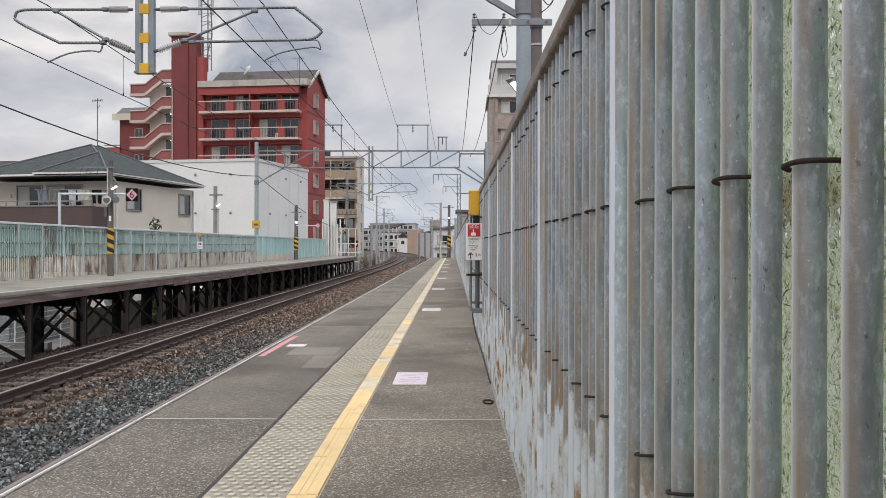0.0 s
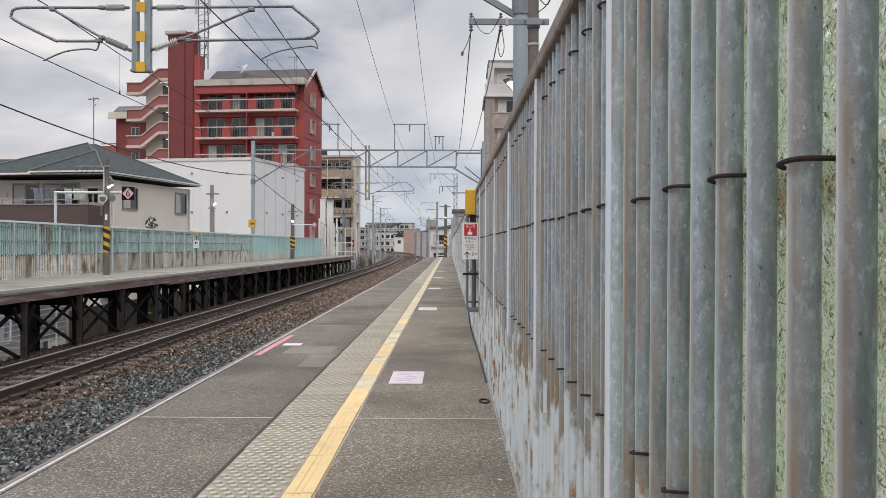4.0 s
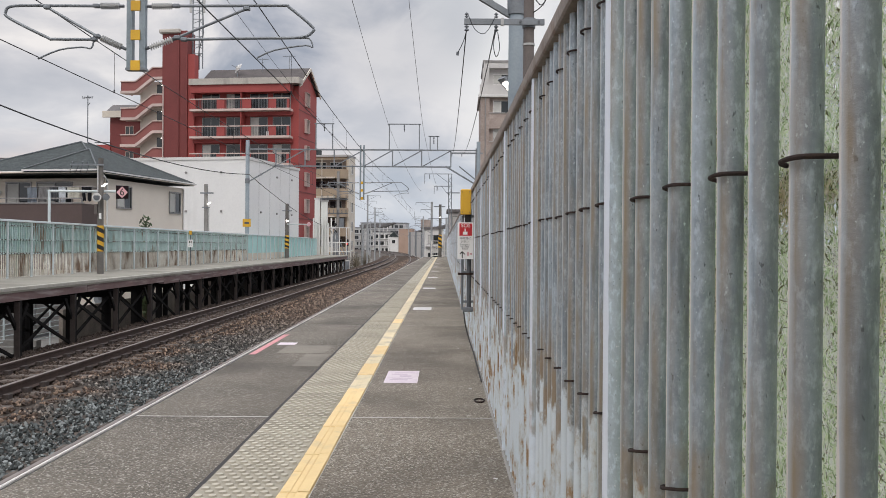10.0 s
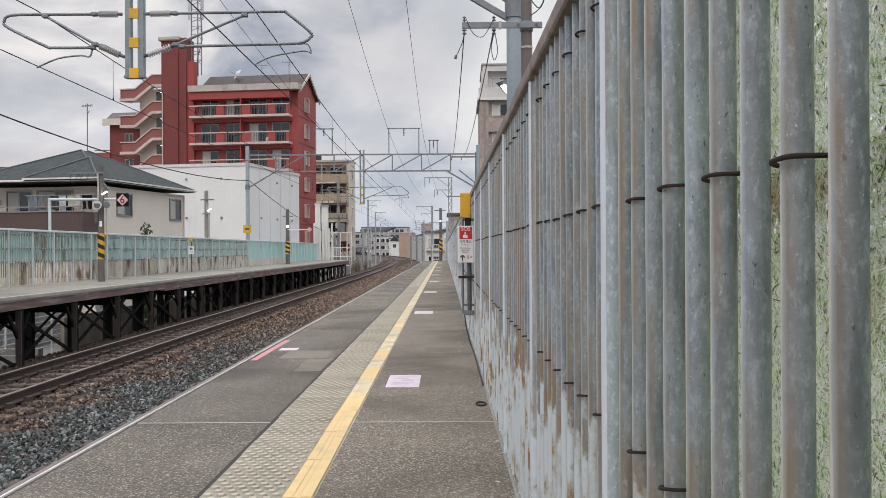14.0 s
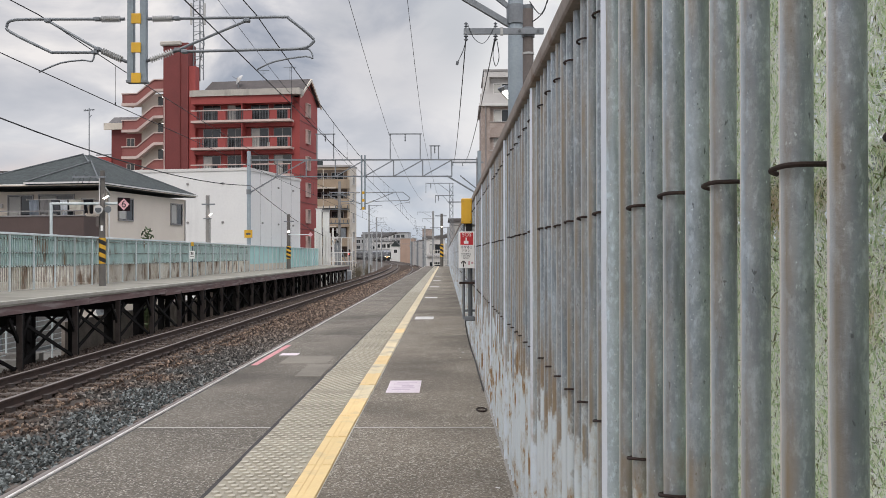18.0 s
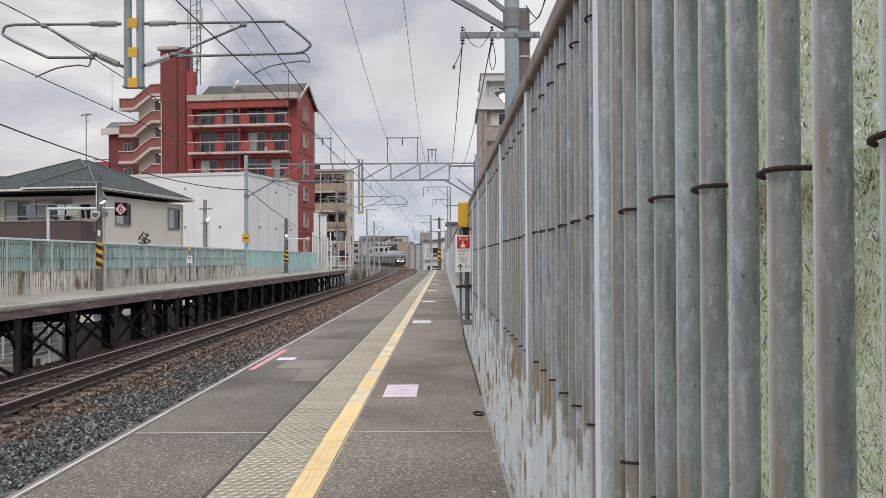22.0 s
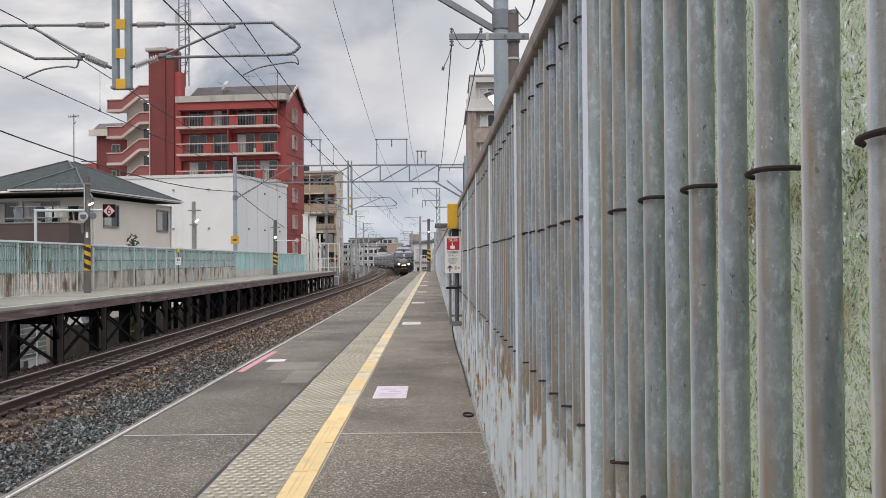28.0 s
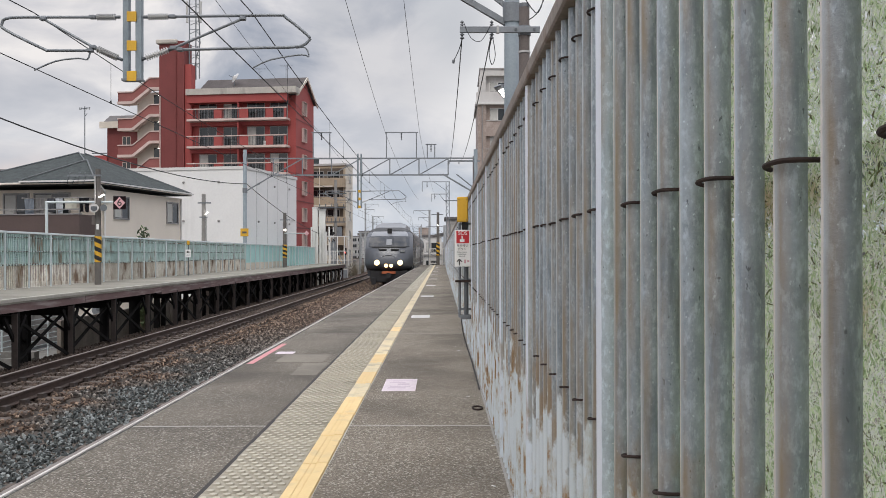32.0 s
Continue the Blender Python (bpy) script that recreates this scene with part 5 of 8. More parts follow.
def build_right_flats():
    """Storeys as bands and piers before a set-back wall, so that the windows sit in reveals; a mansard storey on top."""
    b = thing("tiled_apartment_block", 3.95, 100.0, -2.55, -1, "grey and brown tiled apartment block behind the fence", "building")
    part("wall", a_box(0, 12, 0.45, 10, 0, 19.7), M_BROWN_TILE, b, "brown tiled walls")
    bays = ((0.95, 3.1), (4.5, 6.6), (8.2, 10.4))
    sills = [18.0 - 3.1 * k for k in range(6)]
    edges = [0.0] + [x for bay in bays for x in bay] + [12.0]
    for x0, x1 in zip(edges[::2], edges[1::2]):
        part("pier", a_box(x0, x1, 0, 0.45, 0, 19.7), M_BROWN_TILE, b)
    for z in sills:
        for k, (x0, x1) in enumerate(bays):
            part("spandrel", a_box(x0, x1, 0.02, 0.45, z - 1.72, z - 0.08), M_BROWN_TILE, b)
            part("sill", a_box(x0 - 0.04, x1 + 0.04, -0.06, 0.45, z - 0.08, z), M_GREY_WALL, b, "pale window sill")
            window(b, (x0 + x1) / 2 + 0.2, 0.45, z + 0.06, x1 - x0 - 0.55, 1.25, 0, M_ALU_WHITE, curtain=True)
    part("ledge", a_box(-0.25, 12.25, -0.25, 10.25, 19.7, 19.98), M_ALU_WHITE, b, "pale floor ledge")
    top = part("upper_wall", prism(bmesh.new(), [(-0.12, 19.98), (12.12, 19.98), (11.6, 23.5), (0.38, 23.5)], 0.55, 10.1), M_PALE_TILE, b, "pale grey upper storey")
    part("band", a_box(-0.12, 12.12, -0.1, 0.55, 19.98, 21.05), M_PALE_TILE, b)
    part("band", a_box(0.3, 11.7, -0.1, 0.55, 22.85, 23.5), M_PALE_TILE, b)
    for x0, x1 in zip((0.02, 3.15, 6.65, 10.45), (0.9, 4.45, 8.15, 12.0)):
        part("pier", a_box(x0 + (0.16 if x0 < 1 else 0), x1, -0.1, 0.55, 21.05, 22.85), M_PALE_TILE, b)
    for x0, x1 in bays:
        window(top, (x0 + x1) / 2 + 0.2, 0.55, 21.2, x1 - x0 - 0.5, 1.0, 0, M_ALU_WHITE, curtain=True)
    part("parapet", a_box(0.2, 11.8, -0.18, 10.2, 23.5, 23.68), M_ALU, b, "dark parapet cap")
    part("downpipe", a_rod((0.5, -0.08, 0), (0.5, -0.08, 19.7), 0.06), M_ALU, b)


M_PALE_TILE = material("pale_grey_tile", (0.60, 0.585, 0.57), (0.50, 0.485, 0.475), 0.8, scale=0.6, fine=9, bump=0.05, stain=(0.40, 0.385, 0.37), stain_scale=0.8, stain_at=(0.55, 0.75), stain_stretch=(1, 1, 0.3))
build_right_flats()


def build_far_blocks():
    rnd = random.Random(21)
    spec = [
        # name, x, y, width, depth, height, wall, label, floors
        ("office_block", -47, 520, 26, 12, 16.0, M_FAR_WALL, "grey slab block far behind the line", 5),
        ("office_block", -66, 480, 26, 12, 12.5, M_FAR_WALL, "grey slab block far behind the line", 4),
        ("white_house_block", -33.2, 430, 10.5, 10, 9.6, M_ALU_WHITE, "white building by the curve", 3),
        ("white_store", -24.5, 405, 4.0, 8, 8.2, M_ALU_WHITE, "narrow white house by the curve", 2),
        ("tan_shop", -16.2, 330, 4.9, 8, 9.4, M_TAN_PINK, "pinkish tan box building by the curve", 0),
        ("grey_shed", -7.2, 230, 3.9, 8, 6.4, M_GREY_WALL, "grey ribbed shed past the platform end", 0),
        ("grey_house", -3.4, 170, 3.4, 9, 6.6, M_ALU_WHITE, "white house past the platform end", 2),
        ("white_block", 0.7, 128, 5, 8, 8.2, M_GREY_WALL, "pale grey block past the platform end", 3),
        ("brown_block", -8.0, 320, 3.6, 4, 12.4, M_BROWN_TILE, "small brown tower past the platform end", 0),
        ("low_house", -70, 350, 14, 9, 9.0, M_CREAM, "cream house far along the line", 2),
        ("low_house", -95, 330, 22, 9, 11.0, M_GREY_WALL, "grey house far along the line", 3),
        ("low_house", -38.5, 60, 12, 9, 8.6, M_HOUSE, "beige house behind the white hall", 2),
    ]
    for name, x, y, w, d, h, wall, label, floors in spec:
        z0 = -2.55 + GRADE * y
        b = thing(name, x, y, z0, rnd.uniform(-8, 8), label, "building")
        part("wall", a_box(0, w, 0, d, 0, h), wall, b)
        if floors:
            part("roof", a_box(-0.3, w + 0.3, -0.3, d + 0.3, h, h + 0.35), M_ROOF_GREY, b)
        else:
            part("roof", a_box(-0.1, w + 0.1, -0.1, d + 0.1, h, h + 0.2), M_GREY_WALL, b)
        for f in range(floors):
            z = h - (h / floors) * (f + 1)
            part("ledge", a_box(-0.1, w + 0.1, -0.5, 0, z - 0.15, z + 0.1), M_GREY_WALL, b, "pale floor ledge")
            for k in range(max(1, int(w / 2.7))):
                window(b, 1.5 + 2.7 * k, 0, z + 0.5, 1.9, 1.6, 0, M_ALU, mullions=1, curtain=(k + f) % 3 == 0)


M_FAR_WALL = material("far_grey_wall", (0.50, 0.50, 0.51), (0.40, 0.40, 0.41), 0.85, scale=0.3, fine=4, bump=0)
M_TAN_PINK = material("pinkish_tan_render", (0.47, 0.34, 0.27), (0.40, 0.28, 0.22), 0.8, scale=0.5, fine=6, bump=0.06)
build_far_blocks()


def build_long_roof():
    """The low gabled hall past the platform end."""
    b = thing("gabled_hall", -8.4, 262, -2.0, 0, "long hall with a dark grey gabled roof past the platform end", "building")
    part("wall", a_box(0, 11.5, 0, 10, 0, 6.2), M_GREY_WALL, b)
    bm = bmesh.new()
    prism(bm, [(-1.5, 6.6), (10.2, 9.2), (14.5, 7.6), (14.5, 7.3), (10.2, 8.8), (-1.5, 6.2)], -0.5, 10.5)
    part("roof", bm, M_ROOF_GREY, b, "dark grey pitched roof")
    s = thing("sheet_fence", -7.4, 196, -2.2, 0, "ribbed grey sheet fence past the platform end", "fence")
    for k in range(9):
        part("sheet", a_box(0.42 * k, 0.42 * k + 0.39, -0.03 + 0.06 * (k % 2), 0.03 + 0.06 * (k % 2), 0, 6.0), M_GREY_WALL if k % 3 else M_STEEL_MID, s)
    c = thing("canopy_roof", -33.5, 452, 6.6, 0, "dark upswept canopy roof on a grey hall far behind", "roof")
    part("canopy", prism(bmesh.new(), [(-8, 4.4), (9.5, 5.7), (9.5, 5.3), (3.0, 3.2), (-8, 3.4)], 0, 14), M_ROOF_GREY, c, "dark canopy roof")
    for k in range(7):
        part("column", a_box(-7 + 2.1 * k, -6.6 + 2.1 * k, 0.5, 0.9, -8, 3.6), M_ALU_WHITE, c)
    g = thing("gable_house", -22.4, 380, -1.8, 0, "small white house with a dark gable by the curve", "house")
    part("wall", a_box(0, 3.4, 0, 6, 0, 6.5), M_ALU_WHITE, g)
    part("roof", prism(bmesh.new(), [(-0.3, 6.3), (1.7, 8.6), (3.7, 6.3)], -0.3, 6.3), M_SLATE, g)
    window(g, 1.7, 0, 3.6, 1.2, 1.3, 0, M_ALU)


build_long_roof()


def build_far_hills():
    bm = bmesh.new()
    rnd = random.Random(4)
    xs = list(range(-700, 500, 12))
    a = [bm.verts.new((x, 900, -3)) for x in xs]
    b = [bm.verts.new((x, 900 + 6 * math.sin(x * 0.1), 8 + 7 * noise.noise(Vector((x * 0.012, 0, 3))) + 3 * noise.noise(Vector((x * 0.06, 5, 3))))) for x in xs]
    c = [bm.verts.new((x, 960, -3)) for x in xs]
    for i in range(len(xs) - 1):
        bm.faces.new((a[i], a[i + 1], b[i + 1], b[i]))
        bm.faces.new((b[i], b[i + 1], c[i + 1], c[i]))
    tagged(part("backdrop", bm, M_FAR), "hazy grey roofs and trees on the skyline", "backdrop", kind="structure")


M_FAR = material("distant_roofs", (0.22, 0.22, 0.225), (0.13, 0.135, 0.135), 0.95, scale=0.05, fine=0.4, bump=0)
build_far_hills()


# ---- overhead line ----
def insulator(bm, a, b, r=0.075, sheds=8):
    """A ribbed insulator turned as one surface from a to b."""
    a, b = Vector(a), Vector(b)
    prof = [(0.0, r * 0.3)]
    for k in range(sheds):
        prof += [((k + 0.22) / sheds, r * 0.42), ((k + 0.34) / sheds, r), ((k + 0.58) / sheds, r * 0.9), ((k + 0.76) / sheds, r * 0.42)]
    prof.append((1.0, r * 0.3))
    d = (b - a).normalized()
    u = d.orthogonal().normalized()
    v = d.cross(u)
    rings = [[bm.verts.new(a.lerp(b, t) + q * (math.cos(i * math.tau / 12) * u + math.sin(i * math.tau / 12) * v)) for i in range(12)] for t, q in prof]
    for p, q in zip(rings, rings[1:]):
        for i in range(12):
            bm.faces.new((p[i], p[(i + 1) % 12], q[(i + 1) % 12], q[i]))
    bm.faces.new(rings[0])
    bm.faces.new(rings[-1])
    return bm


def zig(points, n=5):
    return smooth_line([(x, 0, z) for x, z in points], n)


def build_portal(y, x_left, x_right, hang_x):
    """A steel portal over both tracks with a hanging mast that carries the arms of both contact wires."""
    p = thing("catenary_portal", 0, y, 0, 0, "grey steel railway portal with hanging mast and insulated arms", "catenary portal", "catenary portals")
    for x in (x_left, x_right):
        leg = part("leg", a_rod((x, 0, -2.55), (x, 0, 7.15), 0.135, 0.115, seg=16), M_STEEL_BLUE, p, "blue-grey round steel leg", smooth=True)
        part("collar", a_rod((x, 0, 4.55), (x, 0, 4.85), 0.145, seg=16), M_STEEL_MID, leg, smooth=True)
    beam = part("beam", a_box(x_left, x_right, -0.05, 0.05, 6.58, 6.66), M_STEEL_MID, p, "grey lattice beam")
    bm = a_box(-10.1, 0.4, -0.04, 0.04, 5.58, 5.66)
    bar(bm, (-10.1, 0, 5.62), (x_left, 0, 4.62), 0.07, 0.07)
    bar(bm, (x_right - 1.97, 0, 5.66), (x_right - 0.1, 0, 4.55), 0.09, 0.09)
    bar(bm, (x_right - 1.15, 0, 5.66), (x_right - 0.1, 0, 4.82), 0.07, 0.07)
    part("lower_chord", bm, M_STEEL_MID, beam)
    xs = [-10.1 + 1.75 * k for k in range(7)]
    for k, x in enumerate(xs):
        part("strut", a_box(x - 0.035, x + 0.035, -0.035, 0.035, 5.62, 6.6), M_STEEL_MID, beam)
        if k < 6:
            part("strut", bar(bmesh.new(), (x, 0, 5.62 if k % 2 == 0 else 6.6) if x < -5 else (x, 0, 5.62), (x + 1.75, 0, 6.6), 0.06, 0.06), M_STEEL_MID, beam)
    for a, b, top in ((-7.7, -6.7, 8.17), (-3.3, -1.5, 8.17), (-0.85, -0.4, 7.45)):
        bm = bmesh.new()
        for x in (a, b):
            bar(bm, (x, 0, 6.6), (x, 0, top), 0.06, 0.06)
        bar(bm, (a - 0.1, 0, top), (b + 0.1, 0, top), 0.06, 0.06)
        part("feeder_frame", bm, M_STEEL_MID, beam)
        part("insulator", insulator(bmesh.new(), ((a + b) / 2, 0, top), ((a + b) / 2, 0, top - 0.45), 0.05, 5), M_STEEL_DARK, beam, "dark insulator string", smooth=True)
    # hanging mast: two channels tied by yellow plates
    mast = part("hanging_mast", a_box(hang_x - 0.145, hang_x - 0.055, -0.06, 0.06, 3.66, 6.9), M_STEEL_MAST, p, "blue-grey hanging channel mast")
    part("channel", a_box(hang_x + 0.055, hang_x + 0.145, -0.06, 0.06, 3.66, 6.9), M_STEEL_MAST, mast)
    for z in (3.69, 4.17, 4.63):
        part("plate", a_box(hang_x - 0.075, hang_x + 0.075, -0.085, -0.062, z - 0.07, z + 0.09, bevel=0.005), M_SIGN_YELLOW, mast, "yellow tie plate")
    part("foot", a_box(hang_x - 0.16, hang_x + 0.16, -0.08, 0.08, 3.63, 3.665), M_STEEL_MID, mast)
    u, z0 = 0.00895, lambda py: 0.9 + (436 - py) * 0.00895

    def at(px, py):
        return (hang_x + (px - 257) * u, z0(py))

    arms = (
        # insulator ends, tube line, diagonal insulator, diagonal end, lower tube, steady arm
        ((234, 17), (185, 17), [(185, 17), (110, 17), (39, 18), (25, 28), (32, 40), (98, 73), (112, 76), (181, 76)], (238, 93), (186, 70), (98, 20), [(181, 78), (176, 92), (160, 90), (120, 95), (82, 111)]),
        ((275, 17), (327, 16), [(327, 16), (430, 15), (515, 14), (527, 18), (566, 50), (567, 60), (546, 70), (470, 72), (340, 75)], (270, 93), (328, 72), (451, 20), [(545, 72), (562, 72), (568, 88), (555, 84), (500, 93), (469, 107)]),
    )
    for a, b, line, da, db, dc, steady in arms:
        pa, pb = at(*a), at(*b)
        arm = part("arm", tube(bmesh.new(), zig([at(*q) for q in line], 4), 0.024, 8), M_STEEL_MID, p, "bent grey tube arm", smooth=True)
        qa, qb, qc = at(*da), at(*db), at(*dc)
        for e0, e1 in ((pa, pb), (qa, qb)):
            v0, v1 = Vector((e0[0], 0, e0[1])), Vector((e1[0], 0, e1[1]))
            i0, i1 = v0.lerp(v1, 0.16), v0.lerp(v1, 0.86)
            part("insulator", insulator(bmesh.new(), i0, i1, 0.056, 10), M_PORCELAIN, arm, "ribbed porcelain insulator", smooth=True)
            part("end_fitting", rod(rod(bmesh.new(), v0, i0, 0.026, seg=8), i1, v1, 0.032, seg=8), M_STEEL_DARK, arm)
        part("stay", a_rod((qb[0], 0, qb[1]), (qc[0], 0, qc[1]), 0.022), M_STEEL_MID, arm, smooth=True)
        part("steady_arm", tube(bmesh.new(), zig([at(*q) for q in steady], 3), 0.014, 6), M_STEEL_MID, arm, smooth=True)
        for q in (b, db, dc, line[-1]):
            c = at(*q)
            part("clamp", a_box(c[0] - 0.05, c[0] + 0.05, -0.045, 0.045, c[1] - 0.03, c[1] + 0.03, bevel=0.012), M_STEEL_MID, arm)
    return p


M_STEEL_MAST = material("weathered_blue_steel", (0.27, 0.32, 0.35), (0.17, 0.205, 0.23), 0.5, 0.2, scale=3, fine=30, bump=0.05)
PORTAL_1, PORTAL_2 = 14.5, 55.0
build_portal(PORTAL_1, -11.8, 1.12, -4.88)
build_portal(PORTAL_2, -11.8, 2.05, -4.92)


def wire(name, pts, r, label):
    """A cable through the points, one object."""
    return tagged(part(name, tube(bmesh.new(), pts, r, 5), M_WIRE), label, "cable")


def sagging(a, b, sag, n=14):
    a, b = Vector(a), Vector(b)
    return [a.lerp(b, k / n) - Vector((0, 0, 4 * sag * (k / n) * (1 - k / n))) for k in range(n + 1)]


def build_wires():
    for x, lab in ((-3.0, "near"), (-6.45, "far")):
        ys = [-26.0, 14.5, 55.0, 96.0, 136.0, 176.0, 216.0]
        contact, mess = [], []
        for k, (a, b) in enumerate(zip(ys, ys[1:])):
            def p(y, z):
                v = on_track(x, y)
                return Vector((v.x, v.y, z + GRADE * y * 0.8))
            c0, c1 = p(a, 3.84), p(b, 3.84)
            m0, m1 = p(a, 4.72), p(b, 4.72)
            contact += [c0] if k == 0 else []
            contact.append(c1)
            mess += sagging(m0, m1, 0.35, 12)[0 if k == 0 else 1:]
        wire("contact_wire", contact, 0.0085, "dark contact wire over the railway track")
        wire("messenger_wire", mess, 0.009, "dark carrier cable over the contact wire")
        # droppers between the two
        for a, b in zip(ys[:4], ys[1:5]):
            for k in range(1, 8):
                y = a + (b - a) * k / 8
                i = min(range(len(mess)), key=lambda q: abs(mess[q].y - y))
                m = mess[i]
                j = next(q for q in range(len(contact) - 1) if contact[q].y <= m.y <= contact[q + 1].y)
                c = contact[j].lerp(contact[j + 1], (m.y - contact[j].y) / (contact[j + 1].y - contact[j].y))
                bm = rod(bmesh.new(), m, c, 0.004, seg=4)
                rod(bm, c + Vector((0, 0, -0.01)), c + Vector((0, 0, 0.05)), 0.014, seg=6)
                tagged(part("dropper", bm, M_WIRE), "thin hanger wire between carrier and contact wire", "cable", "hanger wires")
    wire("feeder_cable", sagging((-11.7, -26, 5.1), (-11.7, 14.5, 5.05), 0.7) + sagging((-11.7, 14.5, 5.05), (-11.7, 55, 5.1), 0.76)[1:], 0.022, "thick black feeder cable along the line")
    wire("feeder_cable", sagging((-11.7, 55, 5.1), (-10.9, 96, 2.4), 0.6), 0.022, "thick black feeder cable along the line")
    for x0, x1, x2, z0, z1, z2 in ((-2.9, -3.35, -2.4, 9.9, 8.1, 6.6), (-1.15, -1.3, -0.6, 10.0, 8.1, 6.8), (-7.2, -7.2, -6.2, 9.9, 8.05, 6.7)):
        wire("feeder_wire", sagging((x0, 14.5, z0), (x1, 55, z1), 0.25) + sagging((x1, 55, z1), (x2, 96, z2), 0.5)[1:], 0.009, "thin feeder wire on the portal tops")
    wire("power_wire", sagging((0.31, 13.6, 4.12), (0.46, 54.6, 6.40), 0.55), 0.009, "thin power wire behind the platform fence")
    wire("power_wire", sagging((0.74, 13.6, 4.12), (1.05, 54.6, 6.40), 0.55), 0.009, "thin power wire behind the platform fence")


build_wires()


def build_power_pole():
    p = thing("utility_pole", 1.235, 13.6, -2.55, 0, "brown concrete utility pole with steel crossarm behind the fence", "utility pole", "utility poles")
    part("shaft", a_rod((0, 0, 0), (0, 0, 7.12), 0.095, 0.078, seg=16), M_POLE_BROWN, p, smooth=True)
    part("cap", a_rod((0, 0, 7.1), (0, 0, 7.16), 0.082, 0.07, seg=16), M_STEEL_DARK, p, smooth=True)
    arm = part("crossarm", a_box(-0.96, 0.22, -0.13, -0.085, 6.70, 6.79, bevel=0.004), M_STEEL_MID, p, "galvanised crossarm")
    part("clamp", a_rod((0, 0, 6.68), (0, 0, 6.82), 0.098, seg=16), M_STEEL_MID, p, smooth=True)
    part("band", a_rod((0, 0, 6.42), (0, 0, 6.45), 0.09, seg=16), M_PORCELAIN, p, "white band", smooth=True)
    for x in (-0.925, -0.49):
        part("insulator", insulator(bmesh.new(), (x, -0.11, 6.80), (x, -0.11, 6.88), 0.03, 2), M_STEEL_DARK, arm, "dark pin insulator", smooth=True)
        part("insulator", insulator(bmesh.new(), (x, -0.11, 6.60), (x, -0.11, 6.70), 0.035, 2), M_STEEL_DARK, arm, "dark pin insulator", smooth=True)
    for pts, r in (([(-0.925, -0.12, 6.62), (-0.97, -0.15, 6.45), (-1.05, -0.16, 6.28)], 0.006),
                   ([(-0.49, -0.12, 6.62), (-0.53, -0.14, 6.4), (-0.49, -0.15, 6.22), (-0.44, -0.14, 6.36), (-0.47, -0.12, 6.6)], 0.006),
                   ([(-0.9, -0.13, 6.84), (-0.8, -0.15, 6.62), (-0.65, -0.15, 6.57), (-0.5, -0.13, 6.82)], 0.005),
                   ([(0.02, -0.05, 7.2), (0.2, -0.1, 7.0), (0.35, 0, 7.5)], 0.008), ([(0.06, -0.05, 6.9), (0.22, -0.1, 7.05), (0.42, 0, 7.6)], 0.008)):
        part("jumper_wire", tube(bmesh.new(), smooth_line(pts), r, 5), M_WIRE, p)
    part("jumper_weight", a_rod((-1.05, -0.16, 6.29), (-1.06, -0.16, 6.24), 0.02), M_STEEL_DARK, p)
    for x in (-0.135, 0.135):
        part("bolt", a_rod((x, -0.15, 6.745), (x, -0.128, 6.745), 0.022, seg=6), M_STEEL_DARK, arm)
    part("tie_band", a_box(-0.42, -0.38, -0.14, -0.075, 6.69, 6.80), M_PORCELAIN, arm)
    q = thing("utility_pole", 2.0, 54.6, -2.55, 0, "brown concrete utility pole with steel crossarm behind the fence", "utility pole", "utility poles")
    part("shaft", a_rod((0, 0.5, 0), (0, 0.5, 9.3), 0.15, 0.12, seg=12), M_POLE_BROWN, q, smooth=True)
    part("crossarm", a_box(-1.6, 0.3, 0.34, 0.40, 8.95, 9.05), M_STEEL_MID, q)
    for x in (-1.54, -0.95):
        part("insulator", insulator(bmesh.new(), (x, 0.37, 8.8), (x, 0.37, 8.95), 0.04, 2), M_STEEL_DARK, q, smooth=True)


M_POLE_DARK = material("dark_concrete_pole", (0.155, 0.145, 0.135), (0.10, 0.093, 0.087), 0.85, scale=2, fine=40, bump=0.1)
M_POLE_BROWN = material("brown_grey_pole", (0.175, 0.15, 0.14), (0.11, 0.095, 0.09), 0.8, scale=2, fine=40, bump=0.1)
build_power_pole()


def build_flood_lamp():
    p = thing("flood_lamp", 1.35, 18.5, -2.55, 0, "lit white LED lamp on a pole behind the fence", "lamp")
    part("pole", a_rod((0.12, 0, 0), (0.12, 0, 6.9), 0.035), M_STEEL_BLUE, p)
    head = part("head", bar(bmesh.new(), (-0.22, -0.1, 6.82), (0.12, 0.05, 6.48), 0.28, 0.05), M_STEEL_MID, p)
    part("bracket", bar(bmesh.new(), (-0.2, 0.02, 6.86), (0.12, 0.02, 6.86), 0.03, 0.03), M_STEEL_MID, p)
    part("glowing_panel", bar(bmesh.new(), (-0.16, -0.135, 6.73), (0.06, -0.05, 6.50), 0.2, 0.03), M_LAMP, head, "glowing white panel")


build_flood_lamp()


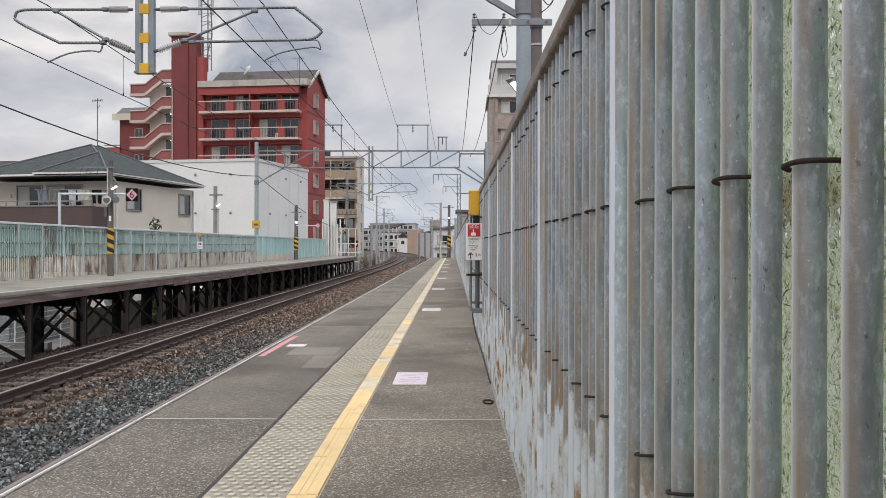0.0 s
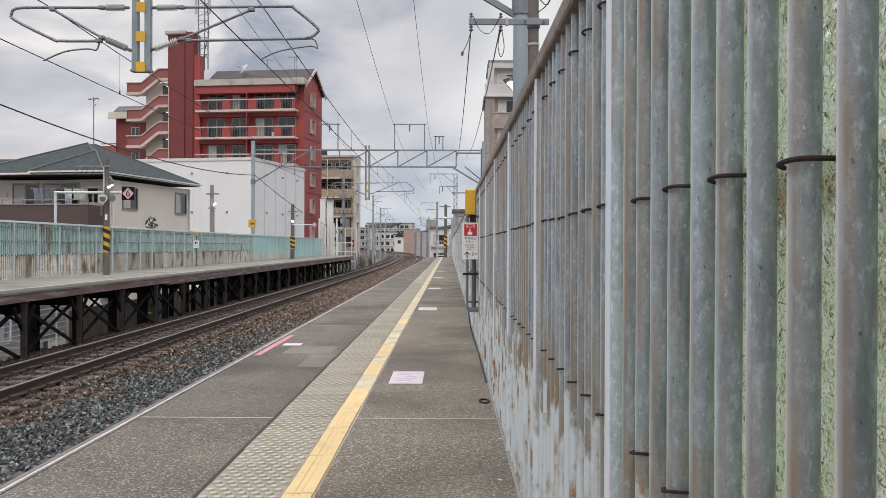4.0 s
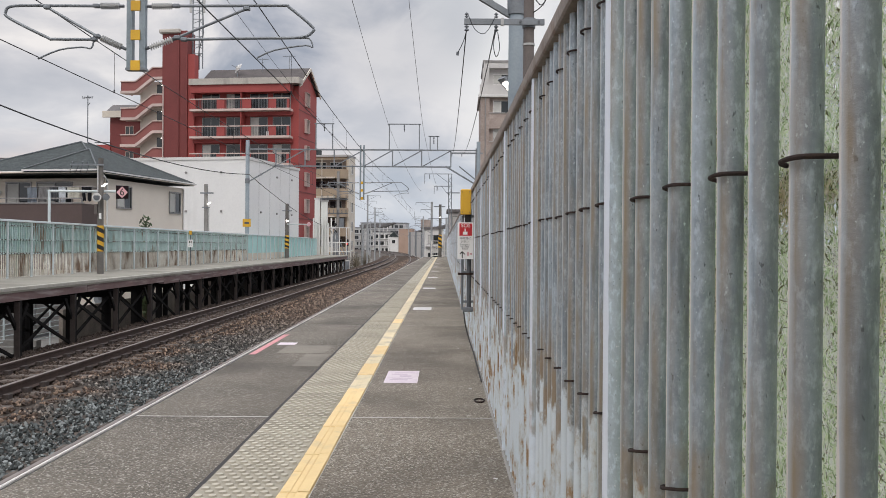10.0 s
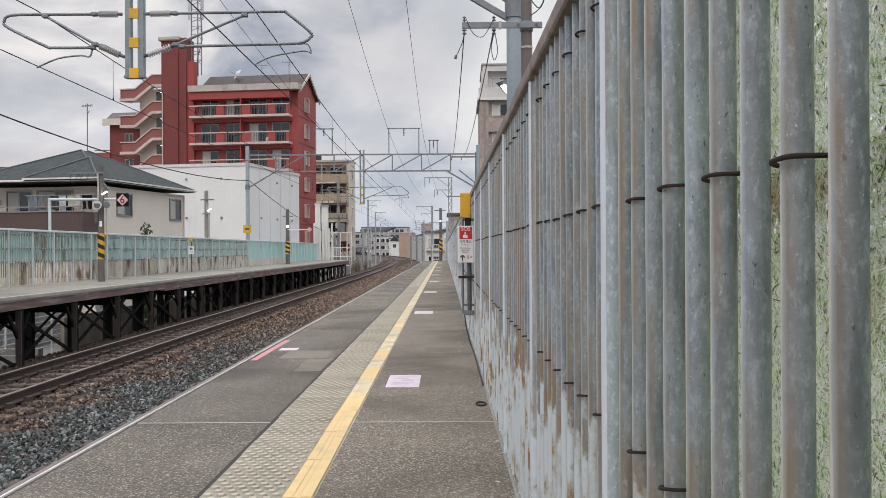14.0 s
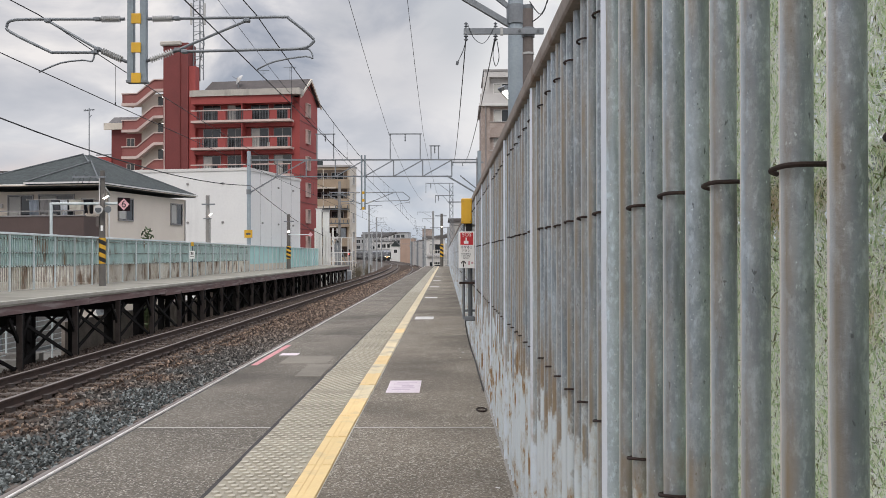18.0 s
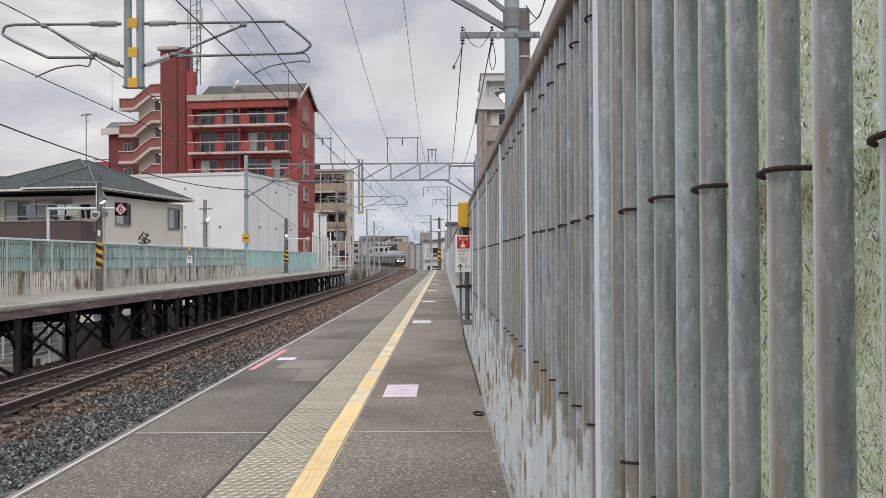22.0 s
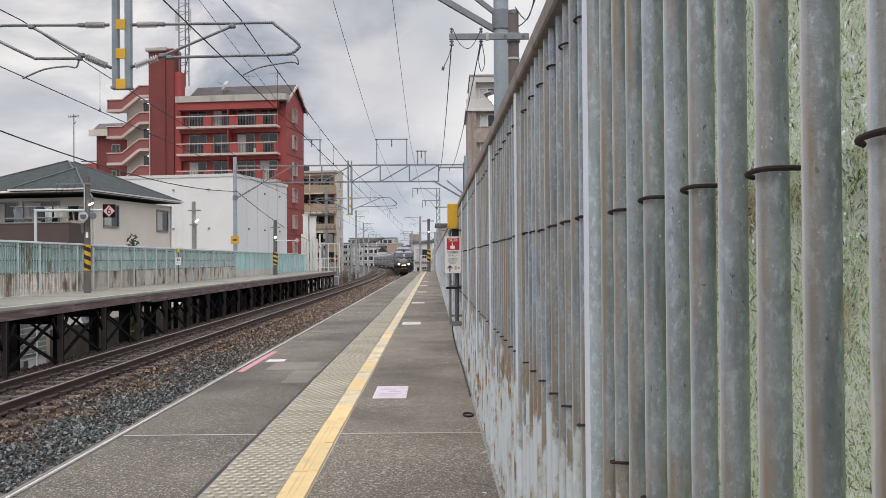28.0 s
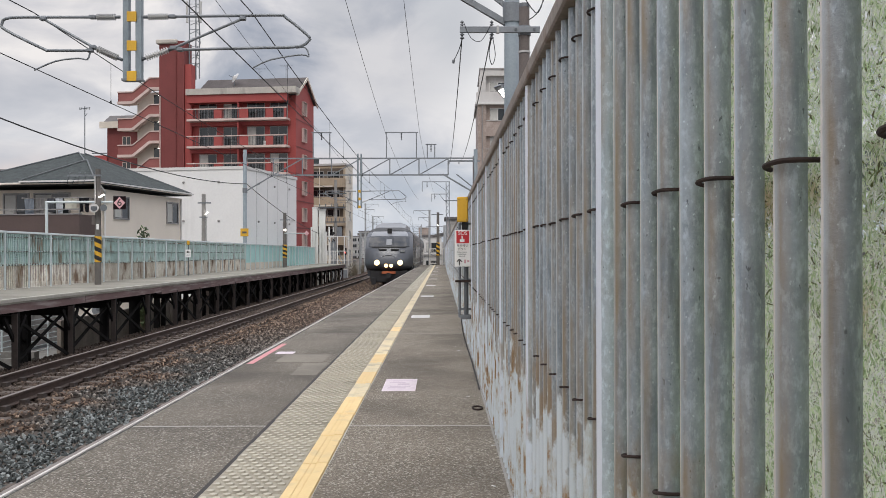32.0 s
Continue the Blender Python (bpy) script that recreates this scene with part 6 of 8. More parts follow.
def catenary_mast(x, y, height, side):
    """A single mast whose arms reach to one side (side +1: to the right)."""
    z = -2.55 + GRADE * y
    p = thing("catenary_mast", x, y, z, 0, "grey concrete catenary mast with bracket arms by the line", "catenary mast", "catenary masts")
    part("shaft", a_rod((0, 0, 0), (0, 0, height), 0.16, 0.12, seg=10), M_MAST, p, smooth=True)
    bm = bmesh.new()
    for z, ln in ((height - 0.1, 1.9), (height - 0.9, 1.3)):
        bar(bm, (-0.15 * side, 0, z), (ln * side, 0, z), 0.05, 0.05)
        bar(bm, (ln * side, 0, z), (ln * side, 0, z - 0.35), 0.03, 0.03)
        bar(bm, (0, 0, z - 0.7), (ln * 0.7 * side, 0, z), 0.03, 0.03)
    part("crossarm", bm, M_STEEL_MID, p)
    arm = part("arm", tube(bmesh.new(), zig([(0.1 * side, height - 2.9), (1.5 * side, height - 2.85), (2.4 * side, height - 2.9), (2.6 * side, height - 3.1), (1.9 * side, height - 3.3)]), 0.022, 6), M_STEEL_MID, p, smooth=True)
    part("stay", a_rod((0.1 * side, 0, height - 3.7), (1.7 * side, 0, height - 2.9), 0.02), M_STEEL_MID, arm)
    part("insulator", insulator(bmesh.new(), (0.15 * side, 0, height - 3.68), (0.5 * side, 0, height - 3.5), 0.06, 6), M_PORCELAIN, arm, smooth=True)
    return p


M_MAST = material("pale_grey_mast", (0.40, 0.42, 0.43), (0.28, 0.295, 0.305), 0.7, scale=2, fine=30, bump=0.08)
for x, y, h, side in ((-11.3, 136, 10.9, 1), (-12.3, 164, 10.2, 1), (-15.5, 176, 7.5, 1), (-13.2, 148, 6.8, 1), (-18.6, 232, 9.5, 1), (-3.4, 152, 8.0, -1), (0.3, 96, 6.4, -1), (-24.5, 300, 9, 1), (-1.45, 110, 8.7, -1), (-4.2, 190, 9.5, -1), (-14.6, 210, 9.5, 1), (-9.5, 250, 9.5, -1), (-22, 262, 9, 1)):
    catenary_mast(x, y, h, side)


def lattice_mast(x, y, height):
    """A narrow lattice mast with a square bracket frame reaching over the track."""
    p = thing("catenary_mast", x, y, -2.55, 0, "dark grey lattice catenary mast with bracket frame behind the fence", "catenary mast", "catenary masts")
    for dx in (-0.14, 0.14):
        part("leg", a_box(dx - 0.035, dx + 0.035, -0.04, 0.04, 0, height), M_STEEL_MID, p)
    k = 0
    z = 2.4
    while z < height - 0.3:
        s = 1 if k % 2 else -1
        part("lacing", bar(bmesh.new(), (-0.12 * s, 0, z), (0.12 * s, 0, z + 0.3), 0.03, 0.045), M_STEEL_MID, p)
        z, k = z + 0.3, k + 1
    for z, ln, drop in ((height, 2.3, 0.9), (height - 1.1, 1.45, 0.7)):
        arm = part("crossarm", a_box(-ln, 0.2, -0.03, 0.03, z - 0.06, z), M_STEEL_MID, p)
        part("hanger", a_box(-ln, -ln + 0.05, -0.02, 0.02, z - drop, z - 0.06), M_STEEL_MID, arm)
        part("brace", bar(bmesh.new(), (-ln * 0.55, 0, z), (-0.1, 0, z - 0.85), 0.04, 0.04), M_STEEL_MID, arm)
        part("insulator", insulator(bmesh.new(), (-ln * 0.8, 0, z - 0.5), (-ln * 0.8, 0, z - 0.06), 0.05, 4), M_STEEL_DARK, arm, smooth=True)
    part("platform", a_box(-0.3, 0.9, -0.2, 0.2, height - 1.75, height - 1.68), M_STEEL_MID, p)


lattice_mast(0.55, 82, 9.9)


# ---- fittings on the near platform ----
def mark(name, x0, x1, y0, y1, mat, label, category, group=""):
    ob = part(name, a_box(x0, x1, y0, y1, -0.002, 0.0022), mat)
    return tagged(ob, label, category, group)


first_sticker = mark("floor_sticker", -0.392, -0.172, 5.95, 6.52, M_STICKER, "faded pinkish white sticker on the asphalt platform", "floor sticker", "floor stickers")
for y, d in ((12.75, 0.55), (19.0, 0.5), (25.5, 0.5), (32.0, 0.5), (38.4, 0.5), (45.0, 0.5), (58.0, 0.5)):
    mark("floor_sticker", -0.43, -0.17, y, y + d, M_WHITE_MARK, "white marking sticker on the asphalt platform", "floor sticker", "floor stickers")
mark("edge_marking", -1.585, -1.535, 7.45, 9.1, M_RED_MARK, "faded red stripe along the platform edge", "floor marking")
mark("edge_marking", -1.49, -1.33, 8.18, 8.36, M_STICKER, "short pale pink stripe beside the red edge stripe", "floor marking")


def sticker_print():
    for y0, y1, x0, x1 in ((6.06, 6.10, -0.36, -0.24), (6.14, 6.17, -0.35, -0.21), (6.22, 6.28, -0.30, -0.22), (6.32, 6.36, -0.36, -0.25), (6.40, 6.43, -0.34, -0.20)):
        part("print_bar", a_box(x0, x1, y0, y1, 0.001, 0.0032), M_PRINT_FADED, first_sticker)


M_PRINT_FADED = material("faded_print", (0.62, 0.52, 0.60), (0.55, 0.45, 0.53), 0.7, scale=20, bump=0)
sticker_print()


def build_gutter():
    """The mortar seam and small litter at the foot of the fence."""
    g = thing("fence_base", 0, 0, 0, 0, "concrete kerb seam at the foot of the fence", "kerb", kind="structure")
    prof = [(0.250, -0.002), (0.253, 0.004), (0.258, 0.008), (0.34, 0.008), (0.34, -0.002)]
    part("seam", prism(bmesh.new(), prof, -1.2, END_Y), M_CONCRETE, g)
    bm = bmesh.new()
    tube(bm, smooth_line([(0.17, 8.03, 0.36), (0.185, 8.0, 0.22), (0.215, 7.9, 0.10), (0.244, 7.6, 0.02), (0.247, 7.0, 0.006), (0.247, 6.0, 0.006)], 6), 0.006, 6)
    part("conduit", bm, M_RUBBER, g, "thin dark cable along the fence foot")


build_gutter()


def build_ring():
    bm = bmesh.new()
    tube(bm, [(0.205 + 0.028 * math.cos(a), 5.27 + 0.06 * math.sin(a), 0.006) for a in [k * math.tau / 20 for k in range(21)]], 0.005, 6)
    tagged(part("iron_ring", bm, M_RUST, smooth=True), "small rusty iron ring lying on the platform", "ring")
    rnd = random.Random(8)
    for k in range(7):
        x, y = rnd.uniform(0.10, 0.24), rnd.uniform(3.0, 9)
        bm = a_box(-0.004, 0.004, -0.010, 0.010, 0, 0.003, bevel=0.001)
        ob = part("litter_scrap", bm, M_WHITE_MARK, m=pose(x, y, 0.001, 0, 0, rnd.uniform(0, 180)))
        tagged(ob, "tiny pale scrap of litter on the asphalt", "litter", "litter scraps")


build_ring()


def build_sos():
    s = thing("emergency_button_post", 0.178, 8.0, 0.3195, 0, "yellow emergency button box over a white SOS sign on a post", "emergency post")
    part("post", a_rod((0.06, 0.05, 0.02), (0.06, 0.05, 1.4), 0.03, seg=12), M_STEEL_DARK, s, smooth=True)
    part("post", a_rod((-0.03, 0.06, 0.02), (-0.03, 0.06, 1.3), 0.018, seg=10), M_STEEL_MID, s, smooth=True)
    part("base", a_box(-0.02, 0.12, -0.02, 0.12, 0, 0.06, bevel=0.008), M_STEEL_MID, s)
    part("band", a_box(-0.09, 0.12, -0.01, 0.03, 0.50, 0.53), M_RUST, s, "rusty band")
    bx = part("button_box", a_box(-0.062, 0.082, -0.09, 0.05, 1.315, 1.655, bevel=0.01), M_SIGN_YELLOW, s, "yellow steel button box")
    part("neck", a_box(0.0, 0.07, -0.02, 0.05, 1.21, 1.32), M_BLACK, s)
    bm = bmesh.new()
    for x, z in ((-0.04, 1.62), (0.06, 1.62), (-0.04, 1.345), (0.06, 1.345), (0.07, 1.48)):
        rod(bm, (x, -0.096, z), (x, -0.088, z), 0.006, seg=8)
    part("bolts", bm, M_STEEL_DARK, bx)
    plate = part("sign_plate", a_box(-0.1, 0.115, -0.062, -0.056, 0.715, 1.21, bevel=0.002), M_SIGN_WHITE, s, "white enamel sign plate")
    face = pose(0, -0.0635, 0, 90, 0, 0)
    part("red_panel", a_box(-0.075, 0.095, -0.0645, -0.0625, 1.03, 1.195), M_SIGN_RED, plate, "red panel")
    lettering("SOS", 0.072, M_SIGN_WHITE, plate, pose(0.01, -0.066, 1.165, 90, 0, 0), "white lettering on red")
    bm = bmesh.new()
    box(bm, -0.006, 0.010, -0.0662, -0.0647, 1.075, 1.125)
    box(bm, -0.028, 0.034, -0.0662, -0.0647, 1.045, 1.085, bevel=0.0005)
    part("pictogram", bm, M_SIGN_WHITE, plate, "white pictogram on red")
    lettering("非常停止", 0.040, M_PRINT_GREY, plate, pose(0.008, -0.0635, 0.995, 90, 0, 0), "dark lettering")
    lettering("ボタン", 0.040, M_PRINT_GREY, plate, pose(0.0, -0.0635, 0.95, 90, 0, 0), "dark lettering")
    for k, word in enumerate(("Emergency", "train stop", "button")):
        lettering(word, 0.030, M_PRINT_GREY, plate, pose(0.0, -0.0635, 0.910 - 0.028 * k, 90, 0, 0), "small dark lettering")
    bm = bmesh.new()
    box(bm, -0.042, -0.028, -0.0645, -0.0625, 0.73, 0.80)
    bar(bm, (-0.035, -0.0635, 0.815), (-0.068, -0.0635, 0.78), 0.002, 0.014)
    bar(bm, (-0.035, -0.0635, 0.815), (-0.002, -0.0635, 0.78), 0.002, 0.014)
    part("arrow", bm, M_BLACK, plate, "black upward arrow")
    bm = bmesh.new()
    box(bm, 0.03, 0.055, -0.0645, -0.0625, 0.76, 0.81)
    box(bm, 0.068, 0.098, -0.0645, -0.0625, 0.775, 0.80)
    part("small_print", bm, M_SIGN_PINK, plate)
    for z in (0.12, 0.52, 1.28):
        part("bracket", a_box(-0.03, 0.125, 0.05, 0.085, z, z + 0.03), M_STEEL_MID, s, "steel bracket to the fence")
    s.scale = (0.645, 0.645, 0.645)


M_PRINT_GREY = material("dark_grey_print", (0.10, 0.10, 0.11), (0.08, 0.08, 0.09), 0.5, bump=0)
build_sos()


def striped_sleeve(parent, r, z0, z1, n):
    """A yellow sleeve with slanted black stripes, built as helical bands."""
    part("yellow_sleeve", a_rod((0, 0, z0), (0, 0, z1), r, seg=20), M_SIGN_YELLOW, parent, "yellow and black warning sleeve", smooth=True)
    step = (z1 - z0) / n
    for k in range(n):
        bm = bmesh.new()
        rows = []
        for j in range(13):
            a = math.pi + math.pi * j / 12
            zb = z0 + step * k + (1 - j / 12) * step * 0.55
            rows.append([bm.verts.new(((r + 0.002) * math.cos(a), (r + 0.002) * math.sin(a), min(z1, max(z0, zb + d)))) for d in (0, step * 0.5)])
        for u, v in zip(rows, rows[1:]):
            bm.faces.new((u[0], v[0], v[1], u[1]))
        part("black_stripe", bm, M_BLACK, parent)


def build_end_post():
    p = thing("striped_post", -0.28, 71.2, 0, 0, "concrete post with yellow and black sleeve at the platform end", "post", "striped posts")
    part("shaft", a_rod((0, 0, 0), (0, 0, 4.1), 0.13, 0.10, seg=12), M_POLE_DARK, p, smooth=True)
    striped_sleeve(p, 0.14, 0.75, 1.75, 3)
    part("lamp_head", a_box(-0.07, 0.05, -0.2, -0.1, 3.05, 3.13), M_LAMP, p, "lit lamp")
    part("crossarm", a_box(-0.5, 0.4, -0.05, 0.05, 3.9, 3.97), M_STEEL_MID, p)
    g = thing("end_fence", 0, 72.2, 0, 0, "white pipe railing closing the platform end", "railing")
    for x in (-1.45, -0.95, 0.05, 0.35):
        part("post", a_box(x - 0.03, x + 0.03, -0.03, 0.03, 0, 1.3), M_ALU_WHITE, g)
    for z in (0.1, 0.5, 1.25):
        part("rail", a_box(-0.95, 0.38, -0.02, 0.02, z, z + 0.05), M_ALU_WHITE, g)
    for k in range(9):
        x = -0.9 + 0.14 * k
        part("bar", a_box(x, x + 0.02, -0.01, 0.01, 0.1, 1.25), M_ALU_WHITE, g)


build_end_post()


# ---- fittings on the opposite platform ----
def build_lamp_post():
    p = thing("striped_post", -10.12, 27.0, 0, 0, "grey post with warning sleeve, lamps, loudspeaker and crossarm", "post", "striped posts")
    part("shaft", a_rod((0, 0, 0), (0, 0, 3.4), 0.095, 0.075, seg=14), M_POLE_DARK, p, smooth=True)
    striped_sleeve(p, 0.10, 0.66, 1.42, 3)
    arm = part("crossarm", a_box(-0.85, 0.12, -0.12, -0.08, 3.18, 3.23), M_STEEL_MID, p)
    part("pipe", a_rod((-0.05, -0.1, 2.4), (-0.05, -0.1, 3.2), 0.02), M_PORCELAIN, p)
    for x in (-0.8, -0.5, -0.35):
        part("insulator", insulator(bmesh.new(), (x, -0.1, 3.23), (x, -0.1, 3.31), 0.03, 2), M_STEEL_DARK, arm)
    bm = bmesh.new()
    tube(bm, smooth_line([(-0.8, -0.1, 3.2), (-0.86, -0.12, 3.0), (-0.75, -0.12, 2.92), (-0.6, -0.12, 3.18)]), 0.008, 5)
    tube(bm, smooth_line([(-0.5, -0.1, 3.2), (-0.55, -0.12, 2.98), (-0.4, -0.12, 2.95), (-0.3, -0.12, 3.2)]), 0.008, 5)
    part("jumper_wire", bm, M_WIRE, p)
    spk = part("loudspeaker", a_rod((0.0, -0.12, 2.26), (0.0, -0.32, 2.24), 0.07, 0.135, seg=18), M_ALU_WHITE, p, "white round loudspeaker", smooth=True)
    part("mesh", a_rod((0, -0.315, 2.24), (0, -0.325, 2.24), 0.095, seg=18), M_STEEL_DARK, spk)
    part("loudspeaker", a_rod((0.16, 0.05, 2.28), (0.22, -0.16, 2.25), 0.05, 0.10, seg=14), M_STEEL_MID, p, smooth=True)
    part("flood_light", bar(bmesh.new(), (0.08, -0.12, 2.56), (0.22, -0.12, 2.65), 0.12, 0.025), M_LAMP, p, "lit white flood light")
    part("junction_box", a_box(-0.16, -0.07, -0.08, 0.02, 1.75, 2.05), M_POLE_BROWN, p)
    part("label_plate", a_box(-0.01, 0.06, -0.11, -0.095, 1.62, 1.78), M_SIGN_WHITE, p)
    s = thing("stop_sign_frame", -11.72, 27.2, 0, 0, "white pipe frame carrying a diamond stop sign with number 6", "sign")
    part("upright", a_rod((0, 0, -0.1), (0, 0, 2.46), 0.042, seg=12), M_PALE_PAINT, s, smooth=True)
    part("arm", a_rod((-0.04, 0, 2.44), (2.02, 0, 2.44), 0.036, seg=12), M_PALE_PAINT, s, smooth=True)
    plate = part("plate", a_box(1.99, 2.36, -0.04, -0.02, 2.22, 2.61), M_SIGN_DARK, s, "dark square sign plate")
    d = bmesh.new()
    v = [d.verts.new(q) for q in ((2.175, -0.0425, 2.24), (2.345, -0.0425, 2.415), (2.175, -0.0425, 2.59), (2.005, -0.0425, 2.415))]
    w = [d.verts.new(q.co + Vector((0, 0.003, 0))) for q in v]
    d.faces.new(v)
    for i in range(4):
        d.faces.new((v[i], v[(i + 1) % 4], w[(i + 1) % 4], w[i]))
    part("diamond", d, M_SIGN_PINK, plate, "pink diamond")
    lettering("6", 0.30, M_BLACK, plate, pose(2.175, -0.046, 2.415, 90, 0, 0), "black number")
    q = thing("sign_post", -10.5, 38.0, 0, 0, "thin post with a small white sign plate", "sign")
    part("post", a_rod((0, 0, 0), (0, 0, 1.4), 0.025), M_STEEL_DARK, q)
    part("plate", a_box(-0.11, 0.11, -0.04, -0.028, 0.76, 1.08), M_SIGN_WHITE, q)
    for x in (-0.055, 0.015):
        part("print_mark", a_box(x, x + 0.04, -0.0425, -0.041, 0.93, 1.03), M_SIGN_DARK, q)
    part("print_row", a_box(-0.07, 0.07, -0.0425, -0.041, 0.84, 0.86), M_PRINT_GREY, q)
    part("beacon", a_box(-0.05, 0.05, -0.05, 0.05, 1.28, 1.45, bevel=0.01), M_SIGN_YELLOW, q, "small yellow beacon")
    r = thing("striped_post", -10.35, 60.5, 0, 0, "far post with warning sleeve and lamps", "post", "striped posts")
    part("shaft", a_rod((0, 0, 0), (0, 0, 3.6), 0.14, 0.11, seg=12), M_POLE_DARK, r, smooth=True)
    striped_sleeve(r, 0.15, 0.65, 1.5, 3)
    part("crossarm", a_box(-0.3, 0.35, -0.1, -0.05, 3.1, 3.16), M_STEEL_MID, r)
    part("lamp_head", a_box(-0.04, 0.10, -0.2, -0.1, 2.4, 2.52), M_LAMP, r, "lit lamp")
    part("sign_arm", a_rod((0, -0.1, 2.25), (1.4, -0.1, 2.25), 0.03), M_PALE_PAINT, r)
    bm = a_box(-0.12, 0.12, -0.02, 0.02, -0.12, 0.12)
    part("sign_plate", bm, M_SIGN_PINK, r, "pale diamond plate", m=pose(1.45, -0.1, 2.25, 0, 45, 0))
    y = thing("warning_plate", -11.8, 54.88, 0, 0, "yellow warning plate strapped to the steel leg", "sign")
    part("plate", a_box(-0.24, 0.24, -0.03, -0.01, 1.95, 2.42, bevel=0.005), M_SIGN_YELLOW, y)
    part("print_row", a_box(-0.13, 0.13, -0.034, -0.0305, 2.12, 2.24), M_PRINT_GREY, y)


build_lamp_post()


def build_yard():
    """Behind and below the opposite platform."""
    w = thing("yard_wall", -12.3, 0, -2.55, 0, "low stained block wall below the opposite platform, far part coloured as shade", "wall", kind="structure")
    for k in range(14):
        y0 = 29.6 + 4.0 * k
        x = 0.0 if k < 4 else 0.85
        # far blocks stand higher and dark: deep shade under the deck put into colour
        part("wall_block", a_box(x - 0.12, x, y0, y0 + 3.96, 0, 1.3 if k < 4 else 2.2), M_YARD if k < 4 else M_DECK_SHADE, w)
    part("wall_block", a_box(-0.12, 0.73, 45.62, 45.74, 0, 2.2), M_DECK_SHADE, w)
    v = thing("yard_paving", -13.5, 30, -2.55, 0, "pale concrete yard beside the house", "paving", kind="structure")
    for k in range(10):
        part("paving_slab", a_box(-8.6, 1.9, -22 + 6 * k, -16.05 + 6 * k, -0.05, 0.03), M_YARD_PAVE, v)
    st = thing("garden_steps", -12.6, 26.6, -2.52, 0, "grey concrete steps in the yard", "steps")
    for k in range(3):
        part("step", a_box(-0.9, 0.5, 0.32 * k, 0.32 * k + 0.32, 0, 0.17 * (k + 1)), M_YARD_PAVE, st)
    a = thing("air_conditioner", -12.75, 34.4, -1.45, 0, "white outdoor air conditioner unit by the house", "air conditioner")
    part("case", a_box(-0.4, 0.4, -0.15, 0.15, -0.05, 0.6, bevel=0.02), M_ALU_WHITE, a)
    part("fan_grille", a_rod((-0.08, -0.15, 0.28), (-0.08, -0.165, 0.28), 0.24, seg=24), M_STEEL_MID, a)
    part("hub", a_rod((-0.08, -0.16, 0.28), (-0.08, -0.175, 0.28), 0.07, seg=14), M_STEEL_DARK, a)
    part("stand", a_box(-0.4, 0.4, -0.15, 0.15, -1.05, -0.05), M_YARD, a)
    f = thing("yard_fence", -13.1, 22.5, -2.55, 0, "pale mesh yard fence below the opposite platform", "fence")
    for k in range(7):
        part("post", a_rod((0, 1.6 * k, 0), (0, 1.6 * k, 1.75), 0.03), M_PALE_PAINT, f)
    for k in range(9):
        part("mesh_wire", a_box(-0.01, 0.01, 0, 9.6, 0.30 + 0.17 * k, 0.325 + 0.17 * k), M_PALE_PAINT, f)
    g = thing("garden_store", -14.6, 30.0, -2.55, 0, "grey sheet-metal garden store with pale louvred shutters", "shed")
    part("wall", a_box(-1.6, 0, 0, 5.4, 0, 1.95), M_STEEL_MID, g, "grey sheet walls")
    part("roof", a_box(-1.75, 0.12, -0.1, 5.5, 1.95, 2.03), M_STEEL_MID, g)
    for k in range(4):
        door = part("shutter", a_box(0.0, 0.03, 0.15 + 1.3 * k, 1.35 + 1.3 * k, 0.15, 1.8), M_ALU, g, "pale louvred shutter")
        for j in range(10):
            part("louvre", a_box(0.03, 0.05, 0.2 + 1.3 * k, 1.3 + 1.3 * k, 0.2 + 0.16 * j, 0.30 + 0.16 * j), M_POLE if j < 7 else M_GREY_WALL, door)


M_YARD_PAVE = material("yard_concrete", (0.25, 0.24, 0.225), (0.15, 0.145, 0.135), 0.9, scale=0.7, fine=14, bump=0.1)
M_DECK_SHADE = material("shade_dark_wall", (0.085, 0.07, 0.062), (0.045, 0.038, 0.034), 0.95, scale=1.5, fine=20, bump=0.3)
M_YARD = material("stained_block_wall", (0.27, 0.235, 0.205), (0.13, 0.11, 0.095), 0.9, scale=1.5, fine=20, bump=0.2)
build_yard()


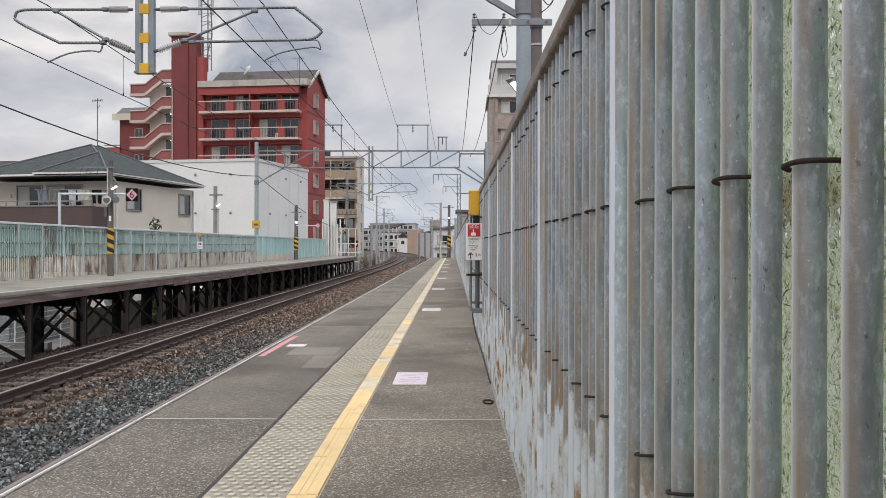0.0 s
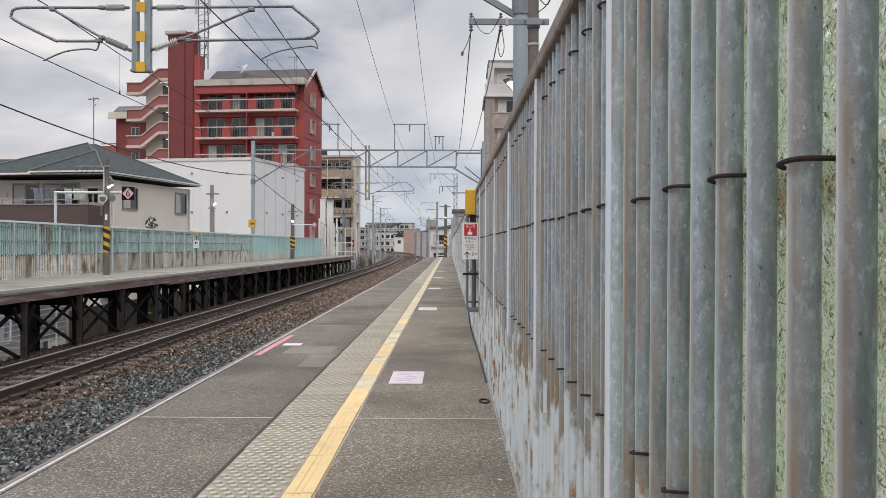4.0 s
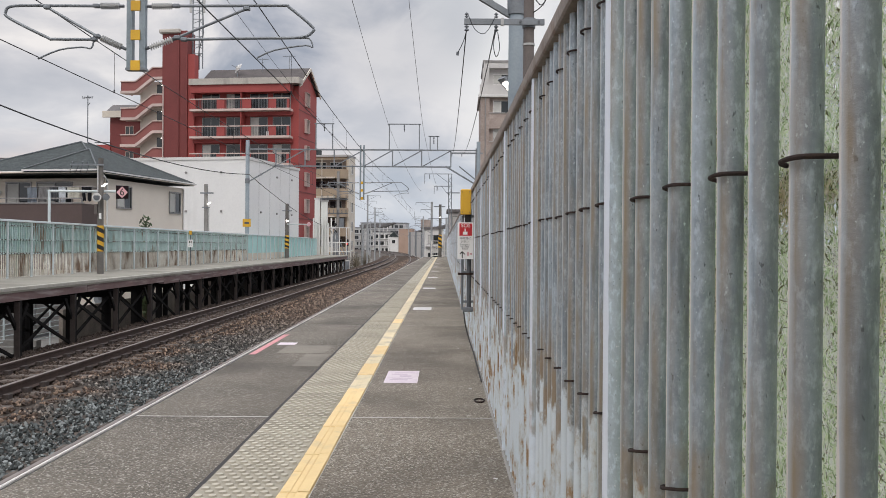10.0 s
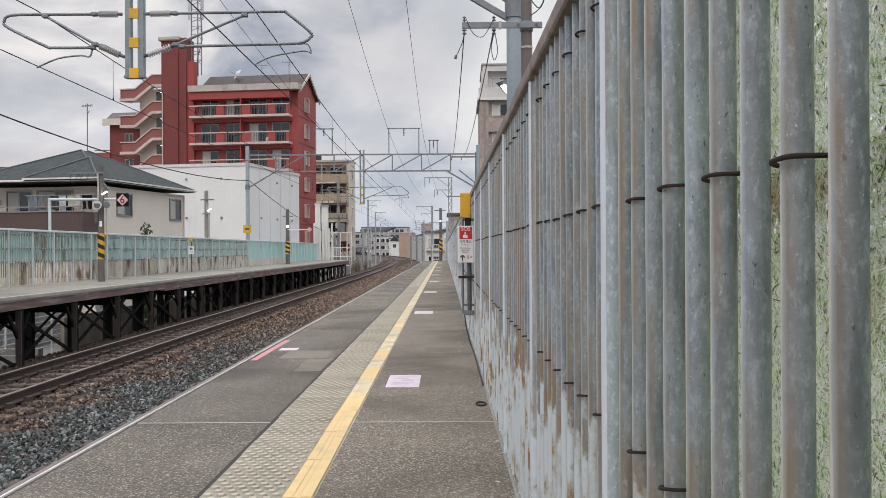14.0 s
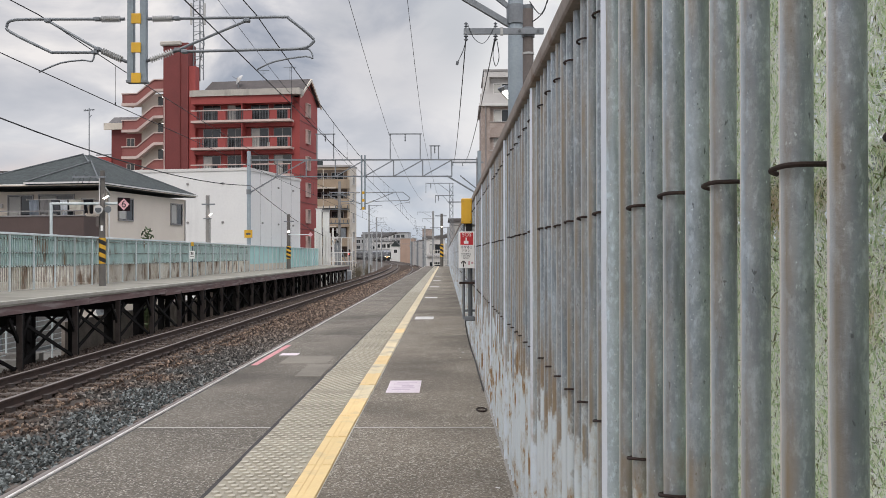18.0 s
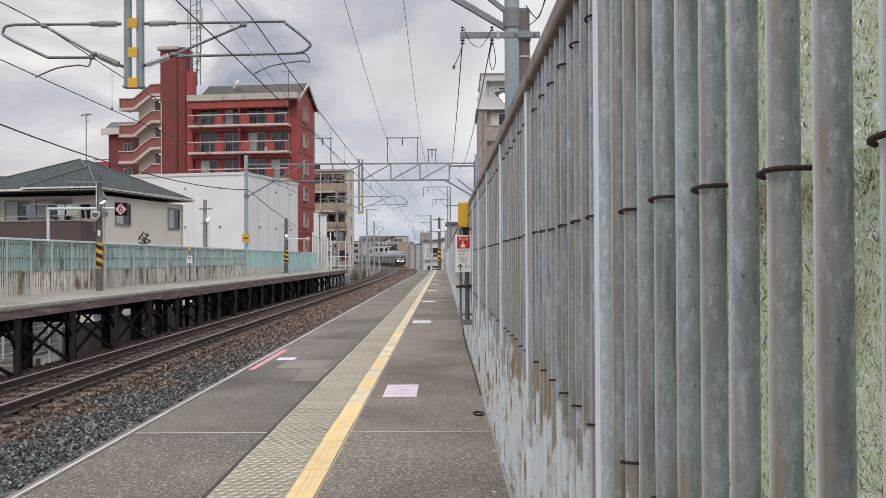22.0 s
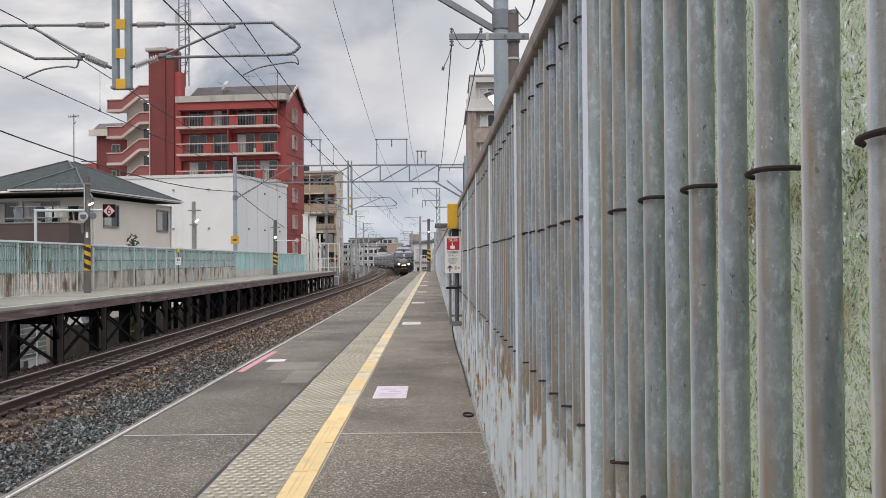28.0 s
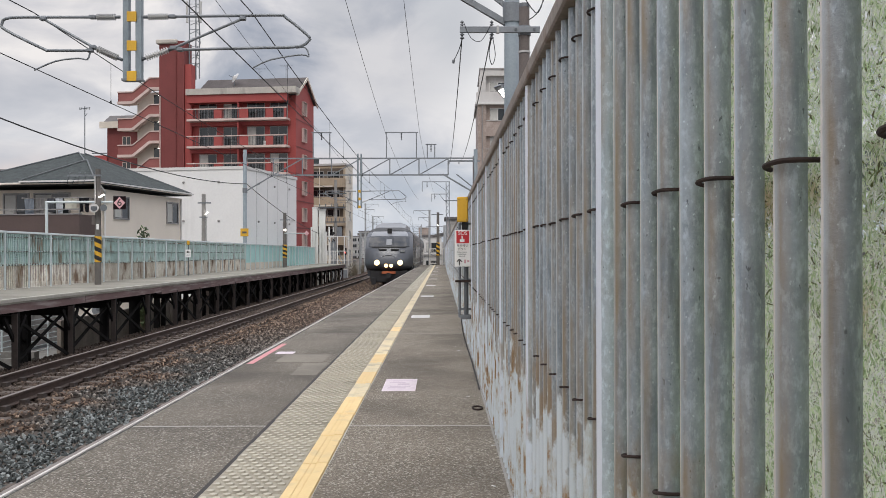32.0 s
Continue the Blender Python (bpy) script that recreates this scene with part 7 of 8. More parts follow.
def build_end_panels():
    b = thing("slatted_wall", -11.85, 84.0, -2.55, 0, "white ribbed sheet wall at the end of the opposite platform", "wall")
    for x0, x1, h in ((0.0, 0.50, 7.6), (0.60, 1.18, 7.45)):
        part("sheet", a_box(x0, x1, 0, 0.5, 0, h, bevel=0.02), M_CREAM_WHITE, b, "tall white sheet box")
        part("cap", a_box(x0 - 0.04, x1 + 0.04, -0.04, 0.54, h, h + 0.12), M_ALU_WHITE, b)
    for k in range(7):
        x = -0.1 + 0.27 * k
        part("slat", a_box(x, x + 0.13, -0.35, -0.25, 0, 5.9 - 0.22 * (k % 3), bevel=0.01), M_CREAM_WHITE, b)
    g = thing("end_railing", -9.3, 81.0, 0, 0, "white pipe railing on the opposite platform end", "railing")
    for x in (-1.0, -0.55, 0.1, 0.7, 1.1):
        part("post", a_box(x - 0.035, x + 0.035, -0.03, 0.03, -0.1, 2.45), M_ALU_WHITE, g)
    for z in (0.3, 1.1, 2.40):
        part("rail", a_box(-1.0, 1.13, -0.025, 0.025, z, z + 0.06), M_ALU_WHITE, g)
    for k in range(9):
        part("bar", a_box(-0.9 + 0.1 * k, -0.87 + 0.1 * k, -0.01, 0.01, 0.3, 1.1), M_ALU_WHITE, g)
    part("stair_rail", bar(bmesh.new(), (-0.75, 0.4, 2.2), (0.35, 0.4, 0.0), 0.06, 0.09), M_STEEL_MID, g)
    part("stair_rail", bar(bmesh.new(), (-0.45, 0.5, 2.2), (0.65, 0.5, 0.0), 0.06, 0.09), M_STEEL_MID, g)


M_CREAM_WHITE = material("cream_white_sheet", (0.74, 0.75, 0.72), (0.63, 0.64, 0.61), 0.6, scale=0.8, fine=8, bump=0.03)
build_end_panels()


def build_yard_pole():
    p = thing("utility_pole", -13.5, 52.0, -2.55, 0, "grey concrete pole with a lit lamp before the white hall", "utility pole", "utility poles")
    part("shaft", a_rod((0, 0, 0), (0, 0, 6.85), 0.13, 0.11, seg=12), M_POLE, p, smooth=True)
    part("crossarm", a_box(-0.3, 0.45, -0.15, -0.1, 6.3, 6.38), M_STEEL_MID, p)
    part("crossarm", a_box(-0.2, 0.25, -0.15, -0.1, 5.5, 5.56), M_STEEL_MID, p)
    part("lamp_head", bar(bmesh.new(), (0.14, -0.2, 5.68), (0.30, -0.2, 5.82), 0.14, 0.04), M_LAMP, p, "lit white lamp")
    part("conduit", a_rod((0.16, 0, 0), (0.16, 0, 5.5), 0.03), M_PORCELAIN, p)


build_yard_pole()


def build_line_gear():
    """Poles, boxes and signals crowded at the far end of the opposite platform."""
    p = thing("equipment_pole", -9.7, 84.0, -2.55, 0, "steel pole with crossarms and line equipment by the track", "utility pole", "utility poles")
    part("shaft", a_rod((0, 0, 0), (0, 0, 10.2), 0.16, 0.13, seg=12), M_POLE, p, smooth=True)
    for z, a, b in ((8.9, -1.6, 1.0), (7.6, -1.6, 0.9), (6.3, -0.9, 0.9)):
        arm = part("crossarm", a_box(a, b, -0.2, -0.12, z, z + 0.1), M_STEEL_DARK, p)
        for k in range(5):
            x = a + 0.15 + (b - a - 0.3) * k / 4
            part("insulator", insulator(bmesh.new(), (x, -0.16, z + 0.1), (x, -0.16, z + 0.4), 0.06, 3), M_STEEL_DARK, arm)
    part("transformer", a_rod((0.35, -0.1, 5.0), (0.35, -0.1, 5.9), 0.24, seg=14), M_STEEL_MID, p, "grey transformer drum", smooth=True)
    part("box", a_box(-0.45, -0.12, -0.3, 0.05, 3.3, 4.3, bevel=0.03), M_STEEL_MID, p, "grey control box")
    part("lamp_head", a_box(-0.55, -0.2, -0.4, -0.15, 4.9, 5.1, bevel=0.04), M_PORCELAIN, p)
    s = thing("railway_signal", -9.8, 83.0, -2.55, 0, "railway signal mast with dark round heads", "signal")
    part("mast", a_rod((0, 0, 0), (0, 0, 5.9), 0.06, seg=10), M_PORCELAIN, s, smooth=True)
    for z in (5.3, 4.65):
        part("head", a_rod((0, -0.12, z), (0, -0.02, z), 0.14, seg=16), M_BLACK, s, "round black signal head")
    part("ladder", a_box(-0.2, 0.2, 0.1, 0.14, 0.5, 4.6), M_STEEL_MID, s)
    r = thing("railway_signal", -12.4, 118.0, -2.55, 0, "low railway signal showing a red light", "signal")
    part("mast", a_rod((0, 0, 0), (0, 0, 4.2), 0.08, seg=8), M_STEEL_MID, r)
    part("head", a_box(-0.18, 0.18, -0.2, 0.1, 3.3, 4.2, bevel=0.06), M_BLACK, r, "black signal head")
    part("red_light", a_rod((0, -0.25, 3.6), (0, -0.19, 3.6), 0.07, seg=12), glow("signal_red", (1.0, 0.08, 0.05), 3.0), r, "lit red lens")
    c = thing("relay_cabinet", -10.2, 96.0, -2.0, 0, "grey relay cabinet beside the track", "cabinet")
    part("case", a_box(-0.4, 0.4, -0.3, 0.3, -0.55, 1.3, bevel=0.03), M_GREY_WALL, c)
    part("door", a_box(-0.35, 0.35, -0.32, -0.30, 0.1, 1.2), M_STEEL_MID, c)
    part("handle", a_box(0.2, 0.26, -0.35, -0.32, 0.55, 0.75), M_STEEL_DARK, c)
    f = thing("lineside_fence", -12.6, 78, -2.55, 0, "grey lineside fence with posts along the curve", "fence")
    for k in range(24):
        y = 3.2 * k
        x = on_track(-12.6, 78 + y).x + 12.6
        part("post", a_rod((x, y, 0), (x, y, 2.4), 0.05, seg=6), M_POLE, f)
        x2 = on_track(-12.6, 78 + y + 3.2).x + 12.6
        for z in (0.8, 1.5, 2.3):
            part("rail", bar(bmesh.new(), (x, y, z), (x2, y + 3.2, z), 0.04, 0.05), M_STEEL_MID, f)


build_line_gear()


# ---- on and round the house ----
def build_laundry():
    H = Matrix.Translation((-15.1, 40.75, -2.55)) @ pose(0, 0, 0, 0, 0, -11)
    cloths = (
        # along the wall, width, height, material, kind, label
        (-2.65, 0.46, 0.70, M_DENIM, "jacket", "grey-blue jacket drying on the balcony"),
        (-2.15, 0.40, 0.62, M_GREY_CLOTH, "shirt", "grey shirt drying on the balcony"),
        (-1.62, 0.34, 0.60, M_DARK_CLOTH, "shirt", "dark grey shirt drying on the balcony"),
        (-1.2, 0.34, 0.75, M_WHITE_CLOTH, "shirt", "white shirt drying on the balcony"),
        (-0.66, 0.58, 0.48, M_CREAM_CLOTH, "towel", "cream towel drying on the balcony"),
        (-0.02, 0.46, 0.60, M_BLACK_CLOTH, "trousers", "black trousers drying on the balcony"),
    )
    for x, w, h, mat, kind, label in cloths:
        bm = bmesh.new()
        n = 8
        front = [[bm.verts.new((-w / 2 + w * i / n, 0.03 * math.sin(i * 1.7 + j * 0.6) + 0.01 * j, -h * j / 5 * (1 + 0.05 * math.sin(i * 2.2)))) for i in range(n + 1)] for j in range(6)]
        for a, b in zip(front, front[1:]):
            for i in range(n):
                if kind == "trousers" and a is not front[0] and a is not front[1] and i in (3, 4):
                    continue
                bm.faces.new((a[i], a[i + 1], b[i + 1], b[i]))
        bmesh.ops.solidify(bm, geom=bm.faces[:], thickness=0.02)
        ob = part(kind, bm, mat, smooth=True)
        ob.matrix_basis = H @ pose(x, -1.38, 5.86)
        tagged(ob, label, "laundry", "laundry on the balcony")
    pole = thing("drying_pole", -15.1, 40.75, -2.55, -11, "thin drying pole over the balcony", "pole")
    part("pole", a_rod((-3.0, -1.38, 5.88), (0.3, -1.38, 5.88), 0.014), M_ALU, pole)
    for x in (-2.95, -0.3):
        part("bracket", a_box(x - 0.02, x + 0.02, -1.42, 0.0, 5.86, 5.92), M_ALU, pole)


M_DENIM = material("grey_blue_cloth", (0.40, 0.45, 0.52), (0.30, 0.34, 0.40), 0.95, scale=5, bump=0.1)
M_GREY_CLOTH = material("grey_cloth", (0.40, 0.39, 0.39), (0.30, 0.295, 0.295), 0.95, scale=5, bump=0.1)
M_DARK_CLOTH = material("dark_grey_cloth", (0.15, 0.16, 0.18), (0.11, 0.115, 0.13), 0.95, scale=5, bump=0.1)
M_WHITE_CLOTH = material("white_cloth", (0.85, 0.88, 0.92), (0.75, 0.78, 0.83), 0.95, scale=5, bump=0.1)
M_CREAM_CLOTH = material("cream_cloth", (0.82, 0.80, 0.72), (0.72, 0.70, 0.62), 0.95, scale=5, bump=0.1)
M_BLACK_CLOTH = material("black_cloth", (0.022, 0.022, 0.028), (0.014, 0.014, 0.018), 0.95, scale=5, bump=0.1)
build_laundry()


def antenna(x, y, z, h, label, k=1.0):
    a = thing("tv_antenna", x, y, z, 20, label, "antenna", "antennas")
    part("pole", a_rod((0, 0, 0), (0, 0, h), 0.028, seg=6), M_STEEL_MID, a)
    part("boom", a_rod((-0.7 * k, 0, h - 0.15), (0.7 * k, 0, h - 0.05), 0.022, seg=5), M_STEEL_MID, a)
    for i in range(7):
        t = (-0.65 + 0.21 * i) * k
        part("element", a_rod((t, -0.35, h - 0.1 + 0.07 * t), (t, 0.35, h - 0.1 + 0.07 * t), 0.012, seg=4), M_STEEL_MID, a)
    part("element", a_rod((0, 0, h - 0.5), (0.3 * k, 0, h - 0.35), 0.018, seg=5), M_STEEL_MID, a)
    return a


antenna(-17.75, 45.6, 5.55, 2.7, "thin television antenna rising behind the house roof", 0.36)
antenna(-20.6, 103.5, 19.3, 2.6, "television antenna on the apartment roof")
antenna(-17.6, 103.8, 19.4, 2.9, "television antenna on the apartment roof")


def build_roof_gear():
    d = thing("satellite_dish", -23.2, 102.6, 19.0, 0, "white satellite dish on the apartment roof", "satellite dish")
    part("mount", a_rod((0, 0, 0), (0, 0, 1.3), 0.05), M_STEEL_MID, d)
    bm = bmesh.new()
    bmesh.ops.create_cone(bm, cap_ends=False, segments=18, radius1=0.62, radius2=0.12, depth=0.25, matrix=Matrix.Translation((0, 0, 1.7)) @ Euler((radians(60), 0, radians(-55))).to_matrix().to_4x4())
    bmesh.ops.solidify(bm, geom=bm.faces[:], thickness=0.03)
    part("dish", bm, M_PORCELAIN, d, smooth=True)
    part("feed", a_rod((0, 0, 1.6), (-0.6, -0.3, 1.9), 0.03), M_STEEL_MID, d)
    m = thing("radio_mast", -27.6, 102.4, 21.5, 0, "grey cell antenna mast strapped to the lift tower", "radio mast")
    for x, yy in ((-0.55, 0), (0.55, 0), (0.0, 0.6)):
        part("leg", a_rod((x, yy, -1.0), (x, yy, 10.5), 0.07, seg=6), M_STEEL_MID, m)
    for k in range(11):
        z = 0.2 + 0.95 * k
        bm = bmesh.new()
        bar(bm, (-0.55, 0, z), (0.55, 0, z + 0.5), 0.06, 0.06)
        bar(bm, (0.55, 0, z), (0.0, 0.6, z + 0.5), 0.05, 0.05)
        bar(bm, (-0.55, 0, z + 0.5), (0.55, 0, z + 0.5), 0.05, 0.05)
        part("lattice", bm, M_STEEL_MID, m)
    for x in (-0.75, 0.75):
        part("panel_antenna", a_box(x - 0.12, x + 0.12, -0.3, -0.12, 5.2, 7.6, bevel=0.03), M_PORCELAIN, m, "white panel antenna")
    part("cable_run", tube(bmesh.new(), smooth_line([(0.5, -0.2, 6), (0.7, -0.25, 3), (0.2, -0.2, 1), (0.0, -0.15, -2), (0.1, -0.1, -8)]), 0.06, 5), M_STEEL_DARK, m)


build_roof_gear()


# ---- plants ----
def shrub(x, y, z, h, n, mat, label, seed, spread=0.45, leaf=0.03):
    rnd = random.Random(seed)
    s = thing("shrub", x, y, z, 0, label, "shrub", "shrubs by the line")
    bm, lv = bmesh.new(), bmesh.new()
    for k in range(n):
        a, ln = rnd.uniform(0, math.tau), h * rnd.uniform(0.5, 1.0)
        out = ln * spread * rnd.uniform(0.3, 1.0)
        tip = Vector((math.cos(a) * out, math.sin(a) * out, ln))
        rod(bm, (rnd.uniform(-0.1, 0.1), rnd.uniform(-0.1, 0.1), 0), tip, 0.018, 0.005, seg=4, caps=False)
        for j in range(34):
            t = rnd.uniform(0.3, 1.04)
            c = tip * t + Vector((rnd.gauss(0, 1), rnd.gauss(0, 1), rnd.gauss(0, 0.7))) * h * 0.22 * spread
            d = Vector((rnd.gauss(0, 1), rnd.gauss(0, 1), rnd.gauss(0, 1))).normalized() * h * leaf
            e = d.orthogonal().normalized() * h * leaf * 0.4
            lv.faces.new([lv.verts.new(c - d), lv.verts.new(c + e), lv.verts.new(c + d), lv.verts.new(c - e)])
    tagged(part("stem_cluster", bm, M_SHRUB, s), kind="stuff")
    tagged(part("foliage", lv, mat, s), kind="stuff")


shrub(-11.75, 36.0, -2.55, 4.45, 36, M_LEAF, "dark green shrub peeking over the opposite fence", 1, 0.07, 0.026)
rs = random.Random(33)
for k in range(12):
    yy = 80 + 7 * k + rs.uniform(-3, 3)
    xx = on_track(-10.8 - rs.uniform(0, 2.0), yy).x
    shrub(xx, yy, -2.55, rs.uniform(1.5, 2.4), 14, M_SHRUB, "dry brown shrub beside the track", 40 + k)


# ---- the train ----
M_TRAIN = material("gunmetal_train_paint", (0.115, 0.122, 0.136), (0.095, 0.101, 0.113), 0.27, 0.55, scale=0.8, fine=10, bump=0.02, spread=0.02)
M_TRAIN_ROOF = material("train_roof_grey", (0.31, 0.32, 0.34), (0.24, 0.25, 0.265), 0.35, 0.5, scale=0.8, fine=10, bump=0.02)
M_TRAIN_DARK = material("train_underframe", (0.028, 0.028, 0.03), (0.02, 0.02, 0.022), 0.7, 0.2, scale=2, fine=20, bump=0.05)
M_TRAIN_LIGHT = material("train_pale_stripe", (0.30, 0.31, 0.32), (0.26, 0.27, 0.28), 0.4, 0.4, scale=1, bump=0)
M_TRAIN_GLASS = glass("train_glass", (0.012, 0.015, 0.019), 0.08)
M_TRAIN_GLASS.node_tree.nodes["Principled BSDF"].inputs["Specular IOR Level"].default_value = 0.4
M_TRAIN_GLASS.node_tree.nodes["Principled BSDF"].inputs["Specular IOR Level"].default_value = 0.9
M_LAMP_TINT = material("lamp_tinted_guard", (0.46, 0.13, 0.05), (0.36, 0.10, 0.04), 0.6, scale=3, bump=0.03)
M_HEADLIGHT = glow("headlight_glow", (1.0, 0.84, 0.44), 9.0)
M_REFLECTOR = glow("reflector_glow", (1.0, 0.76, 0.38), 1.6)
M_FOG = glow("centre_light_glow", (1.0, 0.60, 0.28), 4.0)
CAR = 20.2


def ring(bm, y, w, z0, z1, r, slant=0.0):
    """A rounded body section at y; slant leans its upper part back."""
    pts = []
    hw = w / 2
    for cx, cz, a0 in ((hw - 0.12, z0 + 0.12, -90), (hw - r, z1 - r, 0), (-hw + r, z1 - r, 90), (-hw + 0.12, z0 + 0.12, 180)):
        rr = 0.12 if cz < z0 + 0.2 else r
        for k in range(5):
            a = radians(a0 + 22.5 * k)
            pts.append((cx + rr * math.cos(a), cz + rr * math.sin(a)))
    return [bm.verts.new((x, y + slant * max(0, z - 1.2), z)) for x, z in pts]


def loft(bm, rings):
    k = len(rings[0])
    for a, b in zip(rings, rings[1:]):
        for i in range(k):
            bm.faces.new((a[i], a[(i + 1) % k], b[(i + 1) % k], b[i]))
    bm.faces.new(rings[0])
    bm.faces.new(rings[-1])
    return bm


def car_common(c, y0, y1):
    part("roof", roof_mesh(y0, y1), M_TRAIN_ROOF, c, "paler grey roof", smooth=True)
    part("underframe", a_box(-1.2, 1.2, y0 + 0.6, y1 - 0.3, 0.38, 0.95, bevel=0.05), M_TRAIN_DARK, c, "dark equipment under the floor")
    for y in (y0 + 3.2, y1 - 3.2):
        bogie = part("bogie", a_box(-1.05, 1.05, y - 1.5, y + 1.5, 0.35, 0.75, bevel=0.05), M_TRAIN_DARK, c)
        for dy in (-1.05, 1.05):
            for x in (-0.56, 0.56):
                part("wheel", a_rod((x - 0.06, y + dy, 0.43), (x + 0.06, y + dy, 0.43), 0.43, seg=18), M_RAIL, bogie)
    for sx in (-1, 1):
        for k in range(8):
            y = y0 + 3.6 + 1.75 * k
            part("window", a_box(sx * 1.462, sx * 1.474, y, y + 1.45, 1.75, 2.55), M_TRAIN_GLASS, c, "dark tinted side window")
        part("door", a_box(sx * 1.458, sx * 1.470, y1 - 2.0, y1 - 1.2, 1.05, 2.95), M_TRAIN, c)
        part("door", a_box(sx * 1.458, sx * 1.470, y0 + 2.2, y0 + 3.0, 1.05, 2.95), M_TRAIN, c)
        part("stripe", a_box(sx * 1.460, sx * 1.468, y0 + 3.2, y1 - 2.2, 1.35, 1.45), M_TRAIN_LIGHT, c, "pale stripe")


def roof_mesh(y0, y1):
    prof = [(-1.30, 3.42), (-1.15, 3.56), (-0.7, 3.68), (0.7, 3.68), (1.15, 3.56), (1.30, 3.42)]
    return prism(bmesh.new(), prof, y0 + 0.15, y1 - 0.15)


def nose_at(x, z):
    """The y of the slanted front at x across and z over the rails, and the half width there."""
    line = ((0.62, 0.5), (1.02, 0.34), (1.12, 0.16), (1.22, 0.05), (1.35, 0.0), (1.7, 0.06), (2.1, 0.18), (2.45, 0.34), (2.75, 0.62), (3.05, 0.98), (3.3, 1.35), (3.45, 1.75), (3.5, 2.2))
    for (za, ya), (zb, yb) in zip(line, line[1:]):
        if z <= zb:
            y = ya + (yb - ya) * (z - za) / (zb - za)
            break
    else:
        y = line[-1][1]
    return y + 0.55 * abs(x / 1.46) ** 3.2


def half_width(z):
    return 1.46 - 0.55 * max(0, 1.45 - z) ** 1.6 - (0.42 - math.sqrt(max(0, 0.42 ** 2 - max(0, z - 3.08) ** 2)) if z > 3.08 else 0) - 0.03 * max(0, z - 2.2)


def front_skin(z0, z1, rows, u0, u1, proud, closed):
    """A patch of the front between two heights and two shares of the half width, proud of the nose."""
    bm = bmesh.new()
    cols = 20
    grid = []
    for j in range(rows + 1):
        z = z0 + (z1 - z0) * j / rows
        hw = half_width(z)
        grid.append([bm.verts.new((hw * (u0 + (u1 - u0) * i / cols), nose_at(hw * (u0 + (u1 - u0) * i / cols), z) - proud, z + proud * 0.4)) for i in range(cols + 1)])
    for a, b in zip(grid, grid[1:]):
        for i in range(cols):
            bm.faces.new((a[i], a[i + 1], b[i + 1], b[i]))
    if closed:
        for side in (0, cols):
            back = [bm.verts.new((r[side].co.x, 2.5, r[side].co.z)) for r in grid]
            for k in range(rows):
                bm.faces.new((grid[k][side], grid[k + 1][side], back[k + 1], back[k]))
        low = [bm.verts.new((v.co.x, 2.5, v.co.z)) for v in grid[0]]
        high = [bm.verts.new((v.co.x, 2.5, v.co.z)) for v in grid[-1]]
        for i in range(cols):
            bm.faces.new((grid[0][i], low[i], low[i + 1], grid[0][i + 1]))
            bm.faces.new((grid[-1][i], grid[-1][i + 1], high[i + 1], high[i]))
    else:
        edge = [[bm.verts.new(v.co + Vector((0, proud + 0.03, -proud * 0.4))) for v in row] for row in (grid[0], grid[-1])]
        for i in range(cols):
            bm.faces.new((edge[0][i], edge[0][i + 1], grid[0][i + 1], grid[0][i]))
            bm.faces.new((grid[-1][i], grid[-1][i + 1], edge[1][i + 1], edge[1][i]))
    return bm


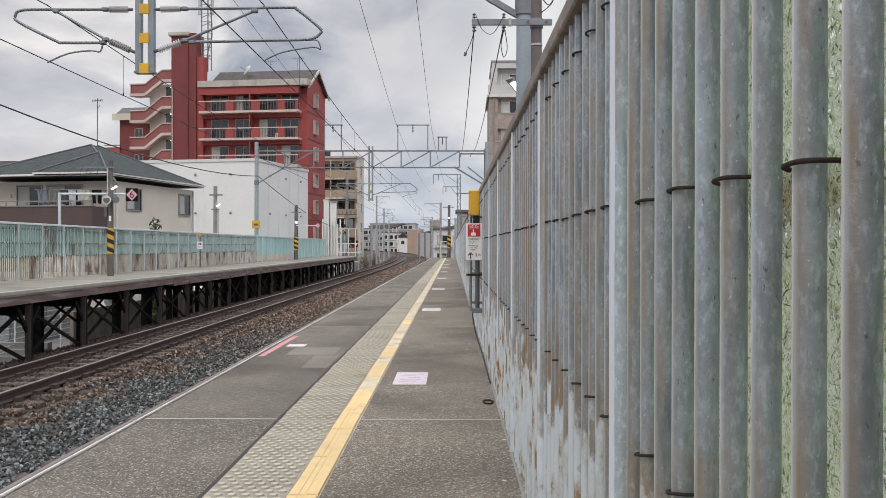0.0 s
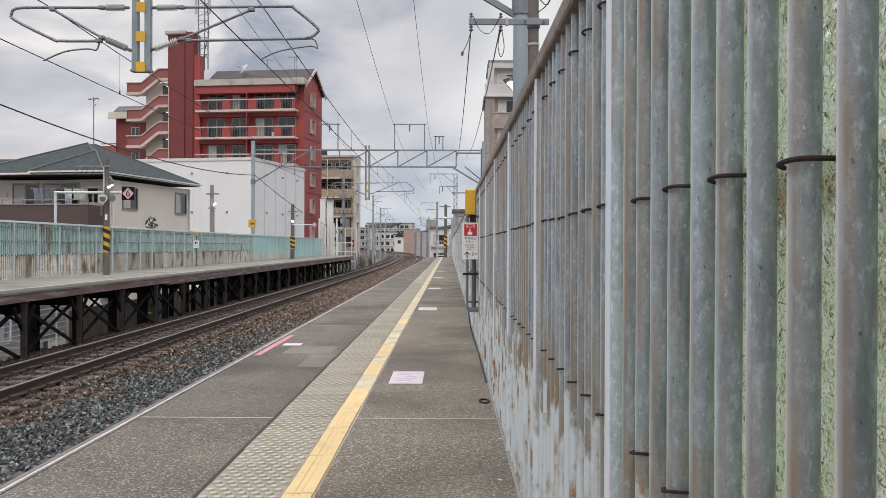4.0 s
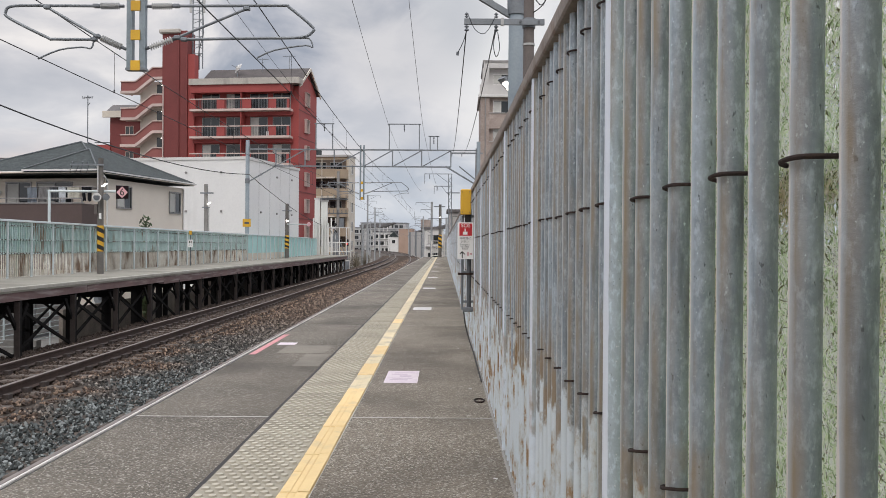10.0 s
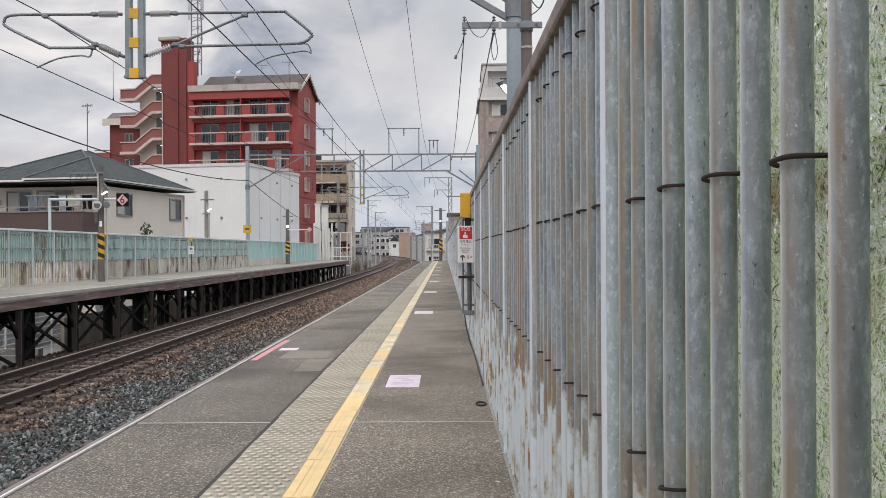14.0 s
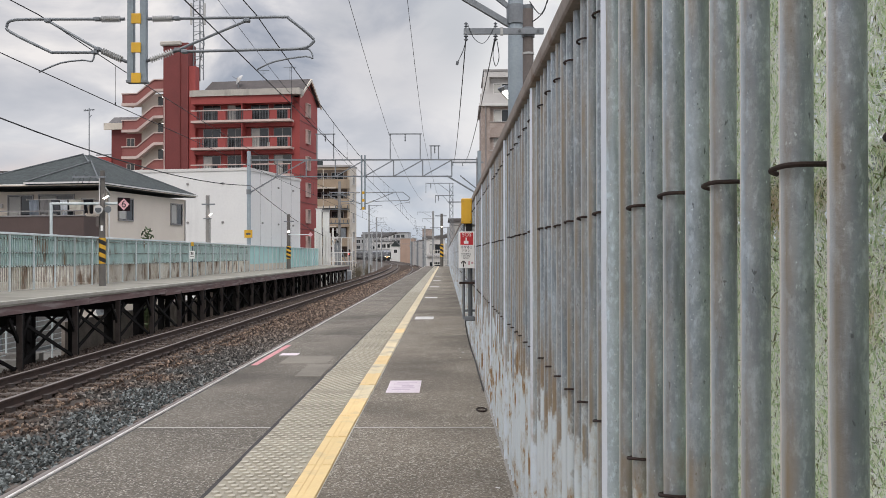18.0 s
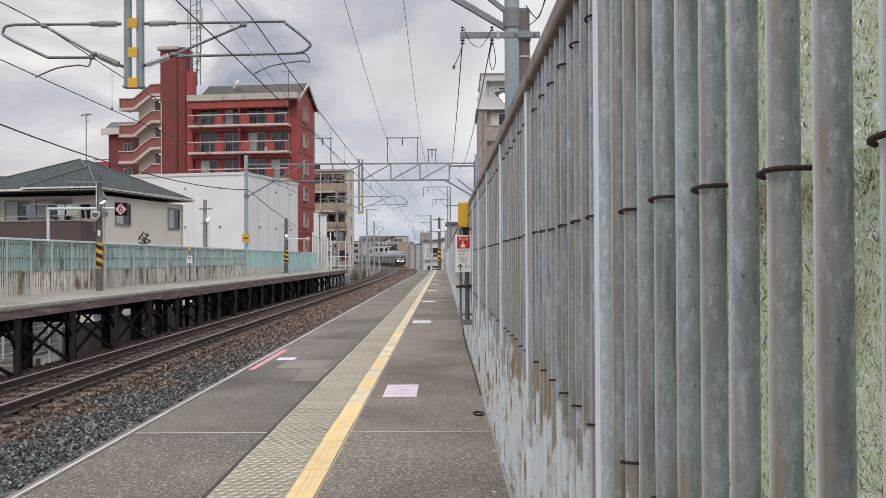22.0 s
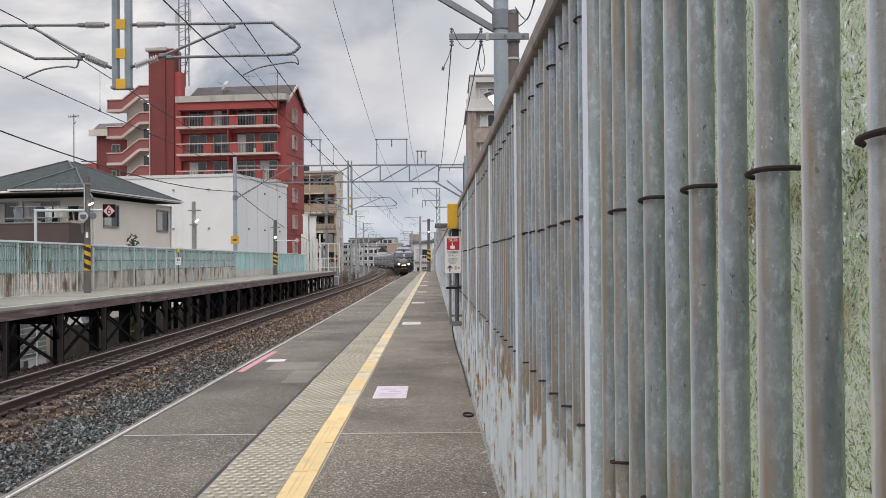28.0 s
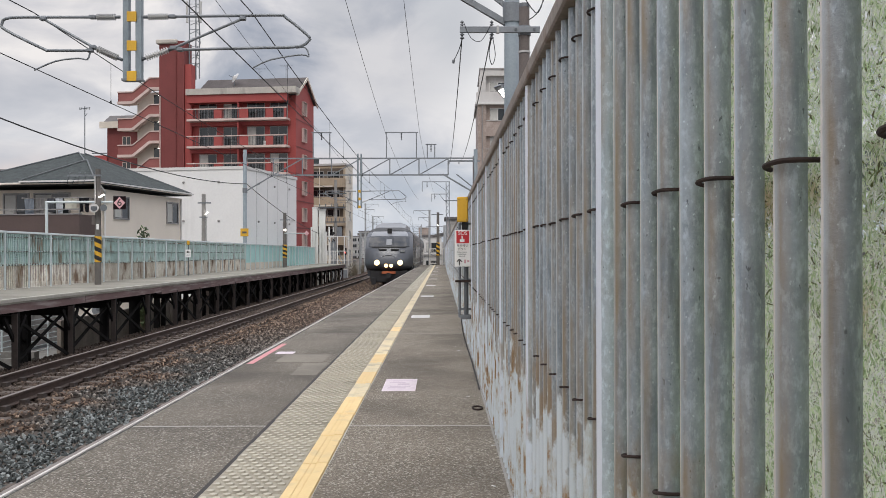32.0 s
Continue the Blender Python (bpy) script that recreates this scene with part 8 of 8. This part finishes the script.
def build_lead_car():
    c = thing("train_lead_car", 0, 0, 0, 0, "dark grey express train driving car with lit headlights", "train car", "train cars")
    bm = bmesh.new()
    loft(bm, [ring(bm, 2.4, 2.92, 0.60, 3.50, 0.42), ring(bm, CAR - 0.3, 2.92, 0.60, 3.52, 0.42)])
    part("body", bm, M_TRAIN, c, "gunmetal grey body", smooth=True)
    part("nose", front_skin(1.02, 3.50, 18, -1.0, 1.0, 0.0, True), M_TRAIN, c, "gunmetal grey slanted nose", smooth=True)
    scr = part("windscreen", front_skin(2.47, 3.04, 6, -0.86, 0.86, 0.03, False), M_TRAIN_GLASS, c, "dark wraparound windscreen", smooth=True)
    part("blind", front_skin(2.56, 2.92, 3, -0.11, 0.11, 0.045, False), M_TRAIN_LIGHT, scr, "pale panel behind the windscreen")
    part("brow", front_skin(3.10, 3.42, 4, -0.80, 0.80, 0.02, False), M_TRAIN_ROOF, c, "pale grey brow over the windscreen", smooth=True)
    part("wiper", front_skin(2.40, 2.46, 2, -0.72, 0.72, 0.05, False), M_BLACK, scr, "black wiper strip")
    part("vent", a_box(-0.62, -0.12, 0.17, 0.3, 2.26, 2.33), M_BLACK, c)
    part("vent", a_box(0.12, 0.62, 0.17, 0.3, 2.26, 2.33), M_BLACK, c)
    for x in (-0.70, 0.70):
        lamp = part("headlight", a_rod((x, -0.03, 1.50), (x, 0.25, 1.50), 0.17, 0.19, seg=18), M_TRAIN_LIGHT, c, "round headlight", smooth=True)
        part("reflector", a_rod((x, -0.040, 1.50), (x, -0.028, 1.50), 0.165, 0.172, seg=18), M_REFLECTOR, lamp, "warm glowing reflector")
        part("lens", a_rod((x, -0.052, 1.50), (x, -0.039, 1.50), 0.105, 0.115, seg=18), M_HEADLIGHT, lamp, "glowing yellow-white lens")
    for x in (-0.155, 0.155):
        part("centre_light", a_rod((x, -0.04, 1.32), (x, 0.05, 1.32), 0.10, 0.11, seg=16), M_FOG, c, "glowing orange-white light")
    part("emblem", tube(bmesh.new(), smooth_line([(-0.45, 0.10, 1.86), (-0.2, 0.10, 1.94), (0, 0.10, 1.96), (0.2, 0.10, 1.94), (0.45, 0.10, 1.86)]), 0.02, 5), M_TRAIN_LIGHT, c)
    part("plate", a_box(0.72, 0.98, 0.20, 0.4, 2.14, 2.26), M_TRAIN_LIGHT, c, "pale plate")
    part("horn", a_box(-0.14, 0.14, 1.3, 1.6, 3.22, 3.60, bevel=0.03), M_BLACK, c, "black roof horn box")
    skirt = part("skirt", a_box(-1.12, 1.12, 0.28, 1.4, 0.30, 1.02, bevel=0.06), M_TRAIN_DARK, c, "dark front skirt")
    part("coupler", a_rod((0, -0.18, 0.72), (0, 0.2, 0.72), 0.17, seg=16), M_TRAIN_DARK, skirt, "round coupler")
    # its orange paints the glow of the centre lights on the underside
    part("coupler_guard", a_box(-0.42, 0.42, 0.12, 0.24, 0.82, 0.97, bevel=0.02), M_LAMP_TINT, skirt, "coupler guard painted with the orange lamp glow")
    for x in (-0.9, 0.9):
        part("step", a_box(x - 0.14, x + 0.14, -0.02, 0.3, 0.18, 0.60, bevel=0.02), M_TRAIN_DARK, skirt)
    part("cab_side_window", a_box(1.440, 1.468, 1.9, 2.7, 2.2, 2.85), M_TRAIN_GLASS, c)
    part("cab_side_window", a_box(-1.468, -1.440, 1.9, 2.7, 2.2, 2.85), M_TRAIN_GLASS, c)
    bm = bmesh.new()
    prof = [(-1.12, 3.45), (-0.95, 3.88), (-0.6, 4.02), (0.6, 4.02), (0.95, 3.88), (1.12, 3.45)]
    k0 = [bm.verts.new((x * 0.95, 2.5, 3.45 + (z - 3.45) * 0.35)) for x, z in prof]
    k1 = [bm.verts.new((x, 3.6, z)) for x, z in prof]
    k2 = [bm.verts.new((x, 9.0, z)) for x, z in prof]
    for p, q in ((k0, k1), (k1, k2)):
        for i in range(5):
            bm.faces.new((p[i], p[i + 1], q[i + 1], q[i]))
    bm.faces.new(k0)
    bm.faces.new(k2)
    part("roof_fairing", bm, M_TRAIN_ROOF, c, "raised grey roof fairing", smooth=True)
    car_common(c, 2.0, CAR)
    return c


def build_mid_car():
    c = thing("train_car", 0, 0, 0, 0, "dark grey express train passenger car", "train car", "train cars")
    bm = bmesh.new()
    part("body", loft(bm, [ring(bm, 0.25, 2.92, 0.60, 3.52, 0.42), ring(bm, CAR - 0.3, 2.92, 0.60, 3.52, 0.42)]), M_TRAIN, c, "gunmetal grey body", smooth=True)
    part("gangway", a_box(-0.6, 0.6, -0.3, 0.3, 1.0, 3.2), M_TRAIN_DARK, c)
    part("roof_unit", a_box(-0.9, 0.9, 6.0, 12.0, 3.66, 3.92, bevel=0.06), M_TRAIN_ROOF, c)
    car_common(c, 0.2, CAR)
    return c


lead = build_lead_car()
mid = build_mid_car()
cars = [lead, mid] + [copy_thing(mid, pose(0, 0, 0)) for _ in range(7)]


# ---- what moves ----
def train_s(t):
    """Metres along the line at which the train's nose stands."""
    return 55.2 + 18.9 * (32.0 - t) + 0.06 * (32.0 - t) ** 2


def motions():
    for k, car in enumerate(cars):
        rows = []
        for t in range(0, 33):
            s = train_s(t) + CAR * k
            a, b = on_track(NEAR_X, s + 3.0), on_track(NEAR_X, s + CAR - 3.0)
            d = (b - a).normalized()
            nose = a - d * 3.0
            rows.append((float(t), pose(nose.x, nose.y, nose.z, math.degrees(math.asin(d.z)), 0, math.degrees(math.atan2(-d.x, d.y)))))
        walk(car, rows)


motions()
